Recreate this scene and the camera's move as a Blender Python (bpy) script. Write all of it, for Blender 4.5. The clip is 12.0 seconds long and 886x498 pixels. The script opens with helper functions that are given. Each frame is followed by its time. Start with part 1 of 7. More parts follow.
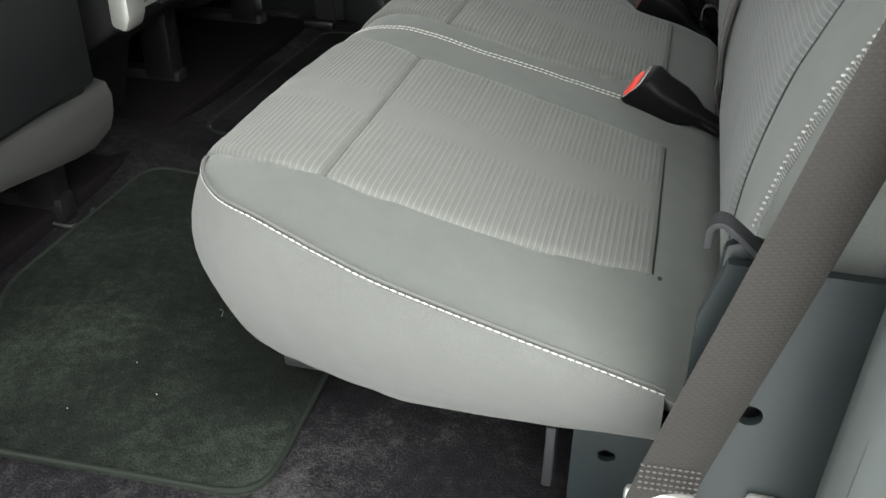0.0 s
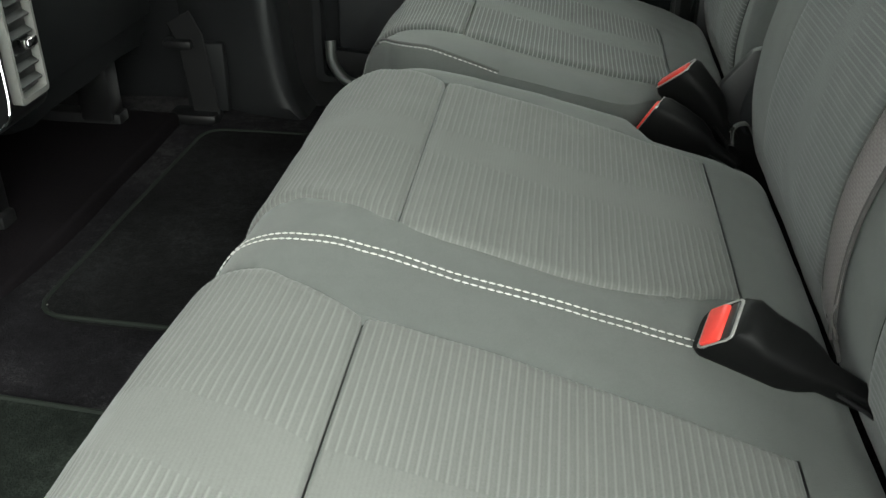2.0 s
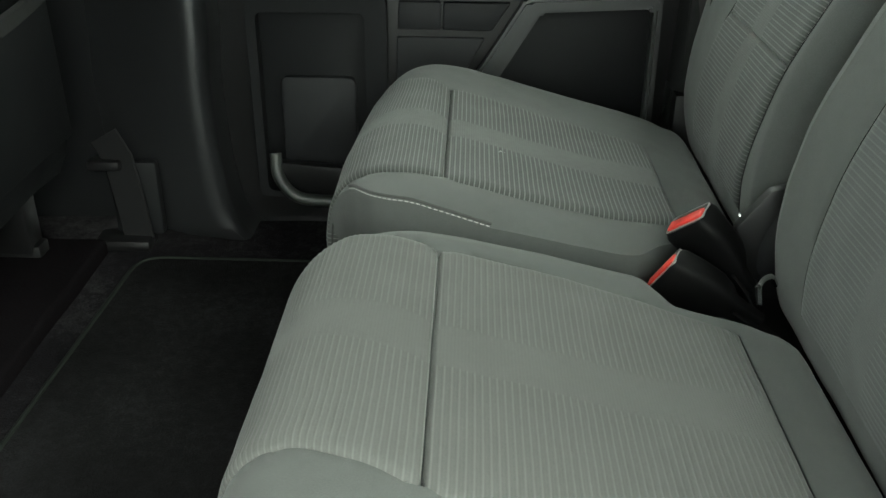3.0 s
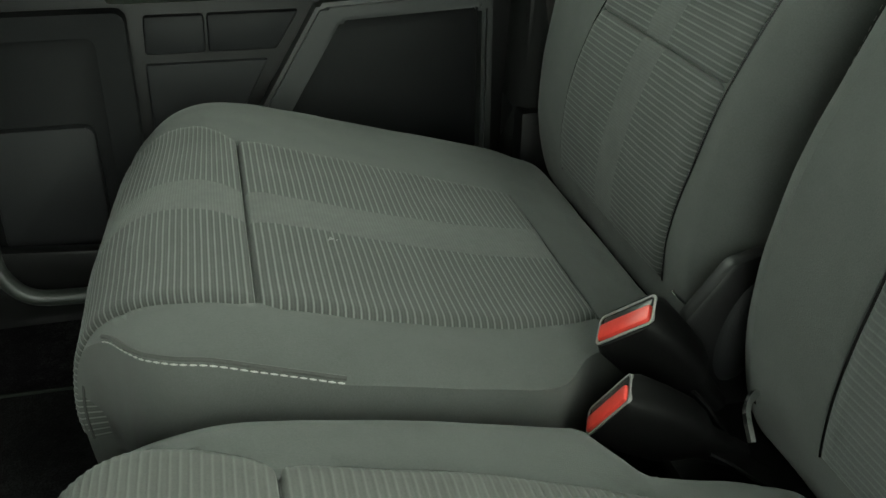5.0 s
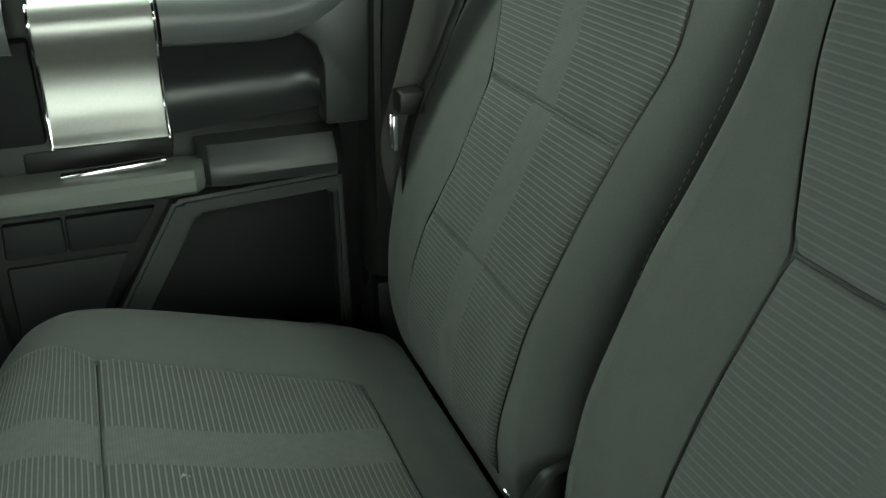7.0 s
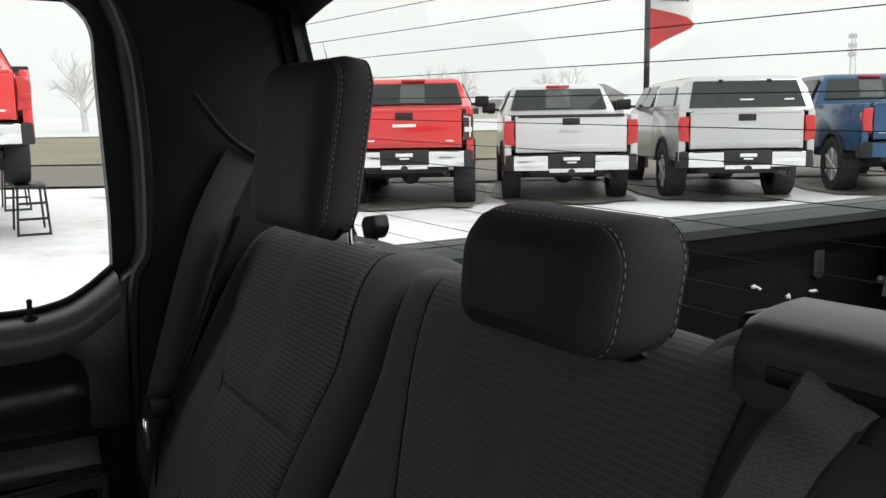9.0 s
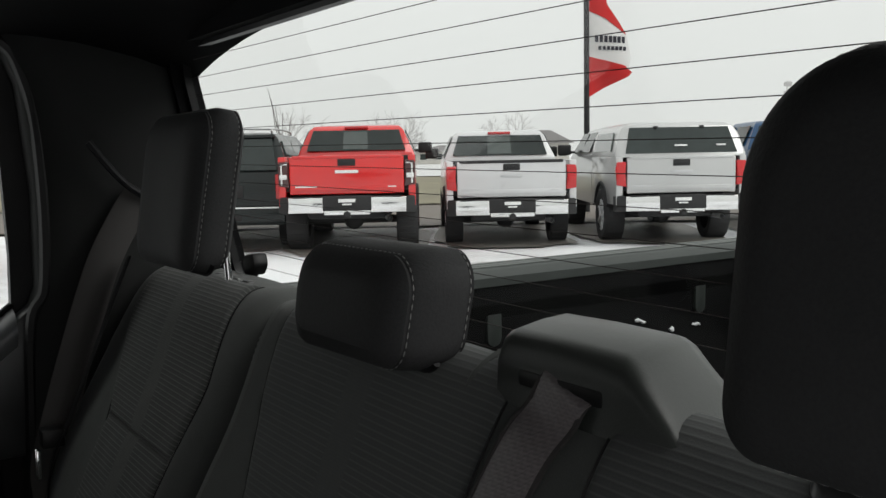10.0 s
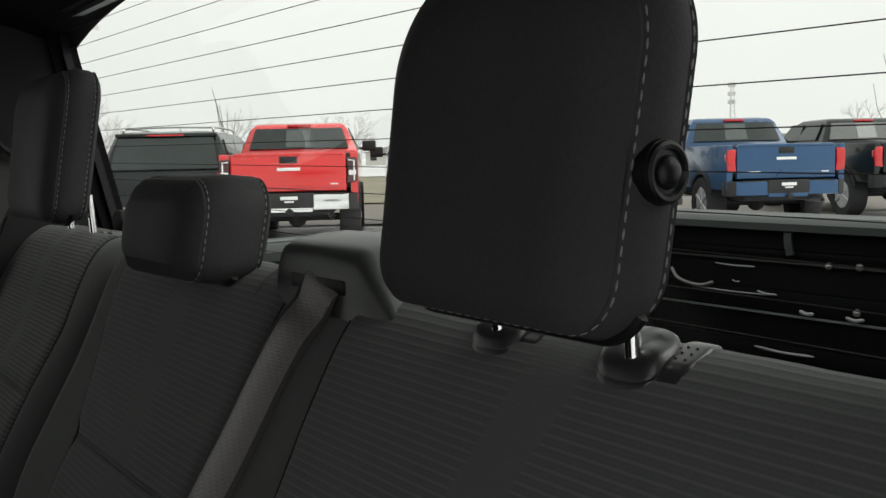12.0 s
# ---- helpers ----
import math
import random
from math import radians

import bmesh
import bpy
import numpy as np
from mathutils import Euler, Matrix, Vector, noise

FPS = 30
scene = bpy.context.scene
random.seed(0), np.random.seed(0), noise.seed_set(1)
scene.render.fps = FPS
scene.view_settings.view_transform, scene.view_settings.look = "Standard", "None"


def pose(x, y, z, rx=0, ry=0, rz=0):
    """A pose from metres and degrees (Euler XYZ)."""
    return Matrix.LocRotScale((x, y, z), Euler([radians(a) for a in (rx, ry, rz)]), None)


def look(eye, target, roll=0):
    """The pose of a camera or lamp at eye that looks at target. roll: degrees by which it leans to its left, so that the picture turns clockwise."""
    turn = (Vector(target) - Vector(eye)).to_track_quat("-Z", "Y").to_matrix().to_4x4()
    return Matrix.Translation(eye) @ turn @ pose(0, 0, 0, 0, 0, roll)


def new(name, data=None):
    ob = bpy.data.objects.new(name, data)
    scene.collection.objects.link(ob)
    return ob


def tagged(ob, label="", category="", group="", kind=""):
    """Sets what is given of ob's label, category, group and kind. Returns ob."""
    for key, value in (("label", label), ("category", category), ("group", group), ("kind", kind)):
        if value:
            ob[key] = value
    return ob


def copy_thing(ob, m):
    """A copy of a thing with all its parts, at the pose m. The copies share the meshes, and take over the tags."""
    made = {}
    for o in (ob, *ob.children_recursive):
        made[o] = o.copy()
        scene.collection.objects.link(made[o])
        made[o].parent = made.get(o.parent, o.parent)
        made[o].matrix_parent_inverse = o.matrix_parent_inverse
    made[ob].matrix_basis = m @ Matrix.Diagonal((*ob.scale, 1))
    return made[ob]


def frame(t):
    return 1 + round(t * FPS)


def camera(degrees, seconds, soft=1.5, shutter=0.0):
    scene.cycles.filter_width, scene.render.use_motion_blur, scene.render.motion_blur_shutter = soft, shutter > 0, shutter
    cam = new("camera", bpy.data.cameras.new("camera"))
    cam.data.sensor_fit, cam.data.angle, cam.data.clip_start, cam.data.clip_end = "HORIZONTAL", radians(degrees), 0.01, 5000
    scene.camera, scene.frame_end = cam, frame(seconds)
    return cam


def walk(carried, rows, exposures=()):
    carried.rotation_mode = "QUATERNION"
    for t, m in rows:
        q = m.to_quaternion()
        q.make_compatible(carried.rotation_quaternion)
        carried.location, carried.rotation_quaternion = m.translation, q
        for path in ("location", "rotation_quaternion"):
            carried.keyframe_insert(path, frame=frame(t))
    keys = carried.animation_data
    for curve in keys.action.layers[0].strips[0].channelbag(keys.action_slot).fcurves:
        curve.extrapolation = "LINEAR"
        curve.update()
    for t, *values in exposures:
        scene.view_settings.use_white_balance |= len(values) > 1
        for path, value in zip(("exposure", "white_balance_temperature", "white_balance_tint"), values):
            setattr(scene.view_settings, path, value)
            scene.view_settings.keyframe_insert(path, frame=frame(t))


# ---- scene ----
cam = camera(51.5, 12.0)
PATH = [
    (0, (0.013, -0.021, 1.396), (-0.396, 1.646, 0.37), 0.8),
    (0.5, (-0.055, 0.042, 1.382), (-0.454, 1.714, 0.36), 1.0),
    (1, (-0.088, 0.176, 1.383), (-0.442, 1.852, 0.352), 0.1),
    (1.5, (-0.121, 0.35, 1.389), (-0.392, 2.037, 0.351), 0.3),
    (2, (-0.141, 0.451, 1.393), (-0.348, 2.162, 0.378), 0.6),
    (2.5, (-0.187, 0.544, 1.425), (-0.331, 2.281, 0.444), 0.7),
    (3, (-0.228, 0.633, 1.443), (-0.273, 2.401, 0.509), 0.7),
    (3.5, (-0.258, 0.716, 1.447), (-0.15, 2.497, 0.542), 1.2),
    (5.5, (-0.258, 1.055, 1.373), (0.231, 2.735, 0.403), 0.7),
    (6, (-0.241, 1.082, 1.396), (0.296, 2.747, 0.425), 0.6),
    (6.5, (-0.221, 1.041, 1.464), (0.359, 2.69, 0.491), 0.3),
    (7, (-0.198, 0.975, 1.546), (0.434, 2.67, 0.691), -0.4),
    (7.5, (-0.198, 0.908, 1.601), (0.551, 2.633, 0.919), -0.4),
    (9.5, (-0.143, 0.662, 1.637), (0.932, 2.333, 1.407), -1.1),
    (10, (-0.129, 0.59, 1.635), (0.989, 2.236, 1.433), -1.1),
    (10.5, (-0.125, 0.529, 1.628), (1.019, 2.154, 1.405), -1.2),
    (11, (-0.115, 0.477, 1.625), (1.057, 2.083, 1.414), -1.4),
    (11.5, (-0.102, 0.448, 1.616), (1.09, 2.041, 1.413), -1.4),
    (12, (-0.078, 0.431, 1.577), (1.125, 2.016, 1.375), -1.3),
]
EXPOSURE = [
    (0.0, 2.72, 6500, 5), (1.0, 2.82, 6500, 3), (1.5, 3.05, 6500, 1), (2.5, 3.15, 6500, -5), (3.0, 3.22, 6500, -7), (3.7, 3.18, 6500, -9), (5.5, 2.98, 6750, -14),
    (6.5, 2.82, 6500, -17), (7.5, 2.58, 6500, -12), (8.6, 1.0, 6500, 6), (9.5, 0.05, 6500, 10), (11.0, 0.10, 6500, 8), (12.0, 0.28, 6600, 7),
]
walk(cam, [(t, look(eye, target, roll)) for t, eye, target, roll in PATH], EXPOSURE)

# ---- light ----
world = bpy.data.worlds.new("overcast")
scene.world = world
world.use_nodes = True
wn = world.node_tree
wn.nodes.clear()
w_out = wn.nodes.new("ShaderNodeOutputWorld")
w_bg = wn.nodes.new("ShaderNodeBackground")
w_tc = wn.nodes.new("ShaderNodeTexCoord")
w_sep = wn.nodes.new("ShaderNodeSeparateXYZ")
w_ramp = wn.nodes.new("ShaderNodeValToRGB")
w_ramp.color_ramp.elements[0].position, w_ramp.color_ramp.elements[0].color = 0.0, (0.80, 0.80, 0.79, 1)
w_ramp.color_ramp.elements[1].position, w_ramp.color_ramp.elements[1].color = 0.6, (1.0, 1.0, 0.99, 1)
w_noise = wn.nodes.new("ShaderNodeTexNoise")
w_noise.inputs["Scale"].default_value, w_noise.inputs["Detail"].default_value = 2.2, 5.0
w_mix = wn.nodes.new("ShaderNodeMix")
w_mix.data_type, w_mix.blend_type = "RGBA", "MULTIPLY"
w_mix.inputs[0].default_value = 0.18
wn.links.new(w_tc.outputs["Generated"], w_sep.inputs[0])
wn.links.new(w_sep.outputs["Z"], w_ramp.inputs[0])
wn.links.new(w_tc.outputs["Generated"], w_noise.inputs["Vector"])
wn.links.new(w_ramp.outputs[0], w_mix.inputs[6])
wn.links.new(w_noise.outputs["Fac"], w_mix.inputs[7])
wn.links.new(w_mix.outputs[2], w_bg.inputs["Color"])
w_bg.inputs["Strength"].default_value = 1.05
wn.links.new(w_bg.outputs[0], w_out.inputs[0])

sun = new("sun", bpy.data.lights.new("sun", "SUN"))
sun.data.energy, sun.data.angle, sun.data.color = 1.4, radians(40), (1.0, 0.98, 0.95)
sun.matrix_world = look((8, -14, 15), (0, 0.9, 1))


# ---- materials ----
def nodes_of(name):
    m = bpy.data.materials.new(name)
    m.use_nodes = True
    return m, m.node_tree, m.node_tree.nodes["Principled BSDF"]


def put(nt, a, b):
    nt.links.new(a, b)


def mathn(nt, op, a, b=None):
    n = nt.nodes.new("ShaderNodeMath")
    n.operation = op
    for i, v in enumerate((a, b)):
        if v is None:
            continue
        if isinstance(v, (int, float)):
            n.inputs[i].default_value = v
        else:
            put(nt, v, n.inputs[i])
    return n.outputs[0]


def noise_n(nt, scale, detail=4.0, vec=None, rough=0.55):
    n = nt.nodes.new("ShaderNodeTexNoise")
    n.inputs["Scale"].default_value, n.inputs["Detail"].default_value, n.inputs["Roughness"].default_value = scale, detail, rough
    if vec is not None:
        put(nt, vec, n.inputs["Vector"])
    return n.outputs["Fac"]


def ramp_n(nt, fac, stops):
    n = nt.nodes.new("ShaderNodeValToRGB")
    e = n.color_ramp.elements
    while len(e) < len(stops):
        e.new(0.5)
    for el, (p, c) in zip(e, stops):
        el.position, el.color = p, (*c, 1) if len(c) == 3 else c
    put(nt, fac, n.inputs[0])
    return n.outputs[0]


def bump_n(nt, height, strength, dist, bsdf):
    b = nt.nodes.new("ShaderNodeBump")
    b.inputs["Strength"].default_value, b.inputs["Distance"].default_value = strength, dist
    put(nt, height, b.inputs["Height"])
    put(nt, b.outputs[0], bsdf.inputs["Normal"])


def obj_vec(nt):
    return nt.nodes.new("ShaderNodeTexCoord").outputs["Object"]


def plain(name, base, rough=0.5, metal=0.0, big=3.0, amount=0.18, fine=260.0, bump=0.12, dist=0.0006, coat=0.0, spec=0.5):
    """A surface with slow stains and fine grain round one base colour."""
    m, nt, b = nodes_of(name)
    v = obj_vec(nt)
    n1, n2 = noise_n(nt, big, 5, v), noise_n(nt, fine, 3, v)
    both = mathn(nt, "ADD", mathn(nt, "MULTIPLY", n1, 0.65), mathn(nt, "MULTIPLY", n2, 0.35))
    lo = tuple(c * (1 - amount) for c in base)
    hi = tuple(min(1.0, c * (1 + amount)) for c in base)
    put(nt, ramp_n(nt, both, [(0.3, lo), (0.7, hi)]), b.inputs["Base Color"])
    put(nt, ramp_n(nt, n1, [(0.3, (rough * 0.88,) * 3), (0.7, (min(1, rough * 1.12),) * 3)]), b.inputs["Roughness"])
    b.inputs["Metallic"].default_value = metal
    b.inputs["Coat Weight"].default_value = coat
    b.inputs["Coat Roughness"].default_value = 0.08
    b.inputs["Specular IOR Level"].default_value = spec
    if bump:
        bump_n(nt, n2, bump, dist, b)
    return m


def cloth(name, base, sheen=0.25, weave=900.0):
    """Woven seat fabric: two crossed thread waves, pilling and slow soiling."""
    m, nt, b = nodes_of(name)
    v = obj_vec(nt)
    big, mid, fine = noise_n(nt, 6, 5, v), noise_n(nt, 55, 4, v), noise_n(nt, weave, 2, v)
    mix = mathn(nt, "ADD", mathn(nt, "ADD", mathn(nt, "MULTIPLY", big, 0.35), mathn(nt, "MULTIPLY", mid, 0.2)), mathn(nt, "MULTIPLY", fine, 0.45))
    put(nt, ramp_n(nt, mix, [(0.32, tuple(c * 0.84 for c in base)), (0.68, tuple(c * 1.16 for c in base))]), b.inputs["Base Color"])
    b.inputs["Roughness"].default_value = 0.92
    b.inputs["Specular IOR Level"].default_value = 0.25
    b.inputs["Sheen Weight"].default_value = sheen
    b.inputs["Sheen Roughness"].default_value = 0.5
    bump_n(nt, fine, 0.35, 0.0006, b)
    return m


PITCH = 0.0055


def ribbed(name, base, light, half=0.028, level=0.36):
    """Corded fabric: ridges across the length (u, metres), with a finer middle band (v near 0)."""
    m, nt, b = nodes_of(name)
    uv = nt.nodes.new("ShaderNodeUVMap")
    uv.uv_map = "UVMap"
    sep = nt.nodes.new("ShaderNodeSeparateXYZ")
    put(nt, uv.outputs[0], sep.inputs[0])
    u, vv = sep.outputs[0], sep.outputs[1]
    coarse = mathn(nt, "COSINE", mathn(nt, "MULTIPLY", u, 2 * math.pi / PITCH))
    finer = mathn(nt, "COSINE", mathn(nt, "MULTIPLY", u, 4 * math.pi / PITCH))
    minor = mathn(nt, "MULTIPLY", mathn(nt, "ADD", mathn(nt, "MULTIPLY", finer, 0.5), 0.5), 0.16)
    r1 = mathn(nt, "ADD", mathn(nt, "POWER", mathn(nt, "ADD", mathn(nt, "MULTIPLY", coarse, 0.5), 0.5), 6.0), minor)
    r2 = mathn(nt, "ADD", minor, level)
    band = mathn(nt, "LESS_THAN", mathn(nt, "ABSOLUTE", vv), half)
    pick = nt.nodes.new("ShaderNodeMix")
    put(nt, band, pick.inputs[0])
    put(nt, r1, pick.inputs[2])
    put(nt, r2, pick.inputs[3])
    v = obj_vec(nt)
    fine, big = noise_n(nt, 850, 2, v), noise_n(nt, 7, 5, v)
    wob = mathn(nt, "MULTIPLY", pick.outputs[0], mathn(nt, "ADD", 0.55, mathn(nt, "MULTIPLY", noise_n(nt, 120, 3, v), 0.9)))
    col = nt.nodes.new("ShaderNodeMix")
    col.data_type = "RGBA"
    put(nt, wob, col.inputs[0])
    shade = mathn(nt, "ADD", mathn(nt, "MULTIPLY", fine, 0.6), mathn(nt, "MULTIPLY", big, 0.4))
    put(nt, ramp_n(nt, shade, [(0.3, tuple(c * 0.84 for c in base)), (0.7, tuple(c * 1.14 for c in base))]), col.inputs[6])
    col.inputs[7].default_value = (*light, 1)
    put(nt, col.outputs[2], b.inputs["Base Color"])
    b.inputs["Roughness"].default_value = 0.9
    b.inputs["Specular IOR Level"].default_value = 0.25
    b.inputs["Sheen Weight"].default_value = 0.1
    bump_n(nt, fine, 0.3, 0.0006, b)
    return m


def webbing(name, base, rough=0.7, spec=0.2):
    """Woven belt: fine ribs across its length, crossed by a herringbone of the warp."""
    m, nt, b = nodes_of(name)
    v = obj_vec(nt)
    sep = nt.nodes.new("ShaderNodeSeparateXYZ")
    put(nt, v, sep.inputs[0])
    a = mathn(nt, "SINE", mathn(nt, "MULTIPLY", sep.outputs[2], 2600.0))
    zig = mathn(nt, "ABSOLUTE", mathn(nt, "SINE", mathn(nt, "MULTIPLY", mathn(nt, "ADD", sep.outputs[0], sep.outputs[1]), 420.0)))
    c = mathn(nt, "SINE", mathn(nt, "ADD", mathn(nt, "MULTIPLY", sep.outputs[2], 1300.0), mathn(nt, "MULTIPLY", zig, 5.0)))
    both = mathn(nt, "ADD", 0.5, mathn(nt, "ADD", mathn(nt, "MULTIPLY", a, 0.16), mathn(nt, "MULTIPLY", c, 0.22)))
    soil = mathn(nt, "ADD", mathn(nt, "MULTIPLY", both, 0.75), mathn(nt, "MULTIPLY", noise_n(nt, 30, 4, v), 0.25))
    put(nt, ramp_n(nt, soil, [(0.2, tuple(q * 0.80 for q in base)), (0.8, tuple(q * 1.2 for q in base))]), b.inputs["Base Color"])
    b.inputs["Roughness"].default_value = rough
    b.inputs["Specular IOR Level"].default_value = spec
    bump_n(nt, both, 0.5, 0.0006, b)
    return m


def carpet(name, base, fleck):
    m, nt, b = nodes_of(name)
    v = obj_vec(nt)
    n1, n2, n3 = noise_n(nt, 5, 6, v), noise_n(nt, 420, 3, v), noise_n(nt, 70, 5, v, 0.7)
    mix = mathn(nt, "ADD", mathn(nt, "MULTIPLY", n1, 0.4), mathn(nt, "ADD", mathn(nt, "MULTIPLY", n2, 0.3), mathn(nt, "MULTIPLY", n3, 0.3)))
    put(nt, ramp_n(nt, mix, [(0.38, tuple(c * 0.4 for c in base)), (0.50, base), (0.64, fleck)]), b.inputs["Base Color"])
    b.inputs["Roughness"].default_value = 1.0
    b.inputs["Specular IOR Level"].default_value = 0.05
    bump_n(nt, n2, 0.8, 0.003, b)
    return m


def glass(name, tint=(0.93, 0.96, 0.94), rough=0.0):
    """A thin pane: clear with a mirror share."""
    m, nt, b = nodes_of(name)
    nt.nodes.remove(b)
    tr, gl, mx = nt.nodes.new("ShaderNodeBsdfTransparent"), nt.nodes.new("ShaderNodeBsdfGlossy"), nt.nodes.new("ShaderNodeMixShader")
    fr = nt.nodes.new("ShaderNodeFresnel")
    fr.inputs[0].default_value = 1.45
    tr.inputs[0].default_value = (*tint, 1)
    gl.inputs["Roughness"].default_value = rough
    put(nt, mathn(nt, "MULTIPLY", fr.outputs[0], 0.06), mx.inputs[0])
    put(nt, tr.outputs[0], mx.inputs[1])
    put(nt, gl.outputs[0], mx.inputs[2])
    put(nt, mx.outputs[0], nt.nodes["Material Output"].inputs[0])
    return m


def snow_ground():
    """Trodden, half-melted snow on wet asphalt."""
    m, nt, b = nodes_of("snow_on_asphalt")
    v = obj_vec(nt)
    n1, n2, n3 = noise_n(nt, 0.35, 6, v, 0.6), noise_n(nt, 3.0, 6, v, 0.6), noise_n(nt, 40, 3, v)
    mix = mathn(nt, "ADD", mathn(nt, "MULTIPLY", n1, 0.7), mathn(nt, "MULTIPLY", n2, 0.3))
    put(nt, ramp_n(nt, mix, [(0.33, (0.20, 0.19, 0.18)), (0.40, (0.62, 0.62, 0.63)), (0.55, (0.82, 0.83, 0.85))]), b.inputs["Base Color"])
    b.inputs["Roughness"].default_value = 0.75
    bump_n(nt, n2, 0.4, 0.05, b)
    return m


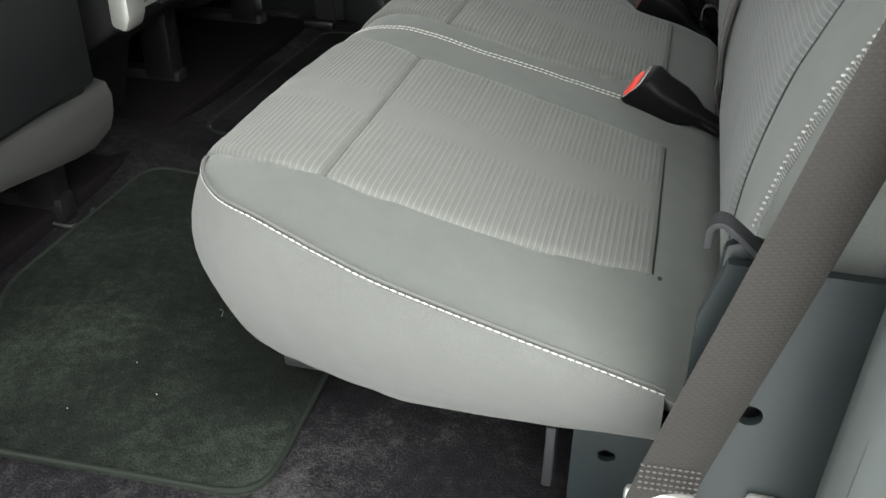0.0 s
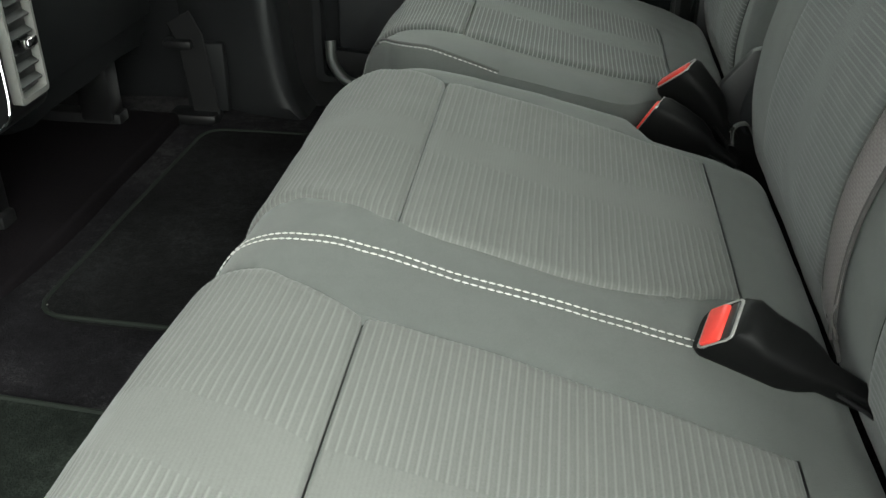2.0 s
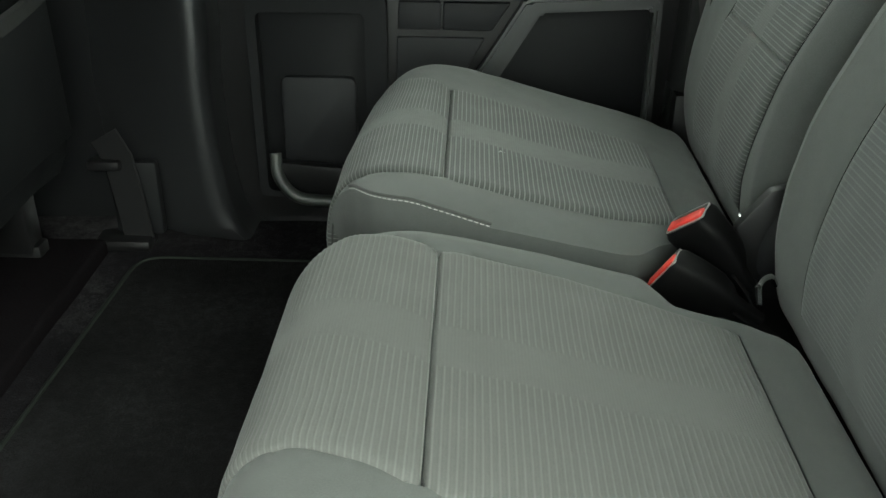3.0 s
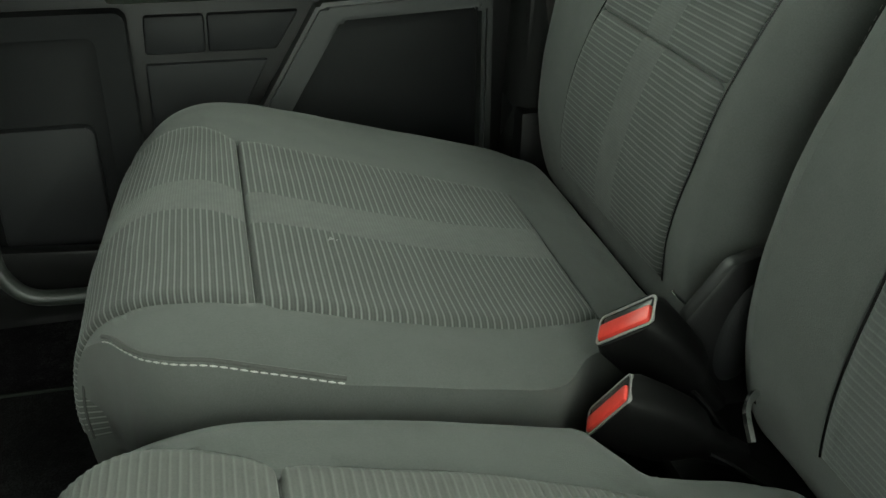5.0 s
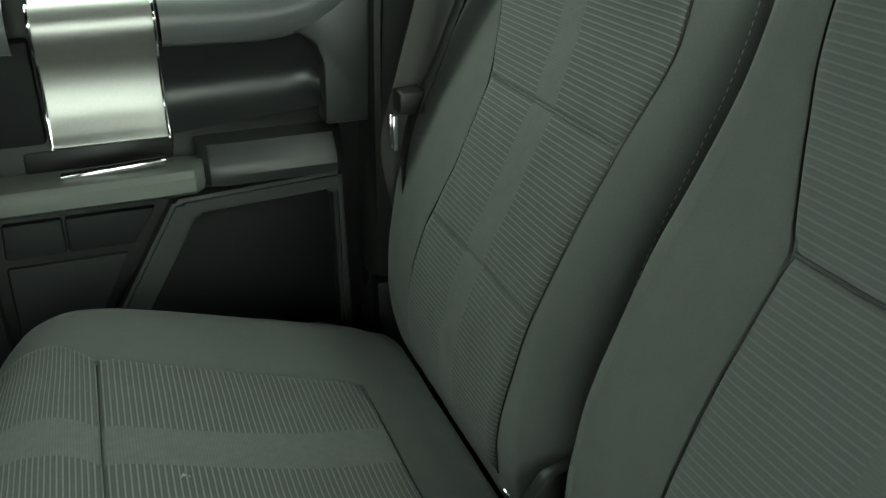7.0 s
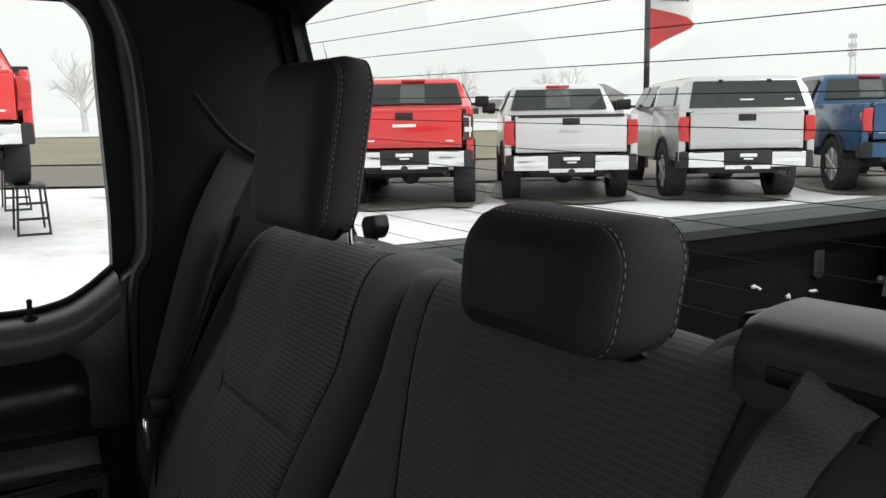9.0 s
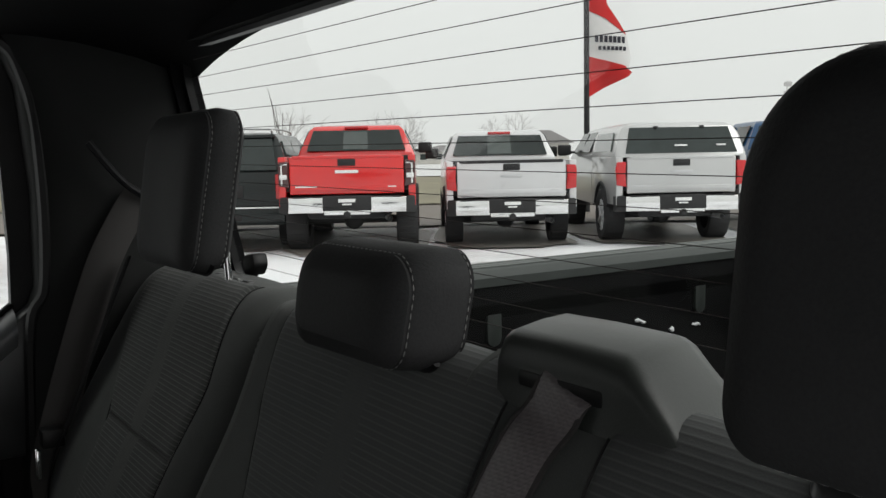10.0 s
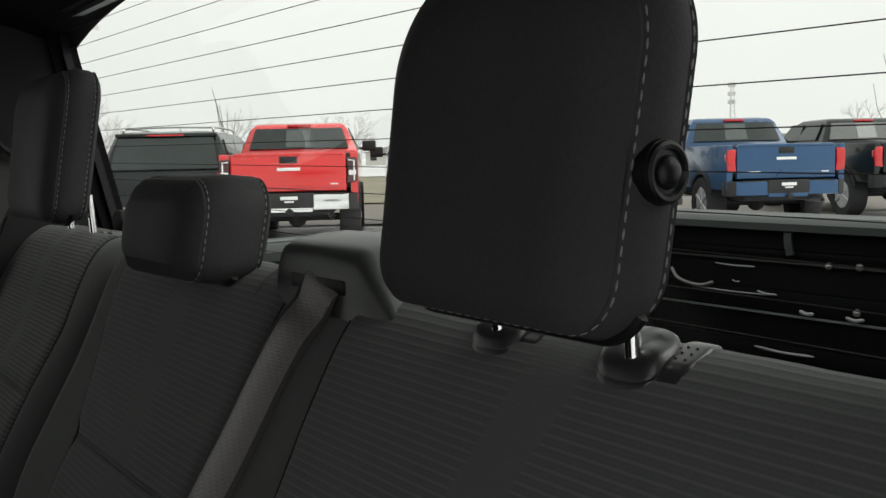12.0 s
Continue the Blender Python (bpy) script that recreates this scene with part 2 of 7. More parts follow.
M = {
    "cloth": cloth("charcoal_seat_cloth", (0.072, 0.0765, 0.0735), 0.10),
    "cloth_side": cloth("charcoal_side_cloth", (0.057, 0.058, 0.056), 0.06, 700),
    "rib": ribbed("corded_seat_cloth", (0.043, 0.045, 0.043), (0.132, 0.137, 0.132)),
    # Same corded cloth: stronger light and softer contrast of the near panels put into colour.
    "rib_near": ribbed("near_corded_seat_cloth", (0.0740, 0.0755, 0.0720), (0.1050, 0.1075, 0.1030), 0.028, 0.22),
    "rib_back": ribbed("corded_back_cloth", (0.050, 0.053, 0.051), (0.112, 0.117, 0.113), 0.020),
    # Paler copy of the back cloth, with the light on the near back in it.
    "rib_back_near": ribbed("near_corded_back_cloth", (0.073, 0.0768, 0.0765), (0.103, 0.108, 0.107), 0.020, 0.26),
    # Sill trim: the window's reflection is put into the paler base colour.
    "sill_trim": plain("window_lit_sill_trim", (0.085, 0.088, 0.09), 0.38, 0, 4, 0.15, 620, 0.15, 0.0003, spec=0.6),
    "door_gloss": plain("satin_door_trim", (0.026, 0.0275, 0.028), 0.40, 0, 4, 0.15, 620, 0.15, 0.0003, spec=0.5),
    "pillar": plain("glossy_dark_trim", (0.012, 0.0125, 0.0135), 0.34, 0, 4, 0.18, 620, 0.12, 0.0003, spec=0.5),
    "pillar_soft": plain("dark_pillar_trim", (0.014, 0.0148, 0.0146), 0.7, 0, 4, 0.18, 620, 0.2, 0.0004, spec=0.2),
    "cloth_dark": cloth("dark_seam_cloth", (0.022, 0.024, 0.023)),
    "leatherette": plain("black_leatherette", (0.033, 0.0333, 0.0342), 0.72, 0, 7, 0.3, 420, 0.45, 0.0008, spec=0.16),
    "thread": plain("pale_grey_thread", (0.34, 0.34, 0.325), 0.7, 0, 20, 0.15, 600, 0.2),
    "thread_dark": plain("grey_thread", (0.21, 0.21, 0.208), 0.7, 0, 20, 0.15, 600, 0.2),
    "black": plain("black_moulded_plastic", (0.005, 0.005, 0.0055), 0.45, 0, 6, 0.25, 500, 0.25, 0.0004, spec=0.3),
    "black_soft": plain("dark_grained_trim", (0.0064, 0.0068, 0.0075), 0.6, 0, 5, 0.2, 650, 0.4, 0.0005, spec=0.15),
    "trim": plain("charcoal_trim_plastic", (0.0105, 0.011, 0.0122), 0.55, 0, 4, 0.18, 620, 0.35, 0.0005, spec=0.2),
    "arm": plain("grey_green_armrest_vinyl", (0.095, 0.102, 0.092), 0.55, 0, 4, 0.12, 650, 0.35, 0.0004),
    "liner": plain("dark_headliner_felt", (0.007, 0.007, 0.0076), 0.95, 0, 3, 0.2, 300, 0.4, 0.0008, spec=0.1),
    "metal_panel": plain("brushed_satin_metal", (0.36, 0.355, 0.34), 0.38, 0.85, 3, 0.10, 300, 0.08),
    "chrome": plain("bright_chrome", (0.82, 0.82, 0.82), 0.12, 1.0, 3, 0.05, 200, 0.0),
    "silver": plain("satin_silver_plastic", (0.26, 0.26, 0.25), 0.40, 0.6, 5, 0.08, 400, 0.1),
    "carpet": carpet("dark_worn_carpet", (0.0085, 0.0078, 0.0092), (0.036, 0.035, 0.036)),
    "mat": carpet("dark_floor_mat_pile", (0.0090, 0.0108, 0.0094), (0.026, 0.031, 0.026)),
    # Darker copy of the mat pile: the far side's shade is in the colour.
    "mat_far": carpet("shaded_floor_mat_pile", (0.0066, 0.0064, 0.0068), (0.017, 0.017, 0.018)),
    "mat_edge": plain("bound_mat_edge", (0.0085, 0.0105, 0.0088), 0.8, 0, 8, 0.2, 500, 0.4, spec=0.1),
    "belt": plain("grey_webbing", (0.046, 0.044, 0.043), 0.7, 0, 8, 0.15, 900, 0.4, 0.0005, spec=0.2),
    # Middle belt: the rear window's sheen is put into a paler webbing colour.
    "belt_mid": webbing("lit_brown_grey_webbing", (0.135, 0.12, 0.122), 0.45, 0.7),
    # Near belt: the shade at the open door is put into a darker webbing colour.
    "belt_near": webbing("shaded_grey_brown_webbing", (0.0165, 0.0155, 0.0145), 0.75, 0.08),
    "jamb": plain("grey_door_jamb_paint", (0.034, 0.038, 0.037), 0.5, 0, 4, 0.12, 200, 0.08, spec=0.15),
    "flap": cloth("dark_seat_rear_cloth", (0.016, 0.0165, 0.016), 0.02),
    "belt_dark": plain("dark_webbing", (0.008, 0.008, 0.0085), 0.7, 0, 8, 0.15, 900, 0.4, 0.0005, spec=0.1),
    "red": plain("red_release_button", (0.62, 0.045, 0.035), 0.35, 0, 10, 0.1, 300, 0.05),
    "bluegrey": plain("blue_grey_painted_steel", (0.0078, 0.0105, 0.0113), 0.4, 0.0, 4, 0.12, 200, 0.08, spec=0.25),
    "bedliner": plain("black_bed_liner", (0.0036, 0.0036, 0.0040), 0.75, 0, 5, 0.4, 300, 0.35, 0.0012, spec=0.07),
    # Pale tone for the lines of light on rail ridges and tailgate edge.
    "rail_line": plain("ridge_highlight", (0.13, 0.14, 0.135), 0.5, 0, 4, 0.15, 420, 0.2),
    "railcap": plain("grey_rail_cap_plastic", (0.024, 0.029, 0.027), 0.5, 0, 4, 0.15, 420, 0.3),
    "white_mark": plain("pale_streak_tone", (0.30, 0.30, 0.31), 0.6, 0, 9, 0.2, 80, 0.3),
    "snow_bit": plain("clean_snow", (0.7, 0.7, 0.72), 0.7, 0, 9, 0.1, 80, 0.3),
    "bezel": plain("worn_grey_bezel", (0.24, 0.24, 0.235), 0.4, 0.2, 20, 0.3, 400, 0.15),
    "buckle_black": plain("matt_black_buckle", (0.004, 0.004, 0.0042), 0.55, 0, 6, 0.25, 500, 0.25, 0.0004, spec=0.12),
    "guide": plain("satin_guide_plastic", (0.020, 0.021, 0.021), 0.3, 0, 6, 0.2, 500, 0.1, 0.0003, spec=0.6),
    # Black tone for the shade under the front seats.
    "floor_dark": plain("underseat_shade_black", (0.0055, 0.0046, 0.0054), 1.0, 0, 6, 0.4, 300, 0.5, 0.002, spec=0.03),
    "housing": plain("grey_black_moulding", (0.034, 0.038, 0.035), 0.42, 0, 4, 0.15, 620, 0.3, 0.0005),
    "glass": glass("clear_window_glass"),
    "wire": plain("heater_wire", (0.03, 0.022, 0.02), 0.6, 0, 5, 0.1, 100, 0.0),
    "snow": snow_ground(),
}


# ---- mesh helpers ----
def finish(name, bm, mat, sharp=38.0):
    bmesh.ops.recalc_face_normals(bm, faces=bm.faces[:])
    me = bpy.data.meshes.new(name)
    bm.to_mesh(me)
    bm.free()
    me.materials.append(mat)
    me.shade_smooth()
    me.set_sharp_from_angle(angle=radians(sharp))
    return me


def part(name, bm, mat, parent, label="", sharp=38.0):
    ob = new(name, finish(name, bm, mat, sharp))
    ob.parent = parent
    ob.matrix_parent_inverse = Matrix.Translation(-Vector(parent["base"] if "base" in parent else (0, 0, 0)))
    if label:
        tagged(ob, label)
    return ob


def thing(name, label, category, base=(0, 0, 0), group="", kind=""):
    ob = new(name)
    ob.empty_display_size = 0.05
    ob.location = base
    ob["base"] = [float(v) for v in base]
    return tagged(ob, label, category, group, kind)


def whole(name, bm, mat, label, category, kind="", sharp=38.0, group=""):
    return tagged(new(name, finish(name, bm, mat, sharp)), label, category, group, kind)


def box(bm, x0, x1, y0, y1, z0, z1, bevel=0.0, seg=2, m=None):
    r = bmesh.ops.create_cube(bm, size=1.0)["verts"]
    t = Matrix.Translation(((x0 + x1) / 2, (y0 + y1) / 2, (z0 + z1) / 2)) @ Matrix.Diagonal((abs(x1 - x0), abs(y1 - y0), abs(z1 - z0), 1))
    bmesh.ops.transform(bm, matrix=t, verts=r)
    if bevel:
        edges = list({e for v in r for e in v.link_edges})
        out = bmesh.ops.bevel(bm, geom=edges, offset=bevel, segments=seg, affect="EDGES", profile=0.5)
        r = list({v for f in out["faces"] for v in f.verts} | {v for v in r if v.is_valid})
    if m is not None:
        bmesh.ops.transform(bm, matrix=m, verts=r)
    return r


AX = {"x": (1, 2, 0), "y": (0, 2, 1), "z": (0, 1, 2)}


def prism(bm, poly, axis, a0, a1, bevel=0.0, seg=2):
    """A polygon in the two other axes (in x, y, z order), drawn out along axis from a0 to a1."""
    i, j, k = AX[axis]
    rings = []
    for a in (a0, a1):
        ring = []
        for p in poly:
            co = [0, 0, 0]
            co[i], co[j], co[k] = p[0], p[1], a
            ring.append(bm.verts.new(co))
        rings.append(ring)
    n = len(poly)
    faces = [bm.faces.new(rings[0]), bm.faces.new(rings[1])]
    for q in range(n):
        faces.append(bm.faces.new((rings[0][q], rings[0][(q + 1) % n], rings[1][(q + 1) % n], rings[1][q])))
    bmesh.ops.recalc_face_normals(bm, faces=faces)
    if bevel:
        edges = list({e for f in faces for e in f.edges})
        bmesh.ops.bevel(bm, geom=edges, offset=bevel, segments=seg, affect="EDGES", profile=0.5)


def arc(cx, cy, r, a0, a1, n=6):
    return [(cx + r * math.cos(radians(a0 + (a1 - a0) * i / n)), cy + r * math.sin(radians(a0 + (a1 - a0) * i / n))) for i in range(n + 1)]


def rrect(x0, x1, y0, y1, r, n=5):
    return arc(x1 - r, y0 + r, r, -90, 0, n) + arc(x1 - r, y1 - r, r, 0, 90, n) + arc(x0 + r, y1 - r, r, 90, 180, n) + arc(x0 + r, y0 + r, r, 180, 270, n)


def ringplate(bm, outer, inner, axis, a0, a1, bend=None):
    """A plate between two outlines with the same count of points; bend moves each corner."""
    i, j, k = AX[axis]
    rows = []
    for loop, a in ((outer, a0), (outer, a1), (inner, a1), (inner, a0)):
        row = []
        for p in loop:
            co = [0, 0, 0]
            co[i], co[j], co[k] = p[0], p[1], a
            row.append(bm.verts.new(bend(co) if bend else co))
        rows.append(row)
    n = len(outer)
    for a, b in ((0, 1), (1, 2), (2, 3), (3, 0)):
        for q in range(n):
            bm.faces.new((rows[a][q], rows[a][(q + 1) % n], rows[b][(q + 1) % n], rows[b][q]))


def around(outline, x0, x1, y0, y1):
    """The rectangle's outline, met by rays from the middle of the given outline: one point for each of its points."""
    cx, cy = sum(p[0] for p in outline) / len(outline), sum(p[1] for p in outline) / len(outline)
    out = []
    for x, y in outline:
        dx, dy = x - cx, y - cy
        s = min(((x1 - cx) / dx if dx > 0 else (x0 - cx) / dx) if abs(dx) > 1e-9 else 1e9, ((y1 - cy) / dy if dy > 0 else (y0 - cy) / dy) if abs(dy) > 1e-9 else 1e9)
        out.append((cx + dx * s, cy + dy * s))
    return out


def rod(bm, p0, p1, r0, r1=None, n=12, caps=True):
    r1 = r0 if r1 is None else r1
    p0, p1 = Vector(p0), Vector(p1)
    q = (p1 - p0).to_track_quat("Z", "Y").to_matrix().to_4x4()
    out = bmesh.ops.create_cone(bm, cap_ends=caps, segments=n, radius1=r0, radius2=r1, depth=(p1 - p0).length)
    bmesh.ops.transform(bm, matrix=Matrix.Translation((p0 + p1) / 2) @ q, verts=out["verts"])


def smooth_line(pts, n):
    """Catmull-Rom through the points, n samples a stretch."""
    p = [Vector(q) for q in pts]
    p = [2 * p[0] - p[1]] + p + [2 * p[-1] - p[-2]]
    out = []
    for i in range(1, len(p) - 2):
        for k in range(n):
            t = k / n
            a, b, c, d = p[i - 1], p[i], p[i + 1], p[i + 2]
            out.append(0.5 * ((2 * b) + (c - a) * t + (2 * a - 5 * b + 4 * c - d) * t * t + (3 * b - a - 3 * c + d) * t ** 3))
    out.append(p[-2])
    return out


def tube(bm, pts, r, n=8):
    pts = [Vector(p) for p in pts]
    rings, side = [], None
    for i, p in enumerate(pts):
        d = (pts[min(i + 1, len(pts) - 1)] - pts[max(i - 1, 0)]).normalized()
        side = d.orthogonal().normalized() if side is None else (side - d * side.dot(d)).normalized()
        up = d.cross(side)
        rr = r[i] if isinstance(r, (list, tuple)) else r
        rings.append([bm.verts.new(p + rr * (math.cos(a) * side + math.sin(a) * up)) for a in (2 * math.pi * k / n for k in range(n))])
    for a, b in zip(rings, rings[1:]):
        for k in range(n):
            bm.faces.new((a[k], a[(k + 1) % n], b[(k + 1) % n], b[k]))
    bm.faces.new(rings[0][::-1])
    bm.faces.new(rings[-1])


def strap(bm, pts, across, width, thick):
    """A flat band along pts; across: the direction of its width (one, or one a point)."""
    pts = [Vector(p) for p in pts]
    rings = []
    for i, p in enumerate(pts):
        d = (pts[min(i + 1, len(pts) - 1)] - pts[max(i - 1, 0)]).normalized()
        a = Vector(across[i] if isinstance(across[0], (tuple, list, Vector)) else across)
        a = (a - d * a.dot(d)).normalized()
        n = d.cross(a)
        rings.append([bm.verts.new(p + a * u * width / 2 + n * v * thick / 2) for u, v in ((-1, 0), (-0.9, -1), (0.9, -1), (1, 0), (0.9, 1), (-0.9, 1))])
    for a, b in zip(rings, rings[1:]):
        for k in range(6):
            bm.faces.new((a[k], a[(k + 1) % 6], b[(k + 1) % 6], b[k]))
    bm.faces.new(rings[0][::-1])
    bm.faces.new(rings[-1])


def sheet(bm, rows, close_u=False, close_v=False, uvs=None):
    """Quads over rows of points; uvs: rows of (u, v) to match."""
    vs = [[bm.verts.new(p) for p in row] for row in rows]
    nu, nv = len(vs), len(vs[0])
    layer = bm.loops.layers.uv.new("UVMap") if uvs else None
    for i in range(nu if close_u else nu - 1):
        for j in range(nv if close_v else nv - 1):
            ids = ((i, j), ((i + 1) % nu, j), ((i + 1) % nu, (j + 1) % nv), (i, (j + 1) % nv))
            f = bm.faces.new([vs[a][b] for a, b in ids])
            if layer:
                for lp, (a, b) in zip(f.loops, ids):
                    lp[layer].uv = uvs[a][b]
    return vs


def stitches(bm, pts, length=0.0052, gap=0.0028, r=0.0008, lift=None):
    """Thread dashes along a line of points."""
    pts = [Vector(p) for p in pts]
    acc = [0.0]
    for a, b in zip(pts, pts[1:]):
        acc.append(acc[-1] + (b - a).length)

    def at(s):
        for i in range(len(acc) - 1):
            if s <= acc[i + 1] or i == len(acc) - 2:
                return pts[i].lerp(pts[i + 1], (s - acc[i]) / max(1e-9, acc[i + 1] - acc[i]))

    s = 0.0
    while s + length < acc[-1]:
        a, b = at(s), at(s + length)
        mid = (a + b) / 2 + (Vector(lift) if lift else Vector()) * r
        d = (b - a).normalized()
        side = d.orthogonal().normalized()
        up = d.cross(side)
        ra = [bm.verts.new(a + r * 0.45 * (math.cos(t) * side + math.sin(t) * up)) for t in (0, 1.571, 3.142, 4.712)]
        rm = [bm.verts.new(mid + r * (math.cos(t) * side + math.sin(t) * up)) for t in (0, 1.571, 3.142, 4.712)]
        rb = [bm.verts.new(b + r * 0.45 * (math.cos(t) * side + math.sin(t) * up)) for t in (0, 1.571, 3.142, 4.712)]
        for p, q in ((ra, rm), (rm, rb)):
            for k in range(4):
                bm.faces.new((p[k], p[(k + 1) % 4], q[(k + 1) % 4], q[k]))
        s += length + gap
    return bm


def lerp_table(table, x):
    """A smooth value from rows of (x, value), x rising."""
    if x <= table[0][0]:
        return table[0][1]
    if x >= table[-1][0]:
        return table[-1][1]
    n = len(table)
    i = next(k for k in range(n - 1) if x <= table[k + 1][0])

    def slope(k):
        if k <= 0 or k >= n - 1:
            j = min(max(k, 0), n - 2)
            return (table[j + 1][1] - table[j][1]) / (table[j + 1][0] - table[j][0])
        return (table[k + 1][1] - table[k - 1][1]) / (table[k + 1][0] - table[k - 1][0])

    (a, va), (b, vb) = table[i], table[i + 1]
    h = b - a
    t = (x - a) / h
    return (2 * t ** 3 - 3 * t * t + 1) * va + (t ** 3 - 2 * t * t + t) * h * slope(i) + (3 * t * t - 2 * t ** 3) * vb + (t ** 3 - t * t) * h * slope(i + 1)


# ---- rear seat ----
MID = 1.2275  # the cab's centre line


class Profile:
    """A side outline (x, z) by its running length."""

    def __init__(self, pts, n=14):
        line = smooth_line([(x, 0, z) for x, z in pts], n)
        self.p = [(v.x, v.z) for v in line]
        self.s = [0.0]
        for a, b in zip(self.p, self.p[1:]):
            self.s.append(self.s[-1] + math.hypot(b[0] - a[0], b[1] - a[1]))
        self.length = self.s[-1]

    def at(self, s):
        s = min(max(s, 0.0), self.length)
        i = min(max(int(np.searchsorted(self.s, s)) - 1, 0), len(self.s) - 2)
        t = (s - self.s[i]) / max(1e-9, self.s[i + 1] - self.s[i])
        a, b = self.p[i], self.p[i + 1]
        c0, c1 = self.p[max(i - 1, 0)], self.p[min(i + 2, len(self.p) - 1)]
        dx, dz = c1[0] - c0[0], c1[1] - c0[1]
        d = math.hypot(dx, dz)
        return a[0] + (b[0] - a[0]) * t, a[1] + (b[1] - a[1]) * t, dx / d, dz / d

    def find(self, test):
        return next(s for s, p in zip(self.s, self.p) if test(p))


class Pad:
    """An upholstered block: an outline drawn out over y, with rounded sides."""

    def __init__(self, prof, core, lo, hi, lo_base, hi_base, turn, edge=0.055, drop=0.3, nose=None, lo_drop=None):
        self.nose, self.sunk = nose, []
        self.lo_drop = (lambda x: drop) if lo_drop is None else lo_drop
        self.prof, self.core, self.lo, self.hi, self.lo_base, self.hi_base = prof, core, lo, hi, lo_base, hi_base
        self.turn, self.edge, self.drop = turn, edge, drop

    def rub(self, s, y):
        return 0.0016 * noise.noise((s * 9, y * 9, 3.1)) + 0.0007 * noise.noise((s * 34, y * 34, 7.7))

    def share(self, d, drop):
        if d >= self.edge:
            return 0.0
        return drop * ((self.edge - max(d, 0.0)) / self.edge) ** 2.4

    def point(self, s, y, lift=0.0, w=None):
        x, z, dx, dz = self.prof.at(s)
        nx, nz = -dz * self.turn, dx * self.turn
        if w is None:
            w = self.share(y - self.lo(x, z), self.lo_drop(x)) + self.share(self.hi(x, z) - y, self.drop)
        h = lift + self.rub(s, y) * (1 - min(w, 1))
        cx, cz = self.core(x, z)
        px, pz = x + nx * h, z + nz * h
        if self.nose:
            px += self.nose(y) * max(0.0, min(1.0, (-0.26 - x) / 0.10))
        p = Vector((px + (cx - px) * w, y, pz + (cz - pz) * w))
        return p

    def under(self, s, y):
        """How far the cover sinks below the sewn-in panels."""
        deep = 0.0
        for s0, s1, ya, yb in self.sunk:
            d = min(s - s0, s1 - s, y - ya(s), yb(s) - y) - 0.009
            if d > 0:
                deep = max(deep, 0.016 * min(1.0, d / 0.008))
        return -deep

    def cover(self, ns=170, ny=64):
        bm = bmesh.new()
        rows = []
        d_steps = (0.0, 0.003, 0.008, 0.016, 0.028, 0.042)
        for i in range(ns):
            s = self.prof.length * i / ns
            x, z, _, _ = self.prof.at(s)
            lo, hi, lb, hb = self.lo(x, z), self.hi(x, z), self.lo_base(x, z), self.hi_base(x, z)
            row = []
            for t in (1.0, 0.75, 0.5, 0.22):
                row.append(self.point(s, lo + (lb - lo) * t ** 1.3, 0, self.lo_drop(x) + (1 - self.lo_drop(x)) * t))
            row += [self.point(s, lo + d) for d in d_steps]
            for k in range(ny + 1):
                y = lo + self.edge + (hi - lo - 2 * self.edge) * k / ny
                row.append(self.point(s, y, self.under(s, y)))
            row += [self.point(s, hi - d) for d in reversed(d_steps)]
            for t in (0.22, 0.5, 0.75, 1.0):
                row.append(self.point(s, hi + (hb - hi) * t ** 1.3, 0, self.drop + (1 - self.drop) * t))
            rows.append(row)
        sheet(bm, rows, close_u=True)
        return bm

    def insert(self, s0, s1, ya, yb, band, creases=(), ny=30, puff=0.0045, half=0.027, relief=1.0):
        """A corded panel over the cover between ya(s) and yb(s), with sewn-in edges and creases (s, depth)."""
        bm = bmesh.new()
        n = int((s1 - s0) / PITCH * 7)
        rows, uvs = [], []
        for i in range(n + 1):
            s = s0 + (s1 - s0) * i / n
            a, b, c = ya(s), yb(s), band(s)
            ys = [a, a + 0.002, a + 0.005, a + 0.010] + [a + 0.016 + (b - a - 0.032) * k / ny for k in range(ny + 1)] + [b - 0.010, b - 0.005, b - 0.002, b]
            row, uv = [], []
            for y in ys:
                d = min(y - a, b - y, s - s0 + 0.0004, s1 - s + 0.0004)
                t = min(1.0, max(d, 0.0) / 0.013)
                h = -0.0045 + (puff + 0.0045) * math.sqrt(t * (2 - t))
                if abs(y - c) < half:
                    h += 0.00008 * math.cos(4 * math.pi * s / PITCH) * t
                else:
                    h += relief * (0.00022 * math.cos(2 * math.pi * s / PITCH) + 0.00010 * math.cos(4 * math.pi * s / PITCH)) * t
                for cs, depth in creases:
                    h -= depth * math.exp(-(((s - cs) / 0.0015) ** 2)) + 0.45 * depth * math.exp(-(((s - cs) / 0.010) ** 2))
                row.append(self.point(s, y, h))
                uv.append((s, y - c))
            rows.append(row)
            uvs.append(uv)
        for r, row in enumerate(rows):
            s = s0 + (s1 - s0) * r / n
            row[0], row[-1] = self.point(s, ya(s), -0.017), self.point(s, yb(s), -0.017)
        sheet(bm, rows, uvs=uvs)
        return bm

    def line(self, pairs, lift=0.001, n=60):
        """Points on the surface along (s, y) pairs."""
        out = []
        for (s0, y0), (s1, y1) in zip(pairs, pairs[1:]):
            out += [self.point(s0 + (s1 - s0) * k / n, y0 + (y1 - y0) * k / n, lift) for k in range(n)]
        return out


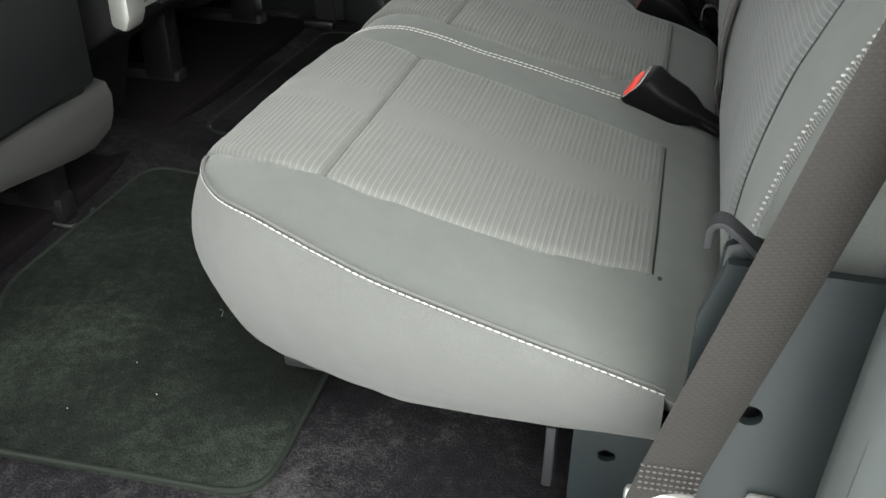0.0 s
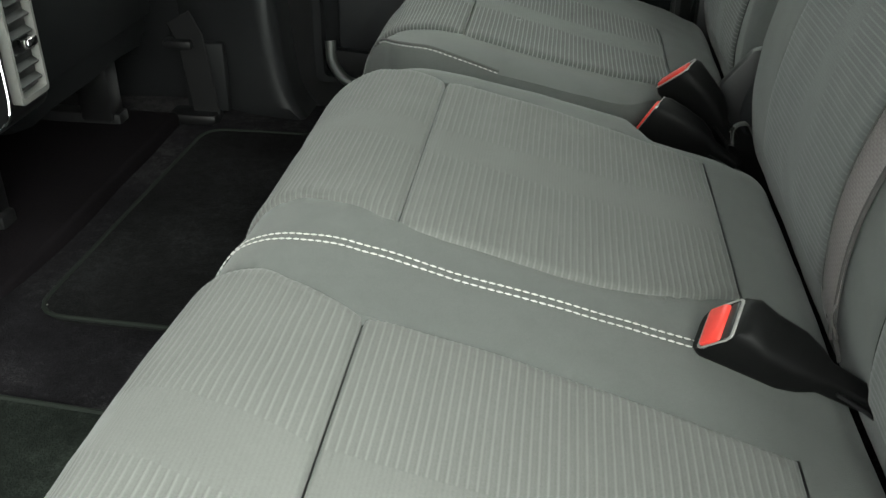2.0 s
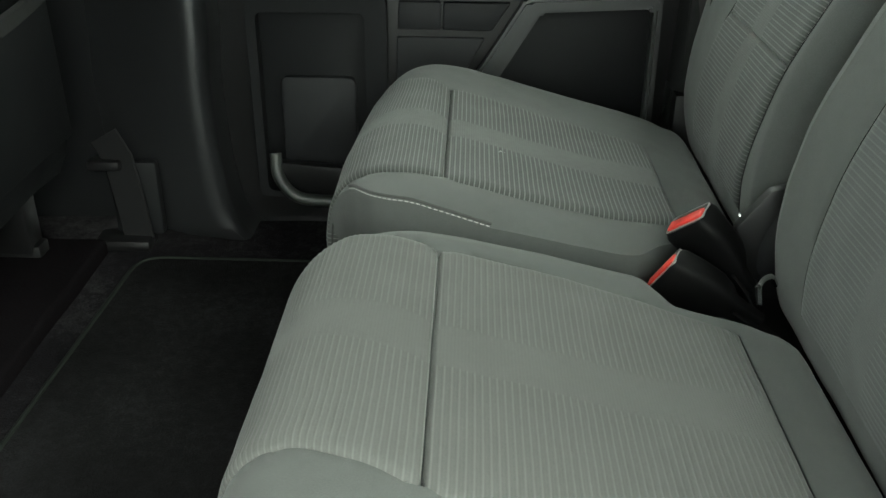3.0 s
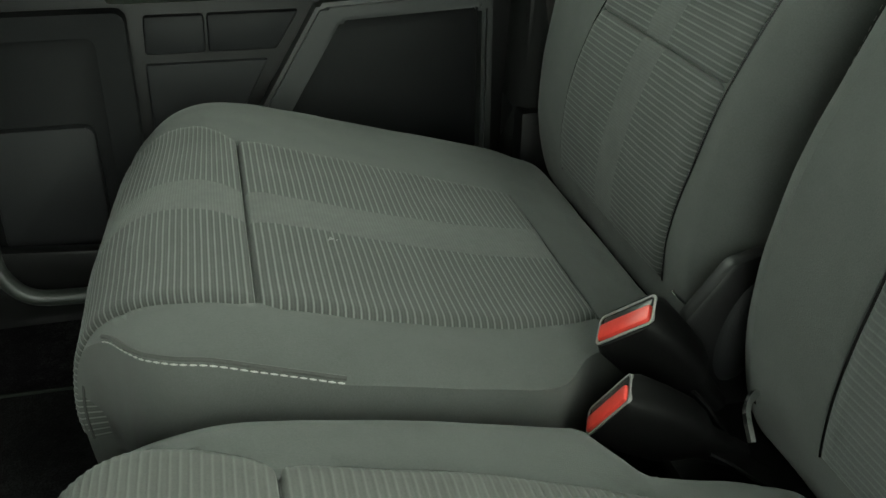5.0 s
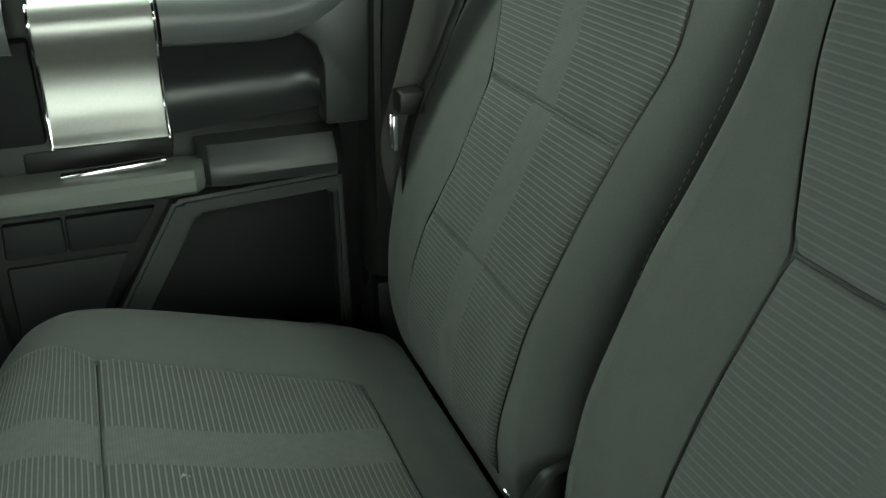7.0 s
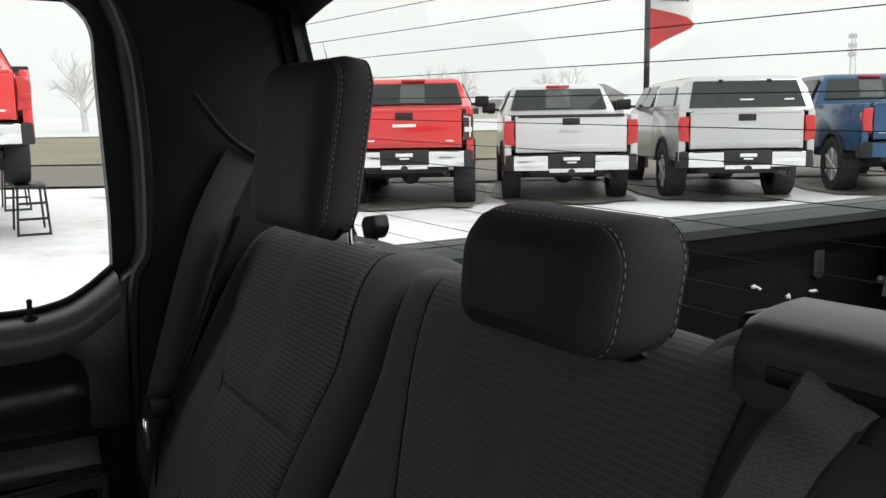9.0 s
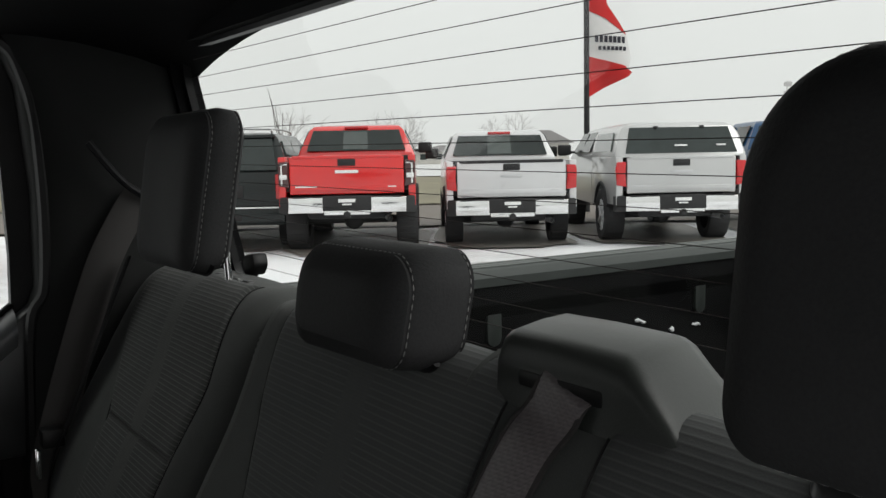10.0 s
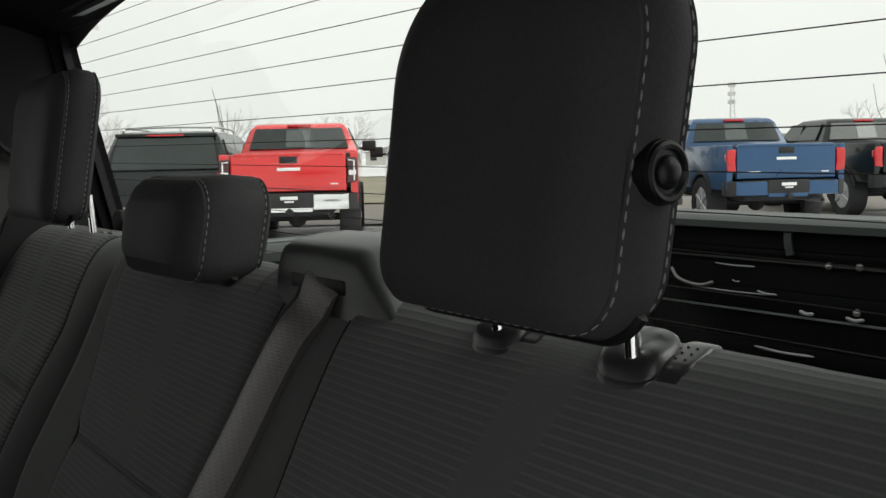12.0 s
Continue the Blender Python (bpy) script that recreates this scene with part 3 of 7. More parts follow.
cushion_outline = Profile([(0.093, 0.905), (0.0945, 0.935), (0.0915, 0.957), (0.076, 0.973), (0.056, 0.9805), (0.02, 0.9935), (-0.10, 1.020), (-0.25, 1.053), (-0.315, 1.053), (-0.362, 1.036), (-0.390, 1.000), (-0.399, 0.95), (-0.390, 0.90), (-0.362, 0.868), (-0.30, 0.862), (-0.1, 0.862), (0.05, 0.864), (0.074, 0.880)])
S_REAR = cushion_outline.find(lambda p: p[0] <= 0.03)
S_CREASE = cushion_outline.find(lambda p: p[0] <= -0.25)
S_NOSE = cushion_outline.find(lambda p: p[0] < -0.37 and p[1] <= 0.925)
S_FRONT = cushion_outline.find(lambda p: p[0] <= -0.388)


def cushion_core(x, z):
    return min(max(x, -0.345), 0.055), 0.866


OUT_EDGE = [(-0.41, 0.790), (-0.385, 0.715), (-0.362, 0.655), (-0.342, 0.610), (-0.322, 0.574), (-0.296, 0.543), (-0.25, 0.520), (-0.16, 0.502), (-0.068, 0.498), (0.0, 0.498), (0.045, 0.499), (0.13, 0.50)]
OUT_BASE = [(-0.41, 0.700), (-0.375, 0.648), (-0.33, 0.610), (-0.24, 0.585), (-0.05, 0.574), (0.13, 0.574)]
FAR_EDGE = [(-0.41, 1.890), (-0.38, 1.945), (-0.30, 1.985), (-0.17, 1.985), (0.0, 1.955), (0.13, 1.935)]
IN_NEAR = [(-0.42, 1.40), (-0.39, 1.425), (-0.32, 1.444), (-0.06, 1.447), (-0.045, 1.425), (-0.03, 1.402), (0.13, 1.395)]
IN_FAR = [(-0.42, 1.60), (-0.385, 1.560), (-0.362, 1.524), (-0.348, 1.500), (-0.332, 1.481), (-0.30, 1.466), (-0.24, 1.459), (-0.10, 1.459), (-0.05, 1.466), (-0.02, 1.500), (0.0, 1.512), (0.13, 1.515)]

near_pad = Pad(cushion_outline, cushion_core, lambda x, z: lerp_table(OUT_EDGE, x) + 0.10 * max(0.0, min(1.0, (0.97 - z) / 0.05)), lambda x, z: lerp_table(IN_NEAR, x), lambda x, z: lerp_table(OUT_BASE, x) + 0.07, lambda x, z: lerp_table(IN_NEAR, x) - 0.01, -1.0, nose=lambda y: 0.005 - 0.019 * max(0.0, min(1.0, (1.15 - y) / 0.3)), lo_drop=lambda x: lerp_table([(-0.36, 0.01), (-0.30, -0.03), (-0.20, -0.01), (-0.06, 0.02), (0.05, 0.05)], x))
far_pad = Pad(cushion_outline, cushion_core, lambda x, z: lerp_table(IN_FAR, x), lambda x, z: lerp_table(FAR_EDGE, x), lambda x, z: lerp_table(IN_FAR, x) + 0.012, lambda x, z: lerp_table(FAR_EDGE, x) - 0.03, -1.0, drop=0.22, nose=lambda y: 0.015 + 0.012 * max(0.0, min(1.0, (y - 1.7) / 0.15)), lo_drop=lambda x: lerp_table([(-0.36, -0.03), (-0.30, 0.0), (-0.20, 0.06)], x))


def by_x(table):
    """A panel edge along the cushion, from rows of (x, y)."""
    return lambda s: lerp_table(table, cushion_outline.at(min(s, S_FRONT))[0])


def surf_x(x):
    i = next(k for k, p in enumerate(cushion_outline.p) if p[0] <= x)
    a, b = cushion_outline.p[i - 1], cushion_outline.p[i]
    t = (a[0] - x) / max(1e-9, a[0] - b[0])
    return cushion_outline.s[i - 1] + t * (cushion_outline.s[i] - cushion_outline.s[i - 1])


EDGES = {
    "near_a": [(-0.42, 0.730), (-0.385, 0.690), (-0.33, 0.645), (-0.254, 0.622), (-0.17, 0.617), (-0.085, 0.618), (-0.043, 0.622), (0.003, 0.633), (0.035, 0.646)],
    "near_b": [(-0.42, 1.000), (-0.33, 0.985), (-0.302, 0.966), (-0.249, 0.935), (-0.16, 0.928), (-0.08, 0.919), (-0.015, 0.908), (0.035, 0.900)],
    "mid_a": [(-0.42, 1.110), (-0.34, 1.098), (-0.291, 1.077), (-0.241, 1.053), (-0.177, 1.046), (-0.08, 1.043), (-0.012, 1.063), (0.035, 1.085)],
    "mid_b": [(-0.42, 1.425), (-0.348, 1.412), (-0.249, 1.374), (-0.135, 1.365), (-0.058, 1.352), (0.012, 1.336), (0.035, 1.328)],
    "far_a": [(-0.42, 1.590), (-0.353, 1.558), (-0.289, 1.536), (-0.19, 1.520), (-0.077, 1.519), (-0.03, 1.531), (0.02, 1.552)],
    "far_b": [(-0.42, 1.850), (-0.36, 1.880), (-0.301, 1.876), (-0.248, 1.842), (-0.186, 1.824), (-0.087, 1.802), (0.02, 1.778)],
}


def seat_cushion(name, label, pad, panels, mid_y, fabric):
    seat = thing(name, label, "seat cushion", (-0.1, mid_y, 0.862), "rear bench cushions")
    pad.sunk = [(surf_x(xr), S_NOSE, by_x(EDGES[a]), by_x(EDGES[b])) for a, b, xr in panels]
    part("cover", pad.cover(), M["cloth"], seat)
    for s0, s1, ya, yb in pad.sunk:
        part("corded_panel", pad.insert(s0, s1, ya, yb, lambda s: (ya(s) + yb(s)) / 2, [(S_CREASE, 0.0075)], relief=1.8 if len(panels) > 1 else 1.4), M[fabric], seat, "grey corded fabric seat panel with a smooth middle stripe", 70)
        bm = bmesh.new()
        tube(bm, [pad.point(S_CREASE, ya(S_CREASE) + 0.006 + (yb(S_CREASE) - ya(S_CREASE) - 0.012) * k / 30, -0.0058) for k in range(31)], 0.0011, 6)
        part("sewn_crease", bm, M["black"], seat)
        bm = bmesh.new()
        tube(bm, [pad.point(s0 + 0.0005, ya(s0) + (yb(s0) - ya(s0)) * k / 30, -0.0012) for k in range(31)], 0.0018, 6)
        part("rear_seam", bm, M["black"], seat)
        for edge, out in ((ya, -1), (yb, 1)):
            bm = bmesh.new()
            tube(bm, [pad.point(s0 + (s1 - s0) * k / 90, edge(s0 + (s1 - s0) * k / 90), -0.0040) for k in range(91)], 0.0011, 5)
            part("panel_seam", bm, M["cloth_dark"], seat)
    if len(panels) > 1:
        s0, s1, ya, yb = pad.sunk[0]
        bm = bmesh.new()
        bmesh.ops.create_uvsphere(bm, u_segments=10, v_segments=6, radius=0.0022, matrix=Matrix.Translation(pad.point(s0 - 0.006, ya(s0) - 0.002, 0.0)))
        part("seam_eyelet", bm, M["black"], seat)
    return seat


near_cushion = seat_cushion("seat_cushion", "wide charcoal cloth rear seat cushion with pale stitching", near_pad, [("near_a", "near_b", 0.029), ("mid_a", "mid_b", 0.021)], 0.99, "rib_near")
far_cushion = seat_cushion("seat_cushion", "narrow charcoal cloth rear seat cushion beside the far door", far_pad, [("far_a", "far_b", 0.009)], 1.69, "rib")


def pale_seam(pts, parent, inward):
    bm = bmesh.new()
    stitches(bm, pts, 0.0048, 0.0013, 0.0007)
    part("side_stitching", bm, M["thread"], parent, "pale contrast stitching")
    bm = bmesh.new()
    tube(bm, [p + inward for p in pts], 0.0017, 6)
    part("side_seam", bm, M["cloth_side"], parent)


S_LIP = cushion_outline.find(lambda p: p[0] < -0.37 and p[1] <= 1.003)
# the outer side of the wide cushion: a bulging skirt from the pale seam down to the frame
seam = [near_pad.point(surf_x(x), lerp_table(OUT_EDGE, x), 0.0012) for x in (0.045, -0.001, -0.068, -0.16, -0.21, -0.264, -0.30, -0.335, -0.362)] + [near_pad.point(surf_x(-0.385), 0.716, 0.001), near_pad.point(S_LIP - 0.004, 0.750, 0.001)]
top_line = smooth_line(seam + [near_pad.point(S_LIP, 0.775, 0.0), near_pad.point(S_LIP + 0.006, 0.90, -0.003)], 8)
low_line = smooth_line([(x, y, 0.867) for x, y in ((0.045, 0.585), (0.0, 0.581), (-0.068, 0.577), (-0.16, 0.577), (-0.21, 0.587), (-0.264, 0.602), (-0.30, 0.614), (-0.335, 0.632), (-0.365, 0.658), (-0.382, 0.688), (-0.391, 0.725), (-0.392, 0.775), (-0.386, 0.90))], 8)
bm = bmesh.new()
rows = []
for k, (a, b) in enumerate(zip(top_line, low_line)):
    t0, t1 = low_line[max(k - 1, 0)], low_line[min(k + 1, len(low_line) - 1)]
    d = (t1 - t0).normalized()
    out = Vector((-d.y, d.x, 0)) * (1 if (-d.y * (b.x + 0.1) + d.x * (b.y - 0.9)) > 0 else -1)
    row = [a - out * 0.012 - Vector((0, 0, 0.006)), a - out * 0.003 - Vector((0, 0, 0.0016))]
    for q in range(11):
        u = q / 10
        row.append(a.lerp(b, u) + out * ((0.020 + 0.006 * max(0.0, min(1.0, (k - 58) / 12))) * min(1.0, (len(top_line) - 1 - k) / 16) * math.sin(math.pi * u ** 0.9) + 0.0012 * noise.noise((k * 0.22, u * 3, 4.0))))
    row += [b - out * 0.012 - Vector((0, 0, 0.005)), b - out * 0.09 - Vector((0, 0, 0.006))]
    rows.append(row)
sheet(bm, rows)
part("side_skirt", bm, M["cloth_side"], near_cushion, "plain charcoal cloth side", 70)
pale_seam([p + Vector((0, 0, 0.0012)) for p in top_line[:-7]], near_cushion, Vector((0.0, 0.004, 0.001)))
# torn threads hanging below the front corner
rnd = random.Random(4)
bm = bmesh.new()
for k in range(5):
    p = Vector((-0.386 + 0.05 * rnd.random(), 0.674 - 0.03 * rnd.random(), 0.881))
    tube(bm, smooth_line([p, p + Vector((rnd.uniform(-0.006, 0.004), rnd.uniform(-0.004, 0.004), -0.003)), p + Vector((rnd.uniform(-0.005, 0.004), rnd.uniform(-0.003, 0.003), -0.006 - 0.004 * rnd.random()))], 4), 0.0004, 4)
part("torn_threads", bm, M["cloth_side"], near_cushion, "frayed torn threads")
pale_seam([far_pad.point(surf_x(x), lerp_table(IN_FAR, x), 0.001) + Vector((0, -0.0008, 0.0006)) for x in (-0.366 + 0.165 * k / 80 for k in range(81))], far_cushion, Vector((0, 0.004, 0.0015)))
for off in (0.0, 0.0085):
    bm = bmesh.new()
    stitches(bm, near_pad.line([(surf_x(0.02), 0.990 + off), (surf_x(-0.10), 0.997 + off), (surf_x(-0.20), 0.999 + off), (surf_x(-0.267), 1.008 + off), (surf_x(-0.32), 1.022 + off), (surf_x(-0.365), 1.034 + off), (S_FRONT + 0.01, 1.036 + off)], 0.0012, 60), 0.0050, 0.0013, 0.0008)
    part("twin_stitching", bm, M["thread"], near_cushion, "pale twin row of stitching")
bm = bmesh.new()
stitches(bm, near_pad.line([(S_FRONT - 0.02, 1.43), (S_FRONT + 0.05, 1.40)], 0.0012, 20), 0.005, 0.0022, 0.0007)
part("corner_stitching", bm, M["thread_dark"], near_cushion)

back_outline = Profile([(0.20, 0.915), (0.155, 0.918), (0.122, 0.928), (0.103, 0.946), (0.093, 0.972), (0.086, 1.006), (0.083, 1.045), (0.087, 1.10), (0.101, 1.165), (0.130, 1.24), (0.164, 1.305), (0.213, 1.387), (0.243, 1.439), (0.266, 1.468), (0.294, 1.483), (0.342, 1.481), (0.366, 1.465), (0.378, 1.43), (0.382, 1.30), (0.375, 1.05), (0.36, 0.915), (0.28, 0.915)])
B_LOW = back_outline.find(lambda p: p[1] >= 0.990)
B_TOP = back_outline.find(lambda p: p[0] >= 0.300 and p[1] > 1.4)


def at_z(z):
    return back_outline.find(lambda p: p[1] >= z)


def back_core(x, z):
    return 0.345, min(max(z, 0.945), 1.425)


SPLIT = [(0.93, 1.500), (1.12, 1.504), (1.25, 1.503), (1.32, 1.502), (1.37, 1.506), (1.404, 1.513), (1.44, 1.521), (1.49, 1.526)]
OUTER_N = [(0.93, 0.500), (1.10, 0.490), (1.25, 0.478), (1.40, 0.468), (1.49, 0.480)]


def z_of(s):
    return back_outline.at(s)[1] if s < B_TOP else 1.482


near_back_outline = Profile([(0.20, 0.915), (0.155, 0.918), (0.122, 0.928), (0.103, 0.946), (0.093, 0.972), (0.086, 1.006), (0.083, 1.045), (0.087, 1.10), (0.101, 1.165), (0.130, 1.24), (0.164, 1.305), (0.213, 1.387), (0.243, 1.439), (0.264, 1.466), (0.284, 1.4755), (0.304, 1.472), (0.330, 1.460), (0.352, 1.440), (0.370, 1.41), (0.378, 1.30), (0.375, 1.05), (0.36, 0.915), (0.28, 0.915)])


class CrownedPad(Pad):
    """A pad whose top rises a little towards the middle of the bench."""

    def point(self, *args, **kw):
        p = super().point(*args, **kw)
        p.z += 0.009 * max(0.0, min(1.0, (p.z - 1.40) / 0.07)) * max(0.0, min(1.0, (p.y - 0.95) / 0.35))
        return p


near_back_pad = CrownedPad(near_back_outline, back_core, lambda x, z: lerp_table(OUTER_N, z), lambda x, z: lerp_table(SPLIT, z) - 0.004, lambda x, z: lerp_table(OUTER_N, z) + 0.02, lambda x, z: lerp_table(SPLIT, z) - 0.006, 1.0, 0.042, 0.22)
far_back_pad = Pad(back_outline, back_core, lambda x, z: lerp_table(SPLIT, z) + 0.004, lambda x, z: 2 * MID - lerp_table(OUTER_N, z), lambda x, z: lerp_table(SPLIT, z) + 0.006, lambda x, z: 2 * MID - lerp_table(OUTER_N, z) - 0.02, 1.0, 0.05, 0.28)

FAR_A = [(0.96, 1.605), (1.053, 1.590), (1.104, 1.578), (1.152, 1.572), (1.219, 1.564), (1.311, 1.560), (1.377, 1.560), (1.415, 1.575), (1.455, 1.589), (1.49, 1.602)]
FAR_B = [(0.96, 1.845), (1.063, 1.837), (1.114, 1.829), (1.16, 1.815), (1.221, 1.799), (1.263, 1.800), (1.306, 1.811), (1.348, 1.846), (1.406, 1.900), (1.452, 1.918), (1.49, 1.92)]
MID_A = [(0.96, 1.100), (1.25, 1.094), (1.40, 1.085), (1.49, 1.085)]
MID_B = [(0.96, 1.375), (1.10, 1.364), (1.219, 1.361), (1.309, 1.363), (1.324, 1.374), (1.355, 1.396), (1.388, 1.418), (1.419, 1.434), (1.46, 1.450), (1.49, 1.455)]
OUT_A = [(0.96, 0.640), (1.20, 0.636), (1.31, 0.630), (1.40, 0.600), (1.45, 0.570), (1.49, 0.560)]
OUT_B = [(0.96, 0.965), (1.30, 0.975), (1.40, 0.985), (1.49, 0.985)]


def seat_back(name, label, pad, panels, fabric):
    mid_y = (panels[0][0][0][1] + panels[-1][1][0][1]) / 2
    seat = thing(name, label, "seat backrest", (0.2, mid_y, 0.94), "rear bench backs")
    for ta, tb, _ in panels:
        pad.sunk.append((B_LOW, B_TOP, lambda s, ta=ta: lerp_table(ta, z_of(s)), lambda s, tb=tb: lerp_table(tb, z_of(s))))
    part("cover", pad.cover(190, 70), M["cloth"], seat)
    for (s0, s1, ya, yb), (_, _, seams) in zip(pad.sunk, panels):
        part("corded_panel", pad.insert(s0, s1, ya, yb, lambda s: (ya(s) + yb(s)) / 2, seams, half=0.020, relief=0.55), M[fabric], seat, "dark corded fabric panel with a smooth middle stripe", 70)
        for edge in (ya, yb):
            bm = bmesh.new()
            tube(bm, [pad.point(s0 + (s1 - s0) * k / 80, edge(s0 + (s1 - s0) * k / 80), -0.0006) for k in range(81)], 0.0017, 5)
            part("panel_seam", bm, M["black"], seat)
        bm = bmesh.new()
        sc = seams[0][0]
        tube(bm, [pad.point(sc, ya(sc) + (yb(sc) - ya(sc)) * k / 30, -0.0014) for k in range(31)], 0.0016, 5)
        part("cross_seam", bm, M["black"], seat)
    return seat


near_back = seat_back("bench_backrest", "wide charcoal cloth rear seat back", near_back_pad, [(OUT_A, OUT_B, [(at_z(1.308), 0.006)]), (MID_A, MID_B, [(at_z(1.309), 0.006)])], "rib_back_near")
far_back = seat_back("bench_backrest", "narrow charcoal cloth rear seat back beside the far door", far_back_pad, [(FAR_A, FAR_B, [(at_z(1.308), 0.006), (at_z(1.165), 0.0040)])], "rib_back")

# outer ladder stitching of the wide back, and pale stitching along the split
bm, legs = bmesh.new(), bmesh.new()
for k in range(84):
    s = at_z(1.10) + (at_z(1.44) - at_z(1.10)) * k / 83
    y = lerp_table(OUTER_N, z_of(s)) + 0.054
    a, b = near_back_pad.point(s - 0.0006, y + 0.001, 0.0010), near_back_pad.point(s + 0.0008, y - 0.0028, 0.0010)
    tube(bm, [a, (a + b) / 2 + Vector((-0.0005, 0, 0.0003)), b], 0.0009, 5)
    for off in (0.0, 0.0021):
        a, b = near_back_pad.point(s + off, y - 0.003, 0.0006), near_back_pad.point(s + off + 0.0016, y - 0.015, 0.0004)
        tube(legs, [a, (a + b) / 2, b], 0.0004, 4)
part("ladder_stitching", bm, M["thread"], near_back, "coarse pale ladder stitching")
part("herringbone_stitching", legs, M["thread_dark"], near_back, "thin grey herringbone threads")
bm = bmesh.new()
stitches(bm, [far_back_pad.point(at_z(1.03) + (at_z(1.47) - at_z(1.03)) * k / 80, lerp_table(SPLIT, z_of(at_z(1.03) + (at_z(1.47) - at_z(1.03)) * k / 80)) + 0.011, 0.0008) for k in range(81)], 0.0042, 0.003, 0.0004)
part("split_stitching", bm, M["thread_dark"], far_back)
# Black tube that stands in for the shade of the gap between the backs.
bm = bmesh.new()
tube(bm, [near_back_pad.point(s, lerp_table(SPLIT, z_of(s)) - 0.0055, 0.0002) for s in (at_z(1.0) + (at_z(1.464) - at_z(1.0)) * k / 80 for k in range(81))], 0.0016, 6)
part("split_gap_line", bm, M["black"], near_back, "black line for the dark gap between the backs")


# ---- headrests ----
def headrest(label, x0, depth, y0, y1, z0, z1, corner, crown, button=None, posts=(), low=0.75):
    """A padded headrest: front face at x0, rounded corners; stitched seams run round its two edges."""
    hr = thing("headrest", label, "headrest", (x0 + depth / 2, (y0 + y1) / 2, z0), "rear headrests")
    cy, cz, hw, hh = (y0 + y1) / 2, (z0 + z1) / 2, (y1 - y0) / 2, (z1 - z0) / 2

    def outline(grow, n=12):
        w, h, r = hw + grow, hh + grow, corner + grow * 0.6
        pts = []
        for ax, az, a0 in ((1, -1, -90), (1, 1, 0), (-1, 1, 90), (-1, -1, 180)):
            rr = r if az > 0 else r * low
            for k in range(n + 1):
                a = radians(a0 + 90 * k / n)
                yy, zz = ax * (w - rr) + rr * math.cos(a), az * (h - rr) + rr * math.sin(a)
                zz += crown * (1 - (yy / w) ** 2) * (1 if zz > 0 else 0.25)
                taper = 1.0 - 0.06 * (0.5 - zz / (2 * h))
                pts.append((yy * taper, zz))
        return pts

    lean = 0.16
    rows = []
    for dx, grow, shrink in ((-0.0045, -0.014, 0.12), (-0.0045, -0.014, 0.45), (-0.0042, -0.014, 0.75), (-0.003, -0.014, 0.92), (0.0, -0.014, 1.0), (0.005, -0.005, 1), (0.011, -0.0005, 1), (0.014, -0.0015, 1), (0.018, 0.0015, 1), (depth * 0.5, 0.004, 1), (depth - 0.012, 0.0012, 1), (depth - 0.009, -0.0012, 1), (depth - 0.006, 0.0, 1), (depth, -0.008, 1), (depth + 0.004, -0.014, 0.9), (depth + 0.006, -0.014, 0.4)):
        row = []
        for y, z in outline(grow):
            y, z = y * shrink, z * shrink
            row.append(Vector((x0 + dx + lean * (z + hh), cy + y, cz + z)) + Vector((0.0012, 0.0012, 0.0012)) * noise.noise((y * 22, z * 22, dx * 30)))
        rows.append(row)
    bm = bmesh.new()
    vs = sheet(bm, rows, close_v=True)
    bm.faces.new(vs[0])
    bm.faces.new(vs[-1][::-1])
    part("padding", bm, M["leatherette"], hr)
    for dx, grow in ((0.0145, 0.0002), (depth - 0.009, 0.0002)):
        loop = [Vector((x0 + dx + lean * (z + hh), cy + y, cz + z)) for y, z in outline(grow)]
        bm = bmesh.new()
        stitches(bm, loop + loop[:1], 0.0046, 0.0026, 0.00055)
        part("edge_stitching", bm, M["thread_dark"], hr, "grey edge stitching")
    cord = [Vector((x0 + depth * 0.62 + lean * (z + hh), cy + y, cz + z - 0.001)) for y, z in outline(0.003) if z < -hh * 0.86]
    cord.sort(key=lambda p: p.y)
    bm = bmesh.new()
    tube(bm, cord, 0.0034, 8)
    part("base_cord", bm, M["black"], hr, "black closing cord under the cover")
    if button is not None:
        bx, bz = button
        by = y0 + 0.002
        bm = bmesh.new()
        for a, b, ra, rb in ((0.004, -0.0045, 0.0150, 0.0140), (-0.0045, -0.0055, 0.0140, 0.0105)):
            rod(bm, (bx, by + a, bz), (bx, by + b, bz), ra, rb, 28)
        ringlet = [(bx + 0.0115 * math.cos(t), by - 0.0052, bz + 0.0115 * math.sin(t)) for t in (2 * math.pi * k / 28 for k in range(29))]
        tube(bm, ringlet, 0.0022, 8)
        bt = part("tilt_button", bm, M["black"], hr, "glossy black round tilt button")
        bm = bmesh.new()
        bmesh.ops.create_uvsphere(bm, u_segments=20, v_segments=10, radius=0.0075)
        bmesh.ops.transform(bm, matrix=Matrix.Translation((bx, by - 0.005, bz)) @ Matrix.Diagonal((1, 0.7, 1, 1)), verts=bm.verts[:])
        part("button_cap", bm, M["black"], bt)
    for px, py, pz in posts:
        bm = bmesh.new()
        rod(bm, (px, py, pz - 0.01), (px - 0.004, py, z0 + 0.03), 0.0046, None, 14)
        part("post", bm, M["chrome"], hr, "bright chrome post")
        bm = bmesh.new()
        rows = []
        tilt, back = (0.5, 0.007) if px < 0.28 else (0.4, 0.0)
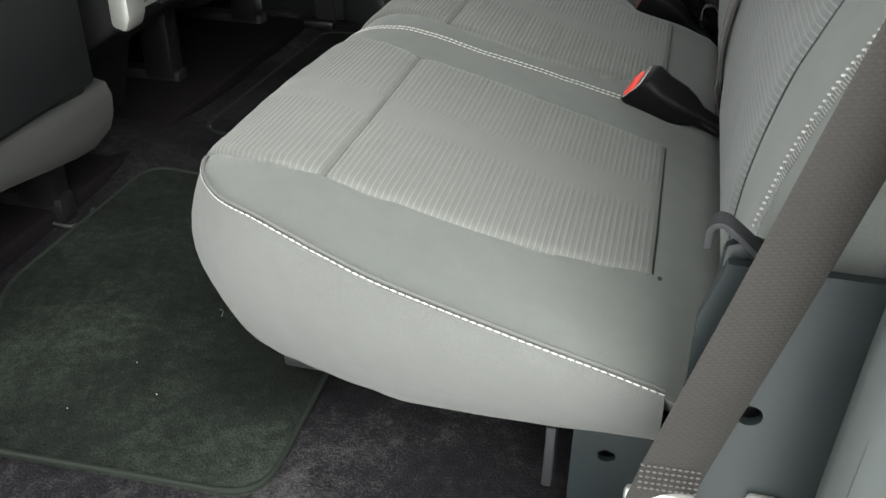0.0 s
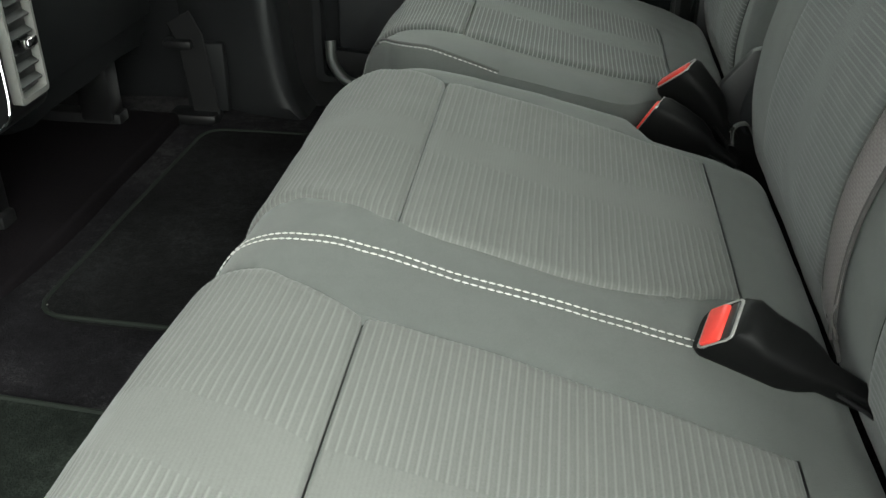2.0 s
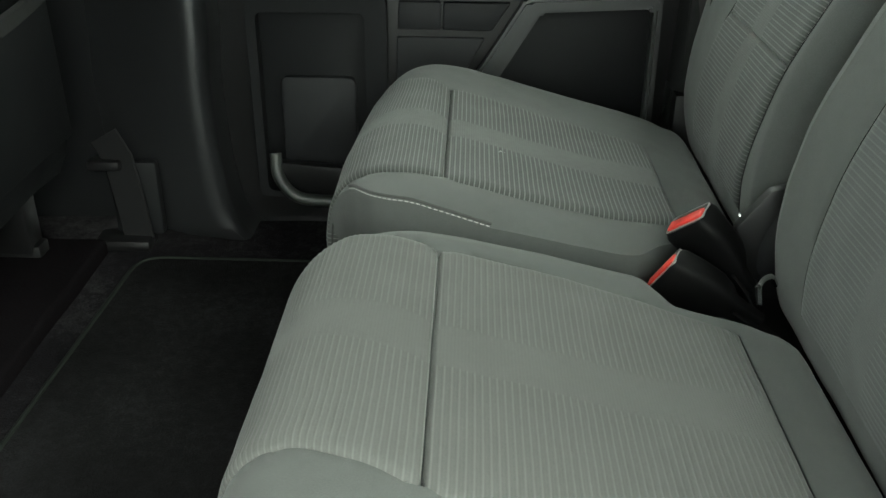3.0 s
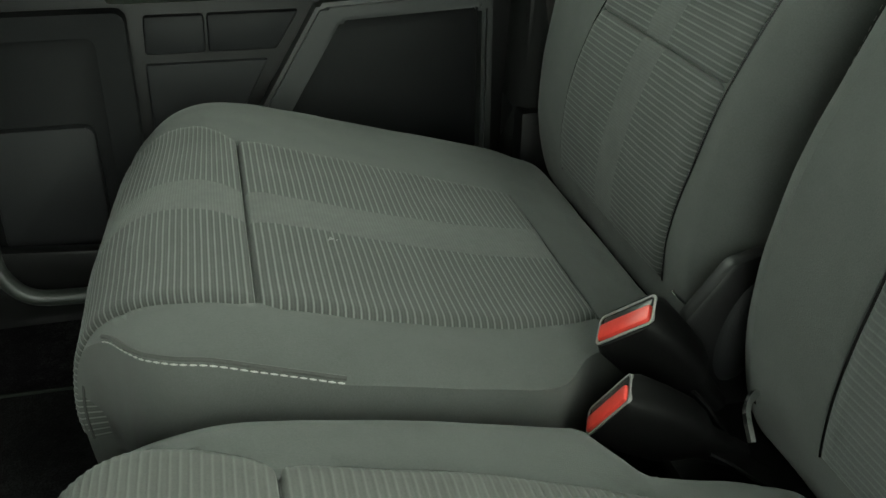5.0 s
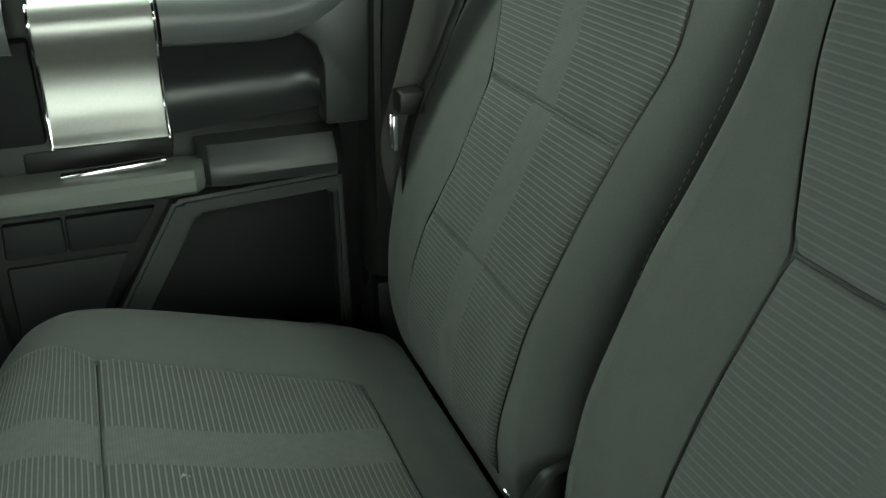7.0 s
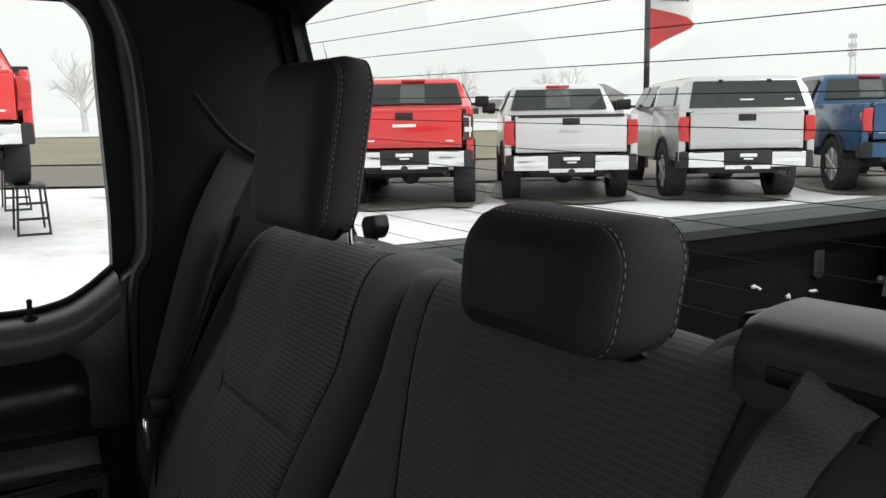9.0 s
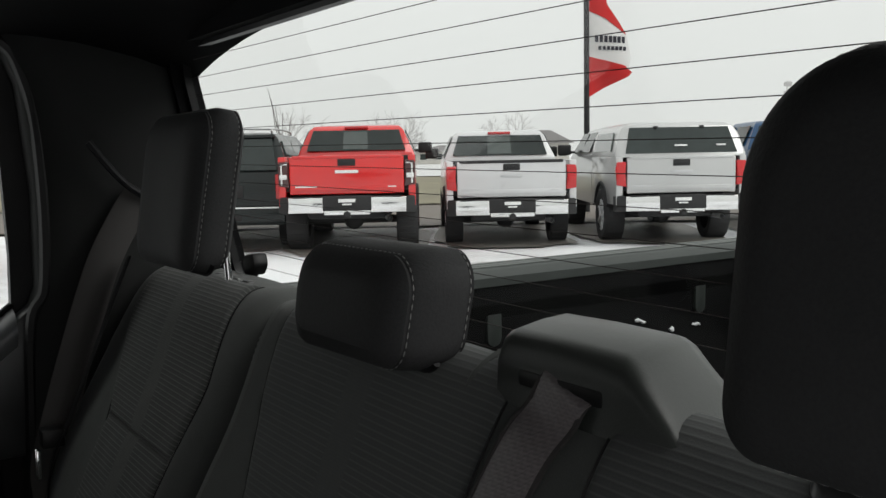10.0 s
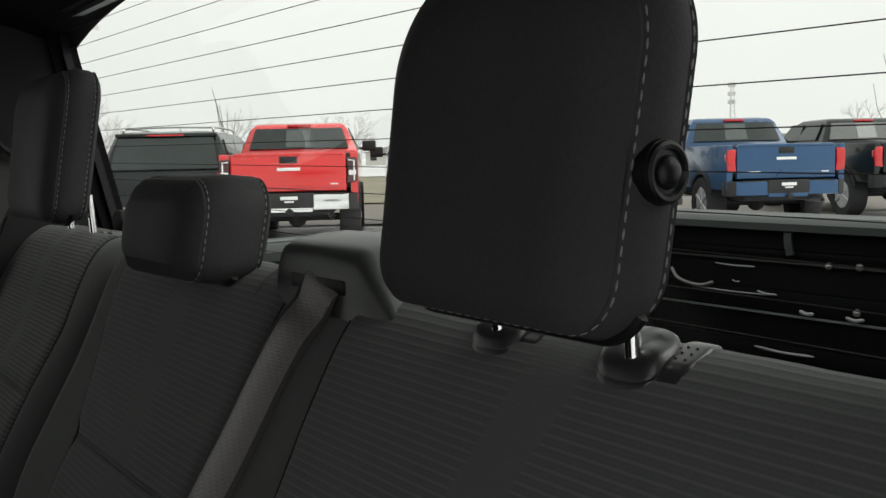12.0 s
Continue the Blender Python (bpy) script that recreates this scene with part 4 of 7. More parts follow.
        for h, gx, gy in ((-0.014, 0.0165, 0.0200), (-0.0075, 0.0165, 0.0200), (-0.0070, 0.0155, 0.0190), (-0.0060, 0.0155, 0.0190), (-0.0055, 0.0163, 0.0198), (-0.001, 0.0150, 0.0185), (0.0018, 0.0125, 0.0160), (0.0025, 0.008, 0.010), (0.0025, 0.0055, 0.0055)):
            rows.append([(px + back + gx * math.copysign(abs(math.cos(a)) ** 0.6, math.cos(a)), py + 0.003 + gy * math.copysign(abs(math.sin(a)) ** 0.6, math.sin(a)), pz + h - 0.004 + back * 1.2 + tilt * (gx * math.cos(a))) for a in (2 * math.pi * k / 28 for k in range(28))])
        vs = sheet(bm, rows, close_v=True)
        bm.faces.new(vs[-1])
        g = part("guide_sleeve", bm, M["guide"], hr, "satin black plastic guide sleeve", 50)
        bm = bmesh.new()
        qx, qz = px + back - 0.002, pz + back * 0.75
        prism(bm, [(qx - 0.011, qz - 0.024), (qx + 0.024, qz - 0.004), (qx + 0.026, qz + 0.001), (qx + 0.016, qz + 0.0025), (qx - 0.002, qz - 0.005), (qx - 0.011, qz - 0.015)], "y", py - 0.031, py - 0.0140, 0.003, 3)
        tab = part("release_tab", bm, M["guide"], hr, "satin release tab with dimples")
        for q in range(6):
            bm = bmesh.new()
            bmesh.ops.create_uvsphere(bm, u_segments=8, v_segments=5, radius=0.0008, matrix=Matrix.Translation((qx + 0.002 + 0.0048 * (q % 3), py - 0.0250 + 0.0055 * (q // 3), qz - 0.0033 + 0.0020 * (q % 3))))
            part("dimple", bm, M["black"], tab)
    return hr


near_head = headrest("black leatherette headrest with pale stitching and a side button", 0.189, 0.054, 0.684, 0.862, 1.497, 1.669, 0.052, 0.008, (0.230, 1.568), ((0.264, 0.728, 1.476), (0.264, 0.828, 1.476)), 0.5)
mid_head = headrest("low black leatherette middle headrest", 0.205, 0.076, 1.155, 1.337, 1.474, 1.558, 0.030, 0.006, None, ())
far_head = headrest("black leatherette headrest beside the far door", 0.208, 0.056, 1.606, 1.822, 1.506, 1.690, 0.034, 0.004, None, ((0.290, 1.683, 1.484), (0.290, 1.786, 1.484)))


# ---- cab shell ----
FLOOR = 0.735
bm = bmesh.new()
nx, ny = 40, 44
rows = []
for i in range(nx + 1):
    x = -1.75 + 2.16 * i / nx
    row = []
    for j in range(ny + 1):
        y = 0.40 + 1.66 * j / ny
        z = FLOOR + 0.006 * noise.noise((x * 7, y * 7, 0.3)) + 0.10 * max(0.0, min(1.0, (x - 0.08) / 0.14)) ** 2
        z += 0.035 * math.exp(-(((y - MID) / 0.13) ** 2)) * max(0.0, min(1.0, (-0.72 - x) / 0.1))
        row.append((x, y, z))
    rows.append(row)
sheet(bm, rows)
# Added slab: the floor is level here; the dark under the seats is its colour.
bm2 = bmesh.new()
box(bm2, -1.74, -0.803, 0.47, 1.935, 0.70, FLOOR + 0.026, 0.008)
whole("floor_front", bm2, M["floor_dark"], "added black slab that holds the shade under the front seats", "floor", "structure", 60)
floor_ob = whole("floor", bm, M["carpet"], "dark worn cab carpet", "floor", "structure", 60)

bm = bmesh.new()
rows = []
for i in range(25):
    x = -1.75 + 2.12 * i / 24
    row = []
    for j in range(31):
        y = 0.37 + 1.715 * j / 30
        u = (y - MID) / 0.86
        zz = 1.875 - 0.085 * u ** 4 - 0.06 * max(0.0, (x - 0.05) / 0.32) ** 2 - 0.05 * max(0.0, (-1.2 - x) / 0.5)
        row.append((x, y, zz))
    rows.append(row)
sheet(bm, rows)
sheet(bm, [[(p[0], p[1], p[2] + 0.03) for p in r] for r in rows])
ceiling = whole("ceiling", bm, M["liner"], "dark felt headliner", "headliner", "structure", 60)

# back wall with the rear window
WX0, WZ0, WX1, WZ1 = 0.418, 1.415, 0.332, 1.792
WIN = rrect(0.470, 1.985, WZ0, 1.803, 0.055, 8)


def glass_x(z):
    return WX0 + (WX1 - WX0) * (z - WZ0) / (WZ1 - WZ0)


def lean_back(co):
    return (co[0] + glass_x(co[2]), co[1], co[2])


bm = bmesh.new()
ringplate(bm, around(WIN, 0.36, 2.095, 1.30, 1.90), WIN, "x", -0.012, 0.03, lean_back)
wall_back = whole("wall_back", bm, M["liner"], "dark trim panel round the rear window", "back panel", "structure")
bm = bmesh.new()
box(bm, 0.402, 0.44, 0.37, 2.085, 0.70, 1.36, 0.004)
whole("wall_back_lower", bm, M["liner"], "dark carpeted panel behind the rear seat", "back panel", "structure")
rear_window = thing("window_rear", "wide rear window with thin heater wires", "window", (0.40, MID, WZ0), kind="structure")
bm = bmesh.new()
inner = [(p[0] + (MID - p[0]) * 0.012, p[1] + (1.60 - p[1]) * 0.03) for p in WIN]
ringplate(bm, [(p[0] + (p[0] - MID) * 0.004, p[1] + (p[1] - 1.60) * 0.02) for p in WIN], inner, "x", 0.004, 0.016, lean_back)
part("rubber_seal", bm, M["black"], rear_window)
bm = bmesh.new()
bm.faces.new([bm.verts.new((glass_x(p[1]) + 0.012, p[0], p[1])) for p in WIN])
pane = part("pane", bm, M["glass"], rear_window)
pane.visible_shadow = False
for k in range(14):
    z = 1.7745 - 0.0257 * k
    bm = bmesh.new()
    half = 0.735 - (0.03 if k == 0 else 0.0)
    tube(bm, [(glass_x(z + 0.012 * v) + 0.0105, MID + v, z + 0.012 * v) for v in (half * (q / 12 - 1) for q in range(25))], 0.00042, 5)
    part("heater_wire", bm, M["wire"], rear_window)

# far side: door, pillars and sill. The near door stands open, out of sight
DY = 2.077
far_door = thing("door_far_rear", "closed dark plastic rear door with armrest and storage pockets", "car door", (-0.25, DY, 0.75), kind="structure")


def door_part(name, poly, y0, y1, mat, label="", bevel=0.004, parent=None):
    bm = bmesh.new()
    prism(bm, poly, "y", y0, y1, bevel, 2)
    return part(name, bm, M[mat], parent or far_door, label)


SILL = [(-0.60, 1.377), (-0.25, 1.379), (-0.05, 1.372), (0.02, 1.378), (0.06, 1.396), (0.098, 1.424)]
SILL_LINE = [(v.x, v.z) for v in smooth_line([(x, 0, z) for x, z in SILL], 8)]
WINF = [(-0.58, 1.377)] + [p for p in SILL_LINE if p[0] > -0.56] + [(0.100, 1.50), (0.094, 1.70)] + arc(0.034, 1.738, 0.060, 0, 90, 6) + [(-0.50, 1.80)] + arc(-0.53, 1.75, 0.05, 90, 180, 4)
bm = bmesh.new()
ringplate(bm, around(WINF, -0.72, 0.16, 1.30, 1.90), WINF, "y", DY - 0.005, DY + 0.016)
part("window_surround", bm, M["black"], far_door)
bm = bmesh.new()
bm.faces.new([bm.verts.new((p[0], DY + 0.010, p[1])) for p in WINF])
pn = part("pane", bm, M["glass"], far_door)
pn.visible_shadow = False
bm = bmesh.new()
tube(bm, [(x, DY - 0.008, z + 0.003) for x, z in SILL_LINE], 0.005, 8)
part("window_seal", bm, M["black"], far_door)
# shoulder of the panel below the window; its pale tone holds the window's reflection
bm = bmesh.new()
SHOULDER = smooth_line([(0.010, 0, 0.0), (-0.014, 0, -0.002), (-0.036, 0, -0.008), (-0.049, 0, -0.022), (-0.051, 0, -0.036), (-0.044, 0, -0.052), (-0.030, 0, -0.062), (0.010, 0, -0.064)], 4)
sheet(bm, [[(x, DY + v.x, z + v.z) for v in SHOULDER] for x, z in SILL_LINE if x > -0.139])
sheet(bm, [[(x, DY + v.x, z + v.z) for v in SHOULDER] for x, z in SILL_LINE if x < -0.262])
part("upper_trim", bm, M["sill_trim"], far_door)
bm = bmesh.new()
box(bm, -0.72, 0.135, DY - 0.004, DY + 0.04, 0.62, 1.33, 0.003)
part("door_skin", bm, M["black"], far_door)
door_part("rear_trim", [(0.046, 1.204), (0.125, 1.204), (0.125, 1.43), (0.094, 1.405), (0.055, 1.378), (0.015, 1.352), (-0.03, 1.335), (-0.06, 1.322), (0.020, 1.318), (0.040, 1.304), (0.048, 1.280)], DY - 0.042, DY, "door_gloss", "", 0.006)
bm = bmesh.new()
rows = []
for k in range(15):
    u = k / 14
    x = -0.136 + 0.200 * u
    fade = min(1.0, (1 - u) / 0.16) ** 0.5
    z0, z1 = 1.214 + 0.016 * u, 1.322 - 0.006 * u
    rows.append([(x, DY - 0.036 + (0.030 * math.sin(math.pi * v ** 0.75) * fade), z0 + (z1 - z0) * v) for v in (j / 10 for j in range(11))])
sheet(bm, rows)
part("recess_panel", bm, M["pillar"], far_door, "scooped dark door recess")
METAL = smooth_line([(0.010, 0, 1.377), (-0.014, 0, 1.375), (-0.038, 0, 1.369), (-0.052, 0, 1.354), (-0.053, 0, 1.336), (-0.044, 0, 1.319), (-0.031, 0, 1.304), (-0.026, 0, 1.28), (-0.029, 0, 1.25), (-0.038, 0, 1.226), (-0.042, 0, 1.212), (0.0, 0, 1.211)], 4)
bm = bmesh.new()
rows = []
for x in (-0.262, -0.230, -0.170, -0.140):
    rows.append([(x, DY + v.x, v.z) for v in METAL])
sheet(bm, rows)
part("metal_panel", bm, M["metal_panel"], far_door, "brushed satin metal trim panel")
for x in (-0.264, -0.138):
    bm = bmesh.new()
    tube(bm, [(x, DY + v.x - 0.001, v.z) for v in METAL[8:-4]], 0.0020, 8)
    part("chrome_edge", bm, M["chrome"], far_door, "thin chrome edge")
door_part("front_shoulder", [(-0.60, 1.215), (-0.27, 1.215), (-0.27, 1.33), (-0.60, 1.33)], DY - 0.03, DY, "black_soft")
door_part("handle_pocket", [(-0.30, 1.168), (-0.135, 1.172), (-0.130, 1.204), (-0.30, 1.200)], DY - 0.006, DY + 0.01, "black")
door_part("inner_handle", [(-0.262, 1.176), (-0.145, 1.182), (-0.145, 1.189), (-0.262, 1.183)], DY - 0.05, DY - 0.034, "chrome", "bright chrome inner handle", 0.002)
bm = bmesh.new()
rows = []
for x, h in ((-0.376, 0.4), (-0.368, 0.9), (-0.354, 1.0), (-0.15, 1.0), (-0.118, 0.96), (-0.106, 0.7), (-0.102, 0.35)):
    k = 0.072 * h
    rows.append([(x, DY, 1.138), (x, DY - k * 0.82, 1.144), (x, DY - k, 1.152), (x, DY - k, 1.169), (x, DY - k * 0.92, 1.176), (x, DY - k * 0.72, 1.178), (x, DY, 1.175)])
sheet(bm, rows)
part("armrest", bm, M["arm"], far_door, "grey-green padded armrest")
bm = bmesh.new()
rows = []
for x, h in ((-0.110, 0.5), (-0.098, 0.9), (-0.08, 1.0), (0.055, 1.0), (0.068, 0.5)):
    k = 0.05 * h
    rows.append([(x, DY, 1.140), (x, DY - k, 1.146), (x, DY - k * 1.1, 1.160), (x, DY - k, 1.174), (x, DY - k * 0.7, 1.194), (x, DY, 1.199)])
sheet(bm, rows)
part("rear_armrest", bm, M["door_gloss"], far_door)
# framed lower panel at the back
fr_o = [(-0.280, 0.90), (-0.143, 1.128), (0.066, 1.139), (0.070, 0.90)]
fr_i = [(-0.232, 0.915), (-0.117, 1.107), (0.053, 1.116), (0.055, 0.915)]
bm = bmesh.new()
ringplate(bm, fr_o, fr_i, "y", DY - 0.032, DY)
bmesh.ops.bevel(bm, geom=bm.edges[:], offset=0.005, segments=2, affect="EDGES")
part("panel_frame", bm, M["door_gloss"], far_door)
door_part("speaker_panel", [(-0.237, 0.91), (-0.118, 1.11), (0.055, 1.118), (0.058, 0.91)], DY - 0.006, DY + 0.006, "black_soft")
door_part("switch_panel", [(-0.340, 1.074), (-0.2725, 1.074), (-0.2715, 1.118), (-0.338, 1.118)], DY - 0.014, DY, "trim")
door_part("switch_panel", [(-0.2695, 1.074), (-0.192, 1.074), (-0.164, 1.118), (-0.2685, 1.118)], DY - 0.014, DY, "trim")
door_part("pull_panel", [(-0.342, 0.90), (-0.292, 0.90), (-0.202, 1.062), (-0.342, 1.062)], DY - 0.011, DY, "trim")
fr_o, fr_i = rrect(-0.575, -0.356, 0.79, 1.128, 0.012, 3), rrect(-0.560, -0.390, 0.80, 1.102, 0.012, 3)
bm = bmesh.new()
ringplate(bm, fr_o, fr_i, "y", DY - 0.030, DY)
part("pocket_frame", bm, M["black_soft"], far_door)
door_part("pocket_back", rrect(-0.562, -0.373, 0.80, 1.102, 0.01, 3), DY - 0.006, DY + 0.006, "black_soft")
door_part("pocket_lid", rrect(-0.529, -0.408, 0.842, 0.996, 0.012, 4), DY - 0.020, DY - 0.004, "trim", "", 0.003)
bm = bmesh.new()
tube(bm, smooth_line([(-0.541, DY - 0.045, 0.874), (-0.536, DY - 0.055, 0.838), (-0.512, DY - 0.058, 0.806), (-0.470, DY - 0.058, 0.797), (-0.36, DY - 0.056, 0.797)], 6), 0.010, 10)
part("bin_lip", bm, M["housing"], far_door, "curved grey bin lip")
door_part("bin_front", [(-0.542, 0.86), (-0.53, 0.82), (-0.49, 0.795), (-0.33, 0.795), (-0.33, 0.90), (-0.40, 0.85)], DY - 0.050, DY - 0.03, "black")
bm = bmesh.new()
rod(bm, (-0.016, DY - 0.022, 1.352), (-0.016, DY - 0.024, 1.392), 0.0048, 0.0034, 10)
rod(bm, (-0.016, DY - 0.022, 1.366), (-0.016, DY - 0.022, 1.373), 0.012, 0.008, 14)
bmesh.ops.create_uvsphere(bm, u_segments=10, v_segments=6, radius=0.0042, matrix=Matrix.Translation((-0.016, DY - 0.024, 1.392)))
part("lock_pin", bm, M["black"], far_door, "black lock pin")

# far body: sill, pillars
bm = bmesh.new()
edge = [(v.x, v.z) for v in smooth_line([(-0.635, 0, 1.88), (-0.630, 0, 1.16), (-0.636, 0, 0.98), (-0.622, 0, 0.80), (-0.585, 0, 0.735), (-0.53, 0, 0.712), (-0.40, 0, 0.705)], 8)]
rows = [[(x - 0.19, 2.04, z if z > 0.74 else 0.73), (x - 0.10, 2.000, max(z, 0.722)), (x - 0.03, 1.985, z), (x - 0.008, 1.984, z + 0.002), (x + 0.004, 1.992, z - 0.002), (x + 0.008, 2.010, z - 0.004), (x + 0.008, 2.09, z - 0.004)] for x, z in edge]
sheet(bm, rows)
pillar_b = whole("pillar_middle", bm, M["pillar"], "dark plastic middle pillar trim that sweeps into the sill", "pillar", "structure", 50)
bm = bmesh.new()
box(bm, -0.60, 0.16, 2.0, 2.10, 0.66, 0.722, 0.008)
whole("sill_far", bm, M["black_soft"], "black plastic door sill", "sill", "structure")
bm = bmesh.new()
rows = []
for z, x0 in ((0.80, 0.085), (1.0, 0.090), (1.2, 0.098), (1.40, 0.108), (1.45, 0.128), (1.60, 0.130), (1.75, 0.118), (1.82, 0.09)):
    rows.append([(x0 + 0.002, 2.09, z), (x0, 2.02, z), (x0 + 0.012, 2.006, z), (x0 + 0.05, 2.000, z), (x0 + 0.14, 1.995, z), (0.35 - 0.10 * max(0, z - 1.4), 1.996, z), (0.43 - 0.2 * max(0, z - 1.4), 1.994, z)])
sheet(bm, rows)
pillar_c = whole("pillar_rear_far", bm, M["pillar_soft"], "dark rear pillar trim", "pillar", "structure", 50)
bm = bmesh.new()
tube(bm, smooth_line([(0.106, 2.018, 0.86), (0.108, 2.018, 1.20), (0.116, 2.016, 1.40), (0.138, 2.014, 1.46), (0.142, 2.014, 1.62), (0.128, 2.016, 1.75), (0.08, 2.02, 1.815), (-0.1, 2.03, 1.835)], 8), 0.010, 8)
whole("door_seal_far", bm, M["black"], "black rubber door seal", "door seal", "structure")
bm = bmesh.new()
box(bm, 0.09, 0.42, 1.99, 2.09, 0.70, 1.0, 0.004)
whole("wall_far_lower", bm, M["black"], "black lower body panel", "body panel", "structure")
# far front door, plain and unseen, raised over its window to block light
bm = bmesh.new()
box(bm, -1.76, -0.80, 2.06, 2.11, 0.70, 1.60, 0.01)
whole("wall_far_front", bm, M["black_soft"], "plain unseen front door panel, raised over its window to block light", "door panel", "structure")
# Unseen front wall, raised past the dashboard to keep light off the seat backs.
bm = bmesh.new()
box(bm, -1.78, -1.70, 0.37, 2.09, 0.70, 1.62, 0.02)
whole("wall_front", bm, M["black_soft"], "plain unseen front wall, raised over the windscreen to block light", "bulkhead", "structure")
# near side
# Unseen near front door, closed over its window as a light block.
bm = bmesh.new()
box(bm, -1.76, -0.78, 0.34, 0.39, 0.70, 1.62, 0.01)
whole("wall_near_front", bm, M["black_soft"], "plain unseen front door panel, raised over its window to block light", "door panel", "structure")
bm = bmesh.new()
box(bm, -0.78, -0.64, 0.36, 0.45, 0.66, 1.86, 0.02)
whole("pillar_middle_near", bm, M["trim"], "dark middle pillar trim", "pillar", "structure")
bm = bmesh.new()
box(bm, -0.70, 0.14, 0.34, 0.455, 0.60, 0.715, 0.012)
whole("sill_near", bm, M["black_soft"], "black plastic door sill", "sill", "structure")
bm = bmesh.new()
rows = []
for z, x0 in ((0.68, 0.125), (0.85, 0.128), (1.0, 0.132), (1.1, 0.136), (1.2, 0.142), (1.40, 0.152), (1.60, 0.150), (1.75, 0.13), (1.86, 0.08)):
    rows.append([(x0 + 0.05, 0.36, z), (x0 + 0.016, 0.385, z), (x0 + 0.004, 0.400, z), (x0 + 0.006, 0.422, z), (x0 + 0.022, 0.436, z), (x0 + 0.10, 0.450, z), (0.43 - 0.2 * max(0, z - 1.4), 0.50, z)])
sheet(bm, rows)
jamb = whole("pillar_rear_near", bm, M["jamb"], "grey painted door jamb of the rear pillar", "pillar", "structure", 50)
bm = bmesh.new()
tube(bm, smooth_line([(0.146, 0.396, 0.68), (0.150, 0.396, 1.0), (0.160, 0.397, 1.2), (0.172, 0.397, 1.45), (0.165, 0.397, 1.65), (0.12, 0.397, 1.80)], 8), 0.0085, 8)
whole("door_seal_near", bm, M["trim"], "grey rubber door seal", "door seal", "structure")
body_panel = thing("body_panel", "dark blue-grey painted steel panel with round holes", "body panel", (0.13, 0.50, 0.70), kind="structure")
bm = bmesh.new()
hole = [(0.098 + 0.0085 * math.cos(t), 1.002 + 0.0080 * math.sin(t)) for t in (2 * math.pi * k / 24 for k in range(24))]
ringplate(bm, around(hole, 0.055, 0.40, 0.70, 1.112), hole, "y", 0.468, 0.476)
part("sheet", bm, M["bluegrey"], body_panel)
bm = bmesh.new()
box(bm, 0.07, 0.40, 0.484, 0.487, 0.70, 1.08)
part("inner_sheet", bm, M["black"], body_panel)
bm = bmesh.new()
for dx, dz, w in ((0.118, 0.930, 0.022), (0.118, 0.862, 0.012)):
    box(bm, dx - w / 2, dx + w / 2, 0.460, 0.469, dz - 0.008, dz + 0.008, 0.004)
part("clip", bm, M["silver"], body_panel, "pale metal clips")

# seat frame under the wide cushion
frame_side = thing("steel_support", "blue-grey painted steel support under the bench, standing on the carpet", "bench support", (0.0, 0.62, FLOOR))
bm = bmesh.new()
keyhole = [(0.010 + 0.0075 * math.cos(t) * (1.3 if math.cos(t) > 0 else 0.8), 0.846 + 0.0065 * math.sin(t)) for t in (2 * math.pi * k / 16 for k in range(16))]
ringplate(bm, around(keyhole, -0.018, 0.075, 0.715, 0.872), keyhole, "y", 0.577, 0.583)
part("side_plate", bm, M["bluegrey"], frame_side)
bm = bmesh.new()
box(bm, -0.012, 0.07, 0.592, 0.596, 0.72, 0.868)
part("inner_plate", bm, M["black"], frame_side)
bm = bmesh.new()
box(bm, -0.041, -0.032, 0.574, 0.60, 0.800, 0.868, 0.002)
part("flange", bm, M["trim"], frame_side)
for y in (0.66, 1.30, 1.60, 1.90):
    bm = bmesh.new()
    box(bm, -0.02, 0.05, y - 0.02, y + 0.02, 0.725, 0.870, 0.004)
    part("leg", bm, M["black"], frame_side)
bm = bmesh.new()
box(bm, -0.30, 0.10, 0.62, 1.90, 0.846, 0.862, 0.004)
part("pan", bm, M["black"], frame_side)

# ---- floor mats ----
def mat_thing(label, poly, z, pile="mat"):
    mt = thing("floor_mat", label, "floor mat", (sum(p[0] for p in poly) / len(poly), sum(p[1] for p in poly) / len(poly), z), "rear floor mats")
    bm = bmesh.new()
    prism(bm, poly, "z", z, z + 0.008, 0.0)
    part("carpet_top", bm, M[pile], mt)
    bm = bmesh.new()
    tube(bm, [(x, y, z + 0.008) for x, y in poly] + [(*poly[0], z + 0.008)], 0.0032, 8)
    part("bound_edge", bm, M["mat_edge"], mt, "stitched mat binding")
    return mt


def corners(pts, r):
    """A polygon with its corners rounded."""
    out = []
    n = len(pts)
    for i in range(n):
        p, a, b = Vector(pts[i]), Vector(pts[i - 1]), Vector(pts[(i + 1) % n])
        da, db = (a - p).normalized(), (b - p).normalized()
        for k in range(6):
            t = k / 5
            q = (p + da * r) * (1 - t) ** 2 + 2 * t * (1 - t) * p + (p + db * r) * t ** 2
            out.append((q.x, q.y))
    return out


mat_thing("dark green-black pile floor mat with bound edge", corners([(-0.300, 0.545), (-0.315, 1.13), (-0.765, 1.165), (-0.765, 0.80), (-0.62, 0.535)], 0.045), FLOOR + 0.003)
mat_thing("floor mat on the far side, its pile darkened for the shade there", corners([(-0.32, 1.30), (-0.32, 1.90), (-0.74, 1.90), (-0.755, 1.315)], 0.045), FLOOR + 0.003, "mat_far")
bm = bmesh.new()
